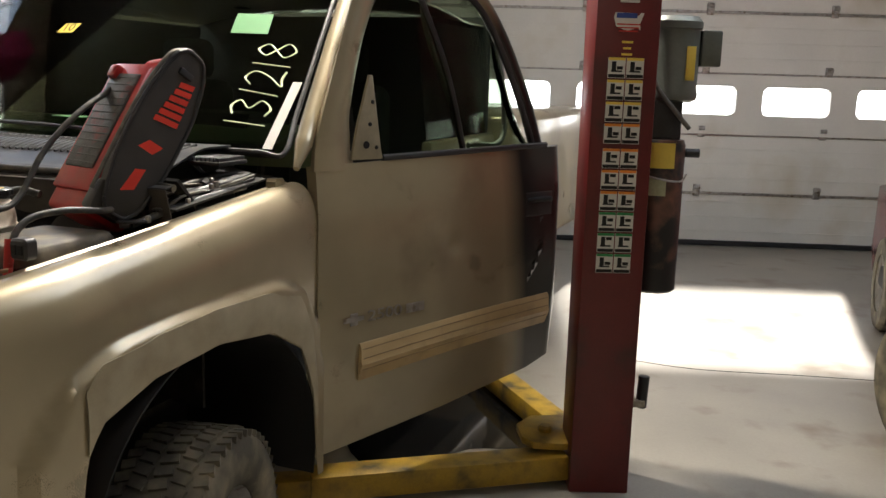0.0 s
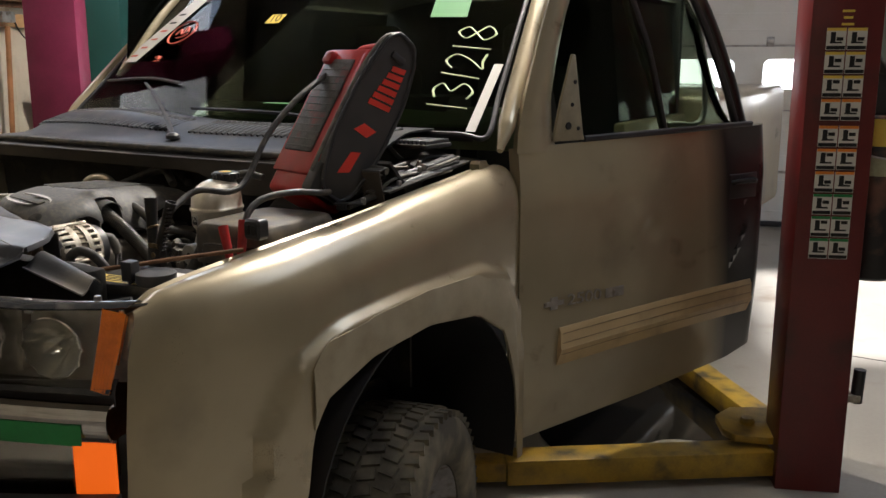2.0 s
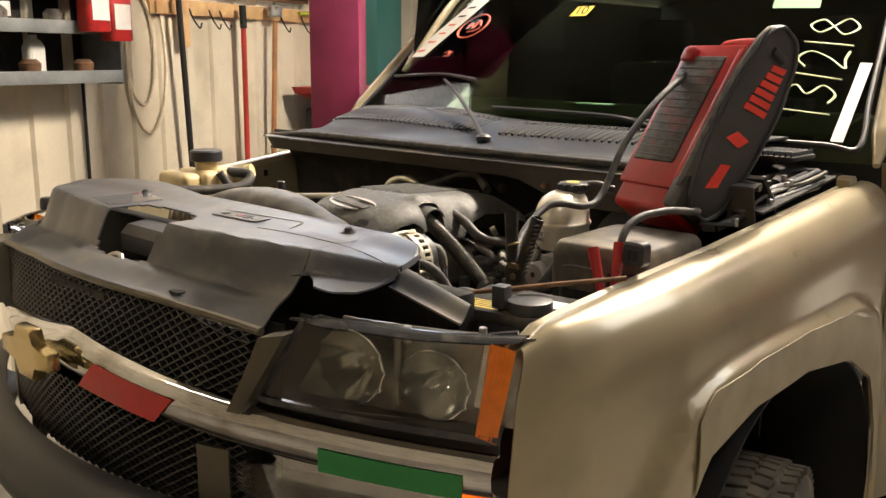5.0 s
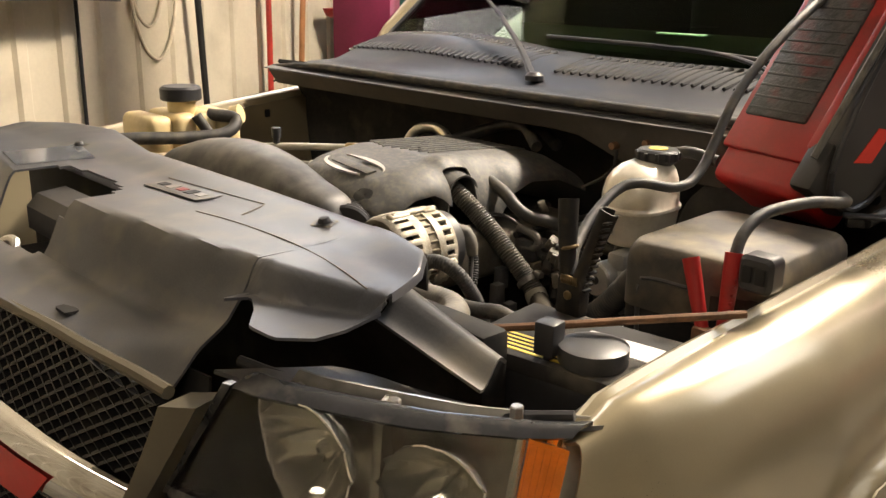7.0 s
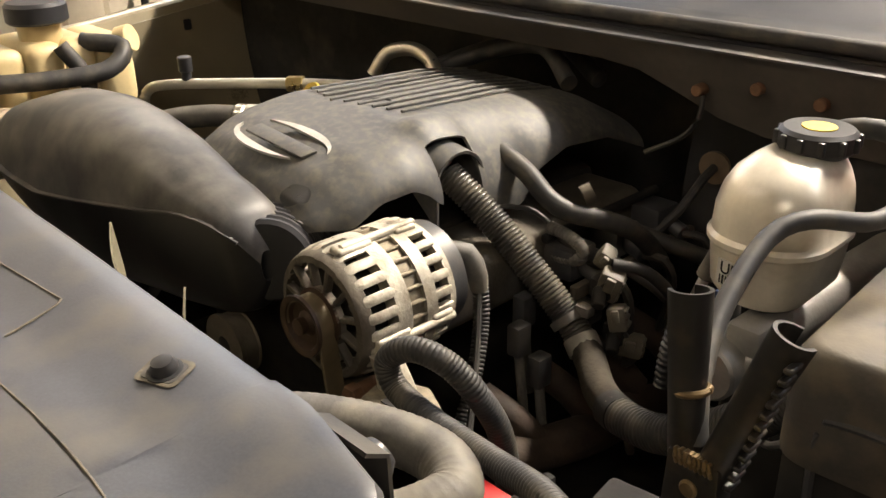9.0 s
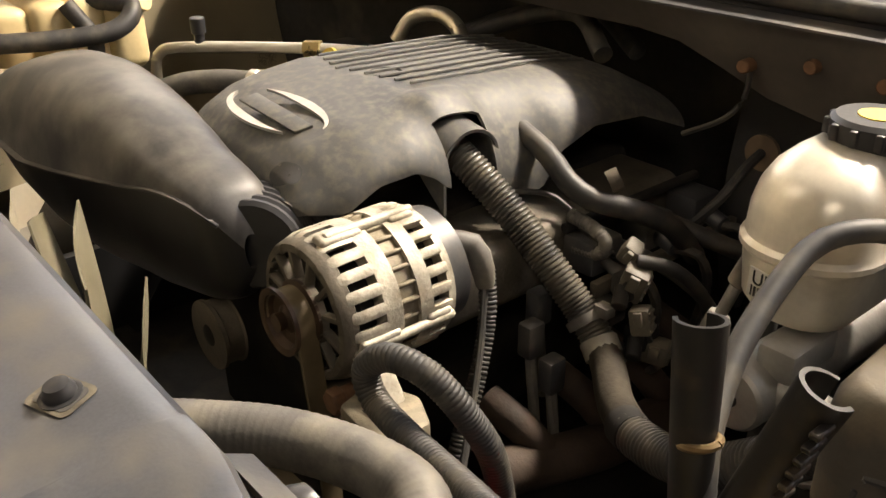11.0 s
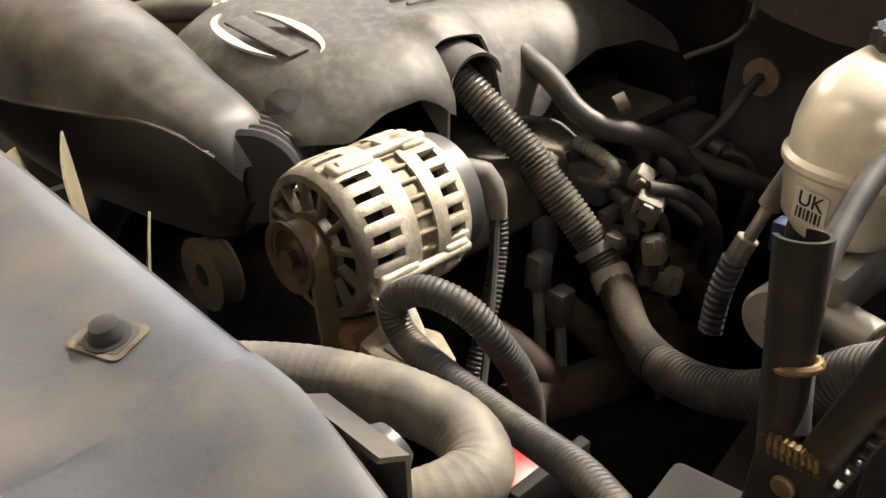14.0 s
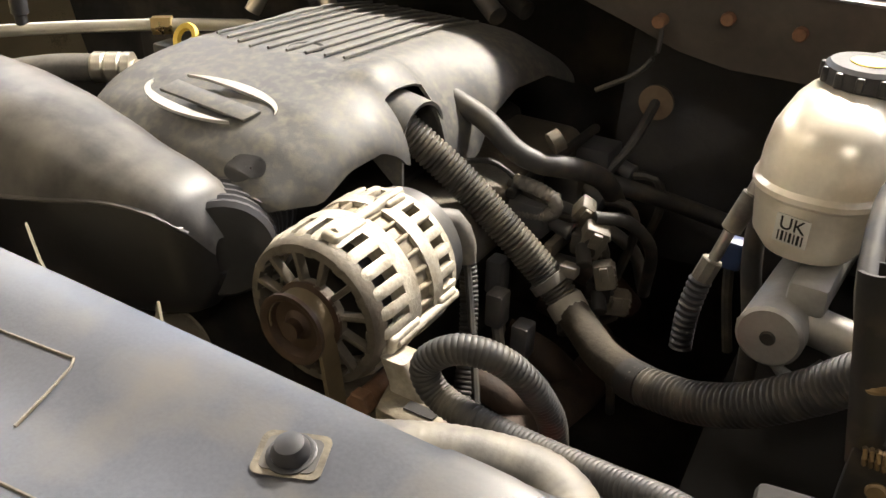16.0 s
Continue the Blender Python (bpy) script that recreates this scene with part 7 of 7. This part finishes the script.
for k, (p, q, w, h, mt) in enumerate((((0.60, 1.30, 1.262), (0.66, 1.42, 1.272), 0.030, 0.016, DUSTY), ((0.55, 1.24, 1.268), (0.62, 1.27, 1.262), 0.026, 0.020, BLACKP), ((0.64, 1.18, 1.238), (0.68, 1.28, 1.246), 0.022, 0.018, DUSTY), ((0.56, 1.36, 1.282), (0.64, 1.45, 1.285), 0.024, 0.016, GRIMY), ((0.60, 1.08, 1.215), (0.67, 1.12, 1.216), 0.026, 0.020, BLACKP))):
    brk_ = thing("mounting_bracket", p, "small dusty bracket bolted between cowl and fender", "bracket", "brackets beside the cowl")
    bm_ = axis(p, q)
    L_ = (Vector(q) - Vector(p)).length
    part("strap", box((0, 0, L_ / 2), (w, h * 0.35, L_), 0.003, bm_), mt, brk_)
    part("boss", box((0, -h * 0.4, L_ * 0.25), (w * 0.7, h, L_ * 0.35), 0.003, bm_), mt, brk_)
    part("bolt", rod(Vector(q) + Vector((0, 0, -0.004)), Vector(q) + Vector((0, 0, 0.016)), 0.008, seg=6), STEEL, brk_)
for k in range(4):
    x = 0.575 + 0.022 * k
    solo("wire_harness", tube([(x, 1.16 + 0.02 * k, 1.228), (x + 0.03, 1.27, 1.262 + 0.006 * (k % 2)), (x + 0.015, 1.38 + 0.02 * k, 1.270), (x + 0.045, 1.48, 1.285), (x + 0.05, 1.60, 1.300)], 0.005 + 0.0015 * (k % 3), 8), (RUBBER, DUSTY, BLACKP, GREYHOSE)[k], "dusty wiring along the fender top", "cable", "harness along the fender")

# ---- jump starter leaning on the cowl ----
JR = Matrix.Rotation(radians(-17), 3, "Z")
JX, JU, JB = JR @ Vector((1, 0, 0)), JR @ Vector((0, 0.535, 0.845)), JR @ Vector((0, 0.845, -0.535))
jm = Matrix(((JX.x, JB.x, JU.x, 0.462), (JX.y, JB.y, JU.y, 1.062), (JX.z, JB.z, JU.z, 1.262), (0, 0, 0, 1)))    # x across, y to its back, z along its length
jump = thing("jump_starter", (0.46, 1.1, 1.24), "red and dark grey portable jump starter leaning on the cowl", "jump starter")
part("body", box((-0.018, 0.072, 0.205), (0.205, 0.135, 0.46), 0.018, jm, 3), RED, jump)
part("front_frame", box((-0.022, 0.001, 0.235), (0.196, 0.012, 0.40), 0.006, jm), RED, jump, "scuffed red front frame")
part("front_panel", box((-0.035, -0.004, 0.25), (0.14, 0.012, 0.30), 0.006, jm), mat("scuffed_mesh_print", (0.040, 0.037, 0.036), 0.5, 0, 0.6, 40, 0.5, 160, (0.13, 0.02, 0.018), 0.25, 16), jump, "dark scuffed mesh-printed front panel")
for k in range(13):
    part("mesh_ridge", box((-0.035, -0.0105, 0.115 + 0.0225 * k), (0.132, 0.002, 0.004), 0.0006, jm, 1), CASE, jump)
part("red_edge", box((0.072, -0.002, 0.24), (0.02, 0.016, 0.36), 0.005, jm), RED, jump)
part("foot", box((0.088, 0.045, 0.035), (0.05, 0.11, 0.09), 0.012, jm), CASE, jump)
part("handle", tube([jm @ Vector(p) for p in ((-0.07, 0.06, 0.43), (-0.06, 0.06, 0.47), (0.06, 0.06, 0.475), (0.08, 0.06, 0.43))], 0.014, 10), RED, jump)
part("terminal_knob", box((-0.085, 0.0, 0.40), (0.04, 0.05, 0.04), 0.008, jm), RED, jump)
SIDE = jm @ Matrix.Translation((0.086, 0.055, 0.242)) @ Matrix(((0, 0, 1, 0), (1, 0, 0, 0), (0, 1, 0, 0), (0, 0, 0, 1)))     # x to the back, y along, z out
oval = [(-0.0606, -0.212), (-0.0276, -0.2512), (0.0516, -0.2512), (0.0912, -0.212), (0.1242, -0.0776), (0.1282, 0.1016), (0.0978, 0.2248), (0.0582, 0.2808), (-0.021, 0.2864), (-0.0606, 0.2528), (-0.0936, 0.1016), (-0.0936, -0.0776)]


def smooth_outline(o, scale=1.0):
    o = [(0.80 * x, 0.97 * y) for x, y in o]
    n = len(o)
    out = []
    for k in range(n):
        (ax, ay), (bx, by) = o[k], o[(k + 1) % n]
        for t in (0.18, 0.5, 0.82):
            out.append(((ax + (bx - ax) * t) * scale, (ay + (by - ay) * t) * scale))
    return out


cover_j = part("side_cover", prism(smooth_outline(oval), 0.03, SIDE, 0.004), CASE, jump, "dark grey oval side cover")
part("cover_rim", tube([SIDE @ Vector((x, y, 0.031)) for x, y in smooth_outline(oval, 0.97)] + [SIDE @ Vector((*smooth_outline(oval, 0.97)[0], 0.031))], 0.006, 8), BLACKP, jump)
for k in range(6):
    part("red_slot", prism([(-0.028 + 0.004 * k, 0), (0.034 - 0.001 * k, 0.012), (0.034 - 0.001 * k, 0.026), (-0.028 + 0.004 * k, 0.014)], 0.003, SIDE @ Matrix.Translation((0.018, 0.045 + 0.0235 * k, 0.0295)) @ Matrix.Diagonal((1.25, 1.15, 1, 1))), mat("bright_red_vent", (0.75, 0.05, 0.03), 0.4, 0, 0.1) if k == 0 else bpy.data.materials["bright_red_vent"], cover_j, smooth=False)
BRV = bpy.data.materials["bright_red_vent"]
part("emblem", prism([(-0.03, -0.012), (0.012, -0.012), (0.03, 0.012), (-0.01, 0.012)], 0.002, SIDE @ Matrix.Translation((0.015, -0.025, 0.0295)) @ Matrix.Diagonal((1.2, 1.3, 1, 1))), BRV, cover_j, smooth=False)
part("emblem", prism([(-0.02, -0.035), (0.01, -0.02), (0.015, 0.03), (-0.01, 0.02)], 0.002, SIDE @ Matrix.Translation((0.015, -0.125, 0.0295)) @ Matrix.Diagonal((1.2, 1.3, 1, 1))), BRV, cover_j, smooth=False)
part("cover_latch", box((0.01, 0.205, 0.033), (0.05, 0.02, 0.012), 0.004, SIDE), BLACKP, cover_j)
part("edge_cable", tube([SIDE @ Vector(p) for p in ((-0.075, -0.20, 0.012), (-0.082, -0.06, 0.020), (-0.080, 0.10, 0.022), (-0.055, 0.23, 0.022), (-0.01, 0.272, 0.016))], 0.006, 8), GREYHOSE, jump, "grey cable clipped along the edge")
part("red_tab", box((0.075, 0.205, 0.02), (0.02, 0.03, 0.02), 0.005, SIDE), RED, jump)

neg = thing("jumper_cable", (0.36, 0.8, 1.25), "black jumper cable running down to the clamp", "cable", "jumper cables")
part("lead", tube([jm @ Vector((-0.09, 0.03, 0.40)), (0.44, 1.14, 1.50), (0.425, 1.02, 1.40), (0.43, 0.92, 1.285), (0.425, 0.86, 1.262), (0.395, 0.80, 1.272), (0.378, 0.765, 1.262), (0.382, 0.70, 1.23), (0.395, 0.655, 1.205), (0.408, 0.628, 1.19), (0.418, 0.615, 1.165)], 0.0082, 12), RUBBER, neg)
pos = thing("jumper_cable", (0.60, 0.85, 1.25), "black jumper cable running to the red clamp", "cable", "jumper cables")
part("lead", tube([(0.60, 1.06, 1.25), (0.645, 0.97, 1.262), (0.635, 0.87, 1.275), (0.612, 0.79, 1.268), (0.606, 0.745, 1.245), (0.610, 0.72, 1.215)], 0.0085, 12), RUBBER, pos)


def jaw(name, p, q, r, material, parent):
    """A channel-shaped clamp handle from its open end p down to q."""
    p, q = Vector(p), Vector(q)
    m = axis(p, q)
    h = (q - p).length
    bm = sheet(lambda v, a: Vector((r * (1 - 0.25 * v) * math.cos(a), r * (1 - 0.25 * v) * math.sin(a), h * v)), lin(0, 1, 8), lin(radians(-60), radians(200), 14), 0.003)
    bm.transform(m)
    return part(name, bm, material, parent)


BLKM = mat("black_lacquered_steel", (0.012, 0.011, 0.010), 0.45, 0, 0.2, 30, 0.1, 200, (0.04, 0.03, 0.02), 0.4, 40, spec=0.3)
DULLB = mat("dull_brass", (0.17, 0.12, 0.06), 0.45, 0.6, 0.3, 60)
clampb = thing("battery_clamp", (0.425, 0.615, 1.13), "black spring clamp of the jump starter", "battery clamp", "battery clamps")
jaw("handle", (0.392, 0.630, 1.272), (0.412, 0.612, 1.15), 0.0155, BLKM, clampb)
jaw("handle", (0.468, 0.628, 1.268), (0.432, 0.610, 1.15), 0.0155, BLKM, clampb)
part("jaw", prism([(-0.02, 0.03), (0.02, 0.03), (0.022, -0.02), (0.008, -0.06), (-0.008, -0.06), (-0.022, -0.02)], 0.022, Matrix.Translation((0.424, 0.622, 1.135)) @ Matrix.Rotation(radians(90), 4, "X"), 0.003), BLKM, clampb)
part("spring", tube([(0.41 + 0.03 * k / 24, 0.602 + 0.006 * math.cos(2.1 * k), 1.163 + 0.006 * math.sin(2.1 * k)) for k in range(25)], 0.0018, 6, 0.004), DULLB, clampb)
part("rivet", rod((0.424, 0.602, 1.14), (0.424, 0.597, 1.14), 0.007, seg=14), DULLB, clampb)
part("crimp_ring", tube([(0.408 + 0.012 * math.cos(a), 0.618 + 0.010 * math.sin(a), 1.205 + 0.004 * math.cos(a)) for a in lin(0, 6.283, 14)], 0.0028, 8, 0.006), DULLB, clampb)
for k in range(12):
    part("grip_ridge", box((0.476 - 0.0025 * k, 0.612, 1.255 - 0.0095 * k), (0.006, 0.016, 0.004), 0.001, None, 1), BLKM, clampb)
clampr = thing("battery_clamp", (0.58, 0.70, 1.12), "red spring clamp of the jump starter", "battery clamp", "battery clamps")
jaw("handle", (0.553, 0.705, 1.206), (0.590, 0.690, 1.115), 0.0125, RED, clampr)
jaw("handle", (0.612, 0.715, 1.225), (0.622, 0.688, 1.120), 0.0125, RED, clampr)
part("jaw", box((0.606, 0.685, 1.105), (0.05, 0.02, 0.03), 0.004), RUST, clampr)
for k in range(6):
    part("grip_ridge", box((0.622 + 0.001 * k, 0.708 - 0.003 * k, 1.205 - 0.011 * k), (0.006, 0.012, 0.005), 0.001, None, 1), RED, clampr)
wire_plug = thing("cable_connector", (0.64, 0.71, 1.2), "black flat plug beside the red clamp", "connector")
part("shell", loft([[Vector((0.655, 0.712, 1.208)) + Vector((0.72 * x * s, 0.02 * t, z * s)) for x, z in round_rect(0, 0, 0.034, 0.025, 0.012)] for s, t in ((0.8, -1), (1, -0.7), (1, 0.7), (0.8, 1))]), BLACKP, wire_plug)
for sx in (-0.013, 0.013):
    part("socket", box((0.655 + 0.72 * sx, 0.6905, 1.208), (0.013, 0.004, 0.022), 0.001), INK, wire_plug)

# ---- along the ribbed wall ----
WLM = ROOM @ Matrix.Translation((WL, 0, 0)) @ Matrix.Rotation(radians(90), 4, "Z")      # x along the wall, y into it, z up
rack = thing("tool_rack", WLM @ Vector((3.6, -0.05, 1.87)), "pine board with wire hooks on the ribbed wall", "tool rack")
part("board", box((3.62, -0.045, 1.865), (1.85, 0.03, 0.085), 0.004, WLM), WOOD, rack)
part("upright", box((2.95, -0.075, 1.95), (0.07, 0.03, 0.62), 0.004, WLM), WOOD, rack)
part("upright", box((2.76, -0.065, 2.02), (0.06, 0.02, 0.4), 0.004, WLM @ Matrix.Translation((0, 0, 0))), WOOD, rack)
for x in (3.02, 3.2, 3.3, 3.95, 4.2):
    part("hook", tube([WLM @ Vector(p) for p in ((x, -0.06, 1.86), (x, -0.09, 1.80), (x + 0.03, -0.11, 1.75), (x + 0.06, -0.10, 1.78))], 0.005, 6), INK, rack)


def long_tool(x0, z0, x1, z1, material, head, label):
    t = thing("hand_tool", WLM @ Vector((x1, -0.12, z1)), label, "hand tool", "tools hanging on the wall")
    part("shaft", rod(WLM @ Vector((x0, -0.12, z0)), WLM @ Vector((x1, -0.10, z1)), 0.017, seg=12), material, t)
    part("head", head, material if material is INK else STEEL, t)


long_tool(2.86, 1.93, 2.95, 0.55, INK, box((2.955, -0.10, 0.45), (0.16, 0.03, 0.22), 0.01, WLM), "long black-handled tool hanging from the board")
long_tool(3.455, 1.82, 3.47, 0.6, mat("red_handle", (0.4, 0.03, 0.02), 0.5), box((3.47, -0.10, 0.5), (0.14, 0.03, 0.22), 0.01, WLM), "red-handled tool with a black grip")
part("grip", rod(WLM @ Vector((3.452, -0.12, 1.90)), WLM @ Vector((3.456, -0.12, 1.76)), 0.022, seg=12), INK, bpy.data.objects["hand_tool.001"])
long_tool(3.80, 1.82, 3.74, 0.6, mat("brown_handle", (0.36, 0.16, 0.06), 0.5), box((3.80, -0.12, 1.88), (0.13, 0.04, 0.07), 0.01, WLM), "wooden-handled hoe hanging head up")
iron = thing("steel_bar", WLM @ Vector((3.7, -0.1, 1.98)), "dark angle iron lying over the hooks", "steel bar")
part("angle", add(box((3.72, -0.10, 1.99), (1.1, 0.05, 0.015), 0.002, WLM @ Matrix.Rotation(0.0, 4, "X")), box((3.72, -0.075, 1.97), (1.1, 0.012, 0.05), 0.002, WLM)), RUST, iron)
for k, (c, r0) in enumerate((((2.62, 1.62), 0.20), ((2.66, 1.58), 0.28))):
    solo("rope_loop", tube([WLM @ Vector((c[0] + r0 * 0.55 * math.sin(a), -0.04 - 0.004 * k, c[1] + r0 * 1.5 * math.cos(a))) for a in lin(0.0, 6.0, 18)], 0.009, 8, 0.03), mat("pale_rope", (0.55, 0.48, 0.36), 0.8) if k == 0 else bpy.data.materials["pale_rope"], "pale hose loop hanging on the wall", "hose", "hoses on the wall")
solo("wall_cable", tube([WLM @ Vector((2.19, -0.04, z)) for z in (2.6, 1.8, 1.2, 0.4)], 0.009, 8, 0.1), INK, "black cable running down the wall", "cable")
solo("extension_cord", tube([WLM @ Vector(p) for p in ((4.15, -0.08, 1.88), (4.36, -0.1, 1.86), (4.47, -0.1, 1.6), (4.5, -0.1, 1.2), (4.48, -0.1, 0.7))], 0.013, 8, 0.05), mat("yellow_green_cord", (0.45, 0.5, 0.05), 0.5), "yellow-green cord hanging from the board", "cord")
shelf = thing("wall_shelf", WLM @ Vector((1.7, -0.15, 1.5)), "grey metal wall shelf crowded with bottles and parts", "shelf")
for z in (1.49, 1.72, 1.97):
    part("board", box((1.62, -0.15, z), (1.2, 0.28, 0.025), 0.004, WLM), mat("grey_shelf_paint", (0.16, 0.17, 0.17), 0.5) if z < 1.5 else bpy.data.materials["grey_shelf_paint"], shelf)
    part("front_lip", box((1.62, -0.29, z + 0.0), (1.2, 0.012, 0.06), 0.003, WLM), bpy.data.materials["grey_shelf_paint"], shelf)
part("side", box((2.215, -0.15, 1.74), (0.015, 0.28, 0.58), 0.003, WLM), bpy.data.materials["grey_shelf_paint"], shelf)
part("back", box((1.62, -0.02, 1.74), (1.2, 0.01, 0.56), 0.002, WLM), DARK, shelf)


def bottle(x, y, z, h, r, material, label):
    t = thing("oil_bottle", WLM @ Vector((x, y, z)), label, "bottle", "bottles on the shelf")
    m = WLM @ Matrix.Translation((x, y, z))
    part("body", loft([[m @ Vector((px, py, zz)) for px, py in round_rect(0, 0, r * s, r * 0.6 * s, r * 0.35 * s)] for zz, s in ((0, 0.9), (0.01, 1), (h * 0.7, 1), (h * 0.85, 0.7), (h * 0.9, 0.4), (h, 0.38))]), material, t)
    part("cap", rod(m @ Vector((0, 0, h)), m @ Vector((0, 0, h + 0.03)), r * 0.42, seg=14), INK, t)
    part("label_patch", box((0, -r * 0.61, h * 0.38), (r * 1.4, 0.003, h * 0.4), 0, m), WHITE, t, smooth=False)


for k in range(2):
    bottle(2.0 + 0.14 * k, -0.34, 1.70 - 0.04 * k, 0.30, 0.075, RED, "red plastic oil bottle at the shelf's end")
for k in range(5):
    bottle(1.12 + 0.17 * k, -0.15, 1.503 + (0.23 if k % 2 else 0), 0.16 + 0.02 * (k % 3), 0.05, (DARK, WHITE, DUSTY)[k % 3], "small bottle among parts on the shelf")
for k in range(6):
    solo("spare_part", lathe([(0.02, 0), (0.045, 0.01), (0.05, 0.05), (0.03, 0.07), (0, 0.07)], WLM @ Matrix.Translation((1.25 + 0.16 * k, -0.2, 1.733 if k % 2 == 0 else 1.503)), 14), RUST if k % 2 else STEEL, "small metal spare part lying on the shelf", "spare part", "parts on the shelf")
fun = thing("tool_chest", WLM @ Vector((4.3, -0.35, 0)), "red steel tool chest standing by the wall", "tool chest")
part("top_tray", loft([[WLM @ Vector((4.3 + x * s, -0.35 + y * s, z)) for x, y in round_rect(0, 0, 0.34, 0.24, 0.04)] for z, s in ((1.30, 0.7), (1.34, 0.95), (1.38, 1.0), (1.385, 1.0))]), RED, fun)
part("cabinet", box((4.3, -0.35, 0.62), (0.5, 0.36, 1.24), 0.02, WLM), DARK, fun)
solo("teal_cabinet", box((4.75, -0.25, 1.2), (0.40, 0.45, 2.4), 0.02, WLM), mat("teal_paint", (0.015, 0.10, 0.085), 0.5, 0, 0.1, 4), "tall dark teal cabinet behind the lift post", "cabinet")

# ---- vehicle at the far side of the bay ----
CARM = Matrix.Translation((3.86, 4.6, 0)) @ Matrix.Rotation(radians(3), 4, "Z")
car = thing("parked_car", (3.62, 4.6, 0), "dark red car parked beside the lift bay", "car")
DARKRED = mat("dark_red_paint", (0.16, 0.015, 0.015), 0.25, 0.2, 0.08, 4, 0.02, 200, coat=0.6)
prof_c = [(-2.15, 0.45), (-2.1, 0.70), (-1.2, 0.88), (-0.55, 1.35), (0.6, 1.42), (1.5, 1.0), (2.1, 0.92), (2.15, 0.45)]
part("body", loft([[CARM @ Vector((x, y, 0.32 + (z - 0.32) * (0.75 if abs(x) > 0.8 and z > 1.2 else 1))) for y, z in [(-2.0, 0.30)] + prof_c + [(2.0, 0.30)]] for x in (-0.86, -0.84, -0.4, 0.4, 0.84, 0.86)]), DARKRED, car)
part("lower_trim", box((-0.86, 0, 0.36), (0.04, 3.4, 0.16), 0.02, CARM), BLACKP, car)
part("side_mirror", loft([[CARM @ Vector((-0.86 - 0.20 * t, -0.55 + 0.02 * t + y * w, 0.80 - 0.03 * t + z * w)) for y, z in round_rect(0, 0, 0.06, 0.075, 0.03)] for t, w in ((0, 0.45), (0.25, 0.6), (0.4, 1), (0.85, 0.95), (1, 0.6))]), BLACKP, car)
part("bumper", tube([CARM @ Vector(p) for p in ((-0.86, -1.75, 0.5), (-0.80, -2.05, 0.5), (-0.4, -2.2, 0.5), (0.4, -2.2, 0.5), (0.8, -2.05, 0.5))], 0.14, 12), BLACKP, car)
for y in (-1.35, 1.35):
    for x in (-0.80, 0.80):
        w = part("wheel", lathe([(0.2, -0.10), (0.30, -0.10), (0.325, -0.07), (0.325, 0.07), (0.30, 0.10), (0.2, 0.10), (0.2, -0.10)], CARM @ Matrix.Translation((x, y, 0.325)) @ Matrix.Rotation(radians(90), 4, "Y"), 36), TYRE, car)
        part("rim", lathe([(0.0, -0.05), (0.12, -0.07), (0.2, -0.09), (0.2, 0.09), (0.12, 0.07), (0, 0.05)], CARM @ Matrix.Translation((x, y, 0.325)) @ Matrix.Rotation(radians(90), 4, "Y"), 30), STEEL, w)
# loose wheel and a bumper cover leaning on the car
lw = thing("loose_wheel", (3.02, 3.30, 0), "dusty loose truck tyre standing on the floor", "wheel")
LWM = Matrix.Translation((3.02, 3.30, 0.40)) @ Matrix.Rotation(radians(38), 4, "Z") @ Matrix.Rotation(radians(90), 4, "Y")
part("tyre", lathe([(0.22, -0.10), (0.25, -0.13), (0.33, -0.135), (0.375, -0.12), (0.40, -0.08), (0.40, 0.08), (0.375, 0.12), (0.33, 0.135), (0.25, 0.13), (0.22, 0.10), (0.22, -0.10)], LWM, 56), TYRE, lw)
part("rim", lathe([(0.0, -0.02), (0.07, -0.03), (0.12, 0.0), (0.19, -0.06), (0.225, -0.10), (0.225, 0.10), (0.19, 0.08), (0.0, 0.06)], LWM, 40), STEEL, lw)
solo("bumper_cover", tube([(3.02, 3.72, 0.02), (2.93, 3.74, 0.25), (2.90, 3.76, 0.50), (2.94, 3.80, 0.70)], [0.05, 0.075, 0.07, 0.045], 14, 0.03, flat=0.55), mat("pale_grey_plastic", (0.42, 0.42, 0.41), 0.5, 0, 0.15, 8), "pale grey plastic bumper end standing on the floor", "bumper")
# oil puddle, dropped scraps
pud = bmesh.new()
ring = [pud.verts.new((0.80 + 0.50 * math.cos(a) * (1 + 0.3 * math.sin(3 * a + 1)), 3.05 + 0.55 * math.sin(a) * (1 + 0.25 * math.cos(4 * a)), 0.003)) for a in lin(0, 6.1, 40)]
pud.faces.new(ring)
solo("oil_puddle", pud, mat("black_oil", (0.006, 0.006, 0.006), 0.06, 0, 0.2, 6, 0.05), "glossy black oil puddle under the truck", "puddle", smooth=False)
crk = tube([(1.2, 4.45, 0.0), (1.8, 4.40, 0.0), (2.4, 4.55, 0.0), (3.2, 4.75, 0.0), (4.5, 5.1, 0)], 0.006, 6, 0.06, flat=0.4)
solo("floor_crack", crk, DARK, "thin dark crack across the concrete", "crack", kind="structure")
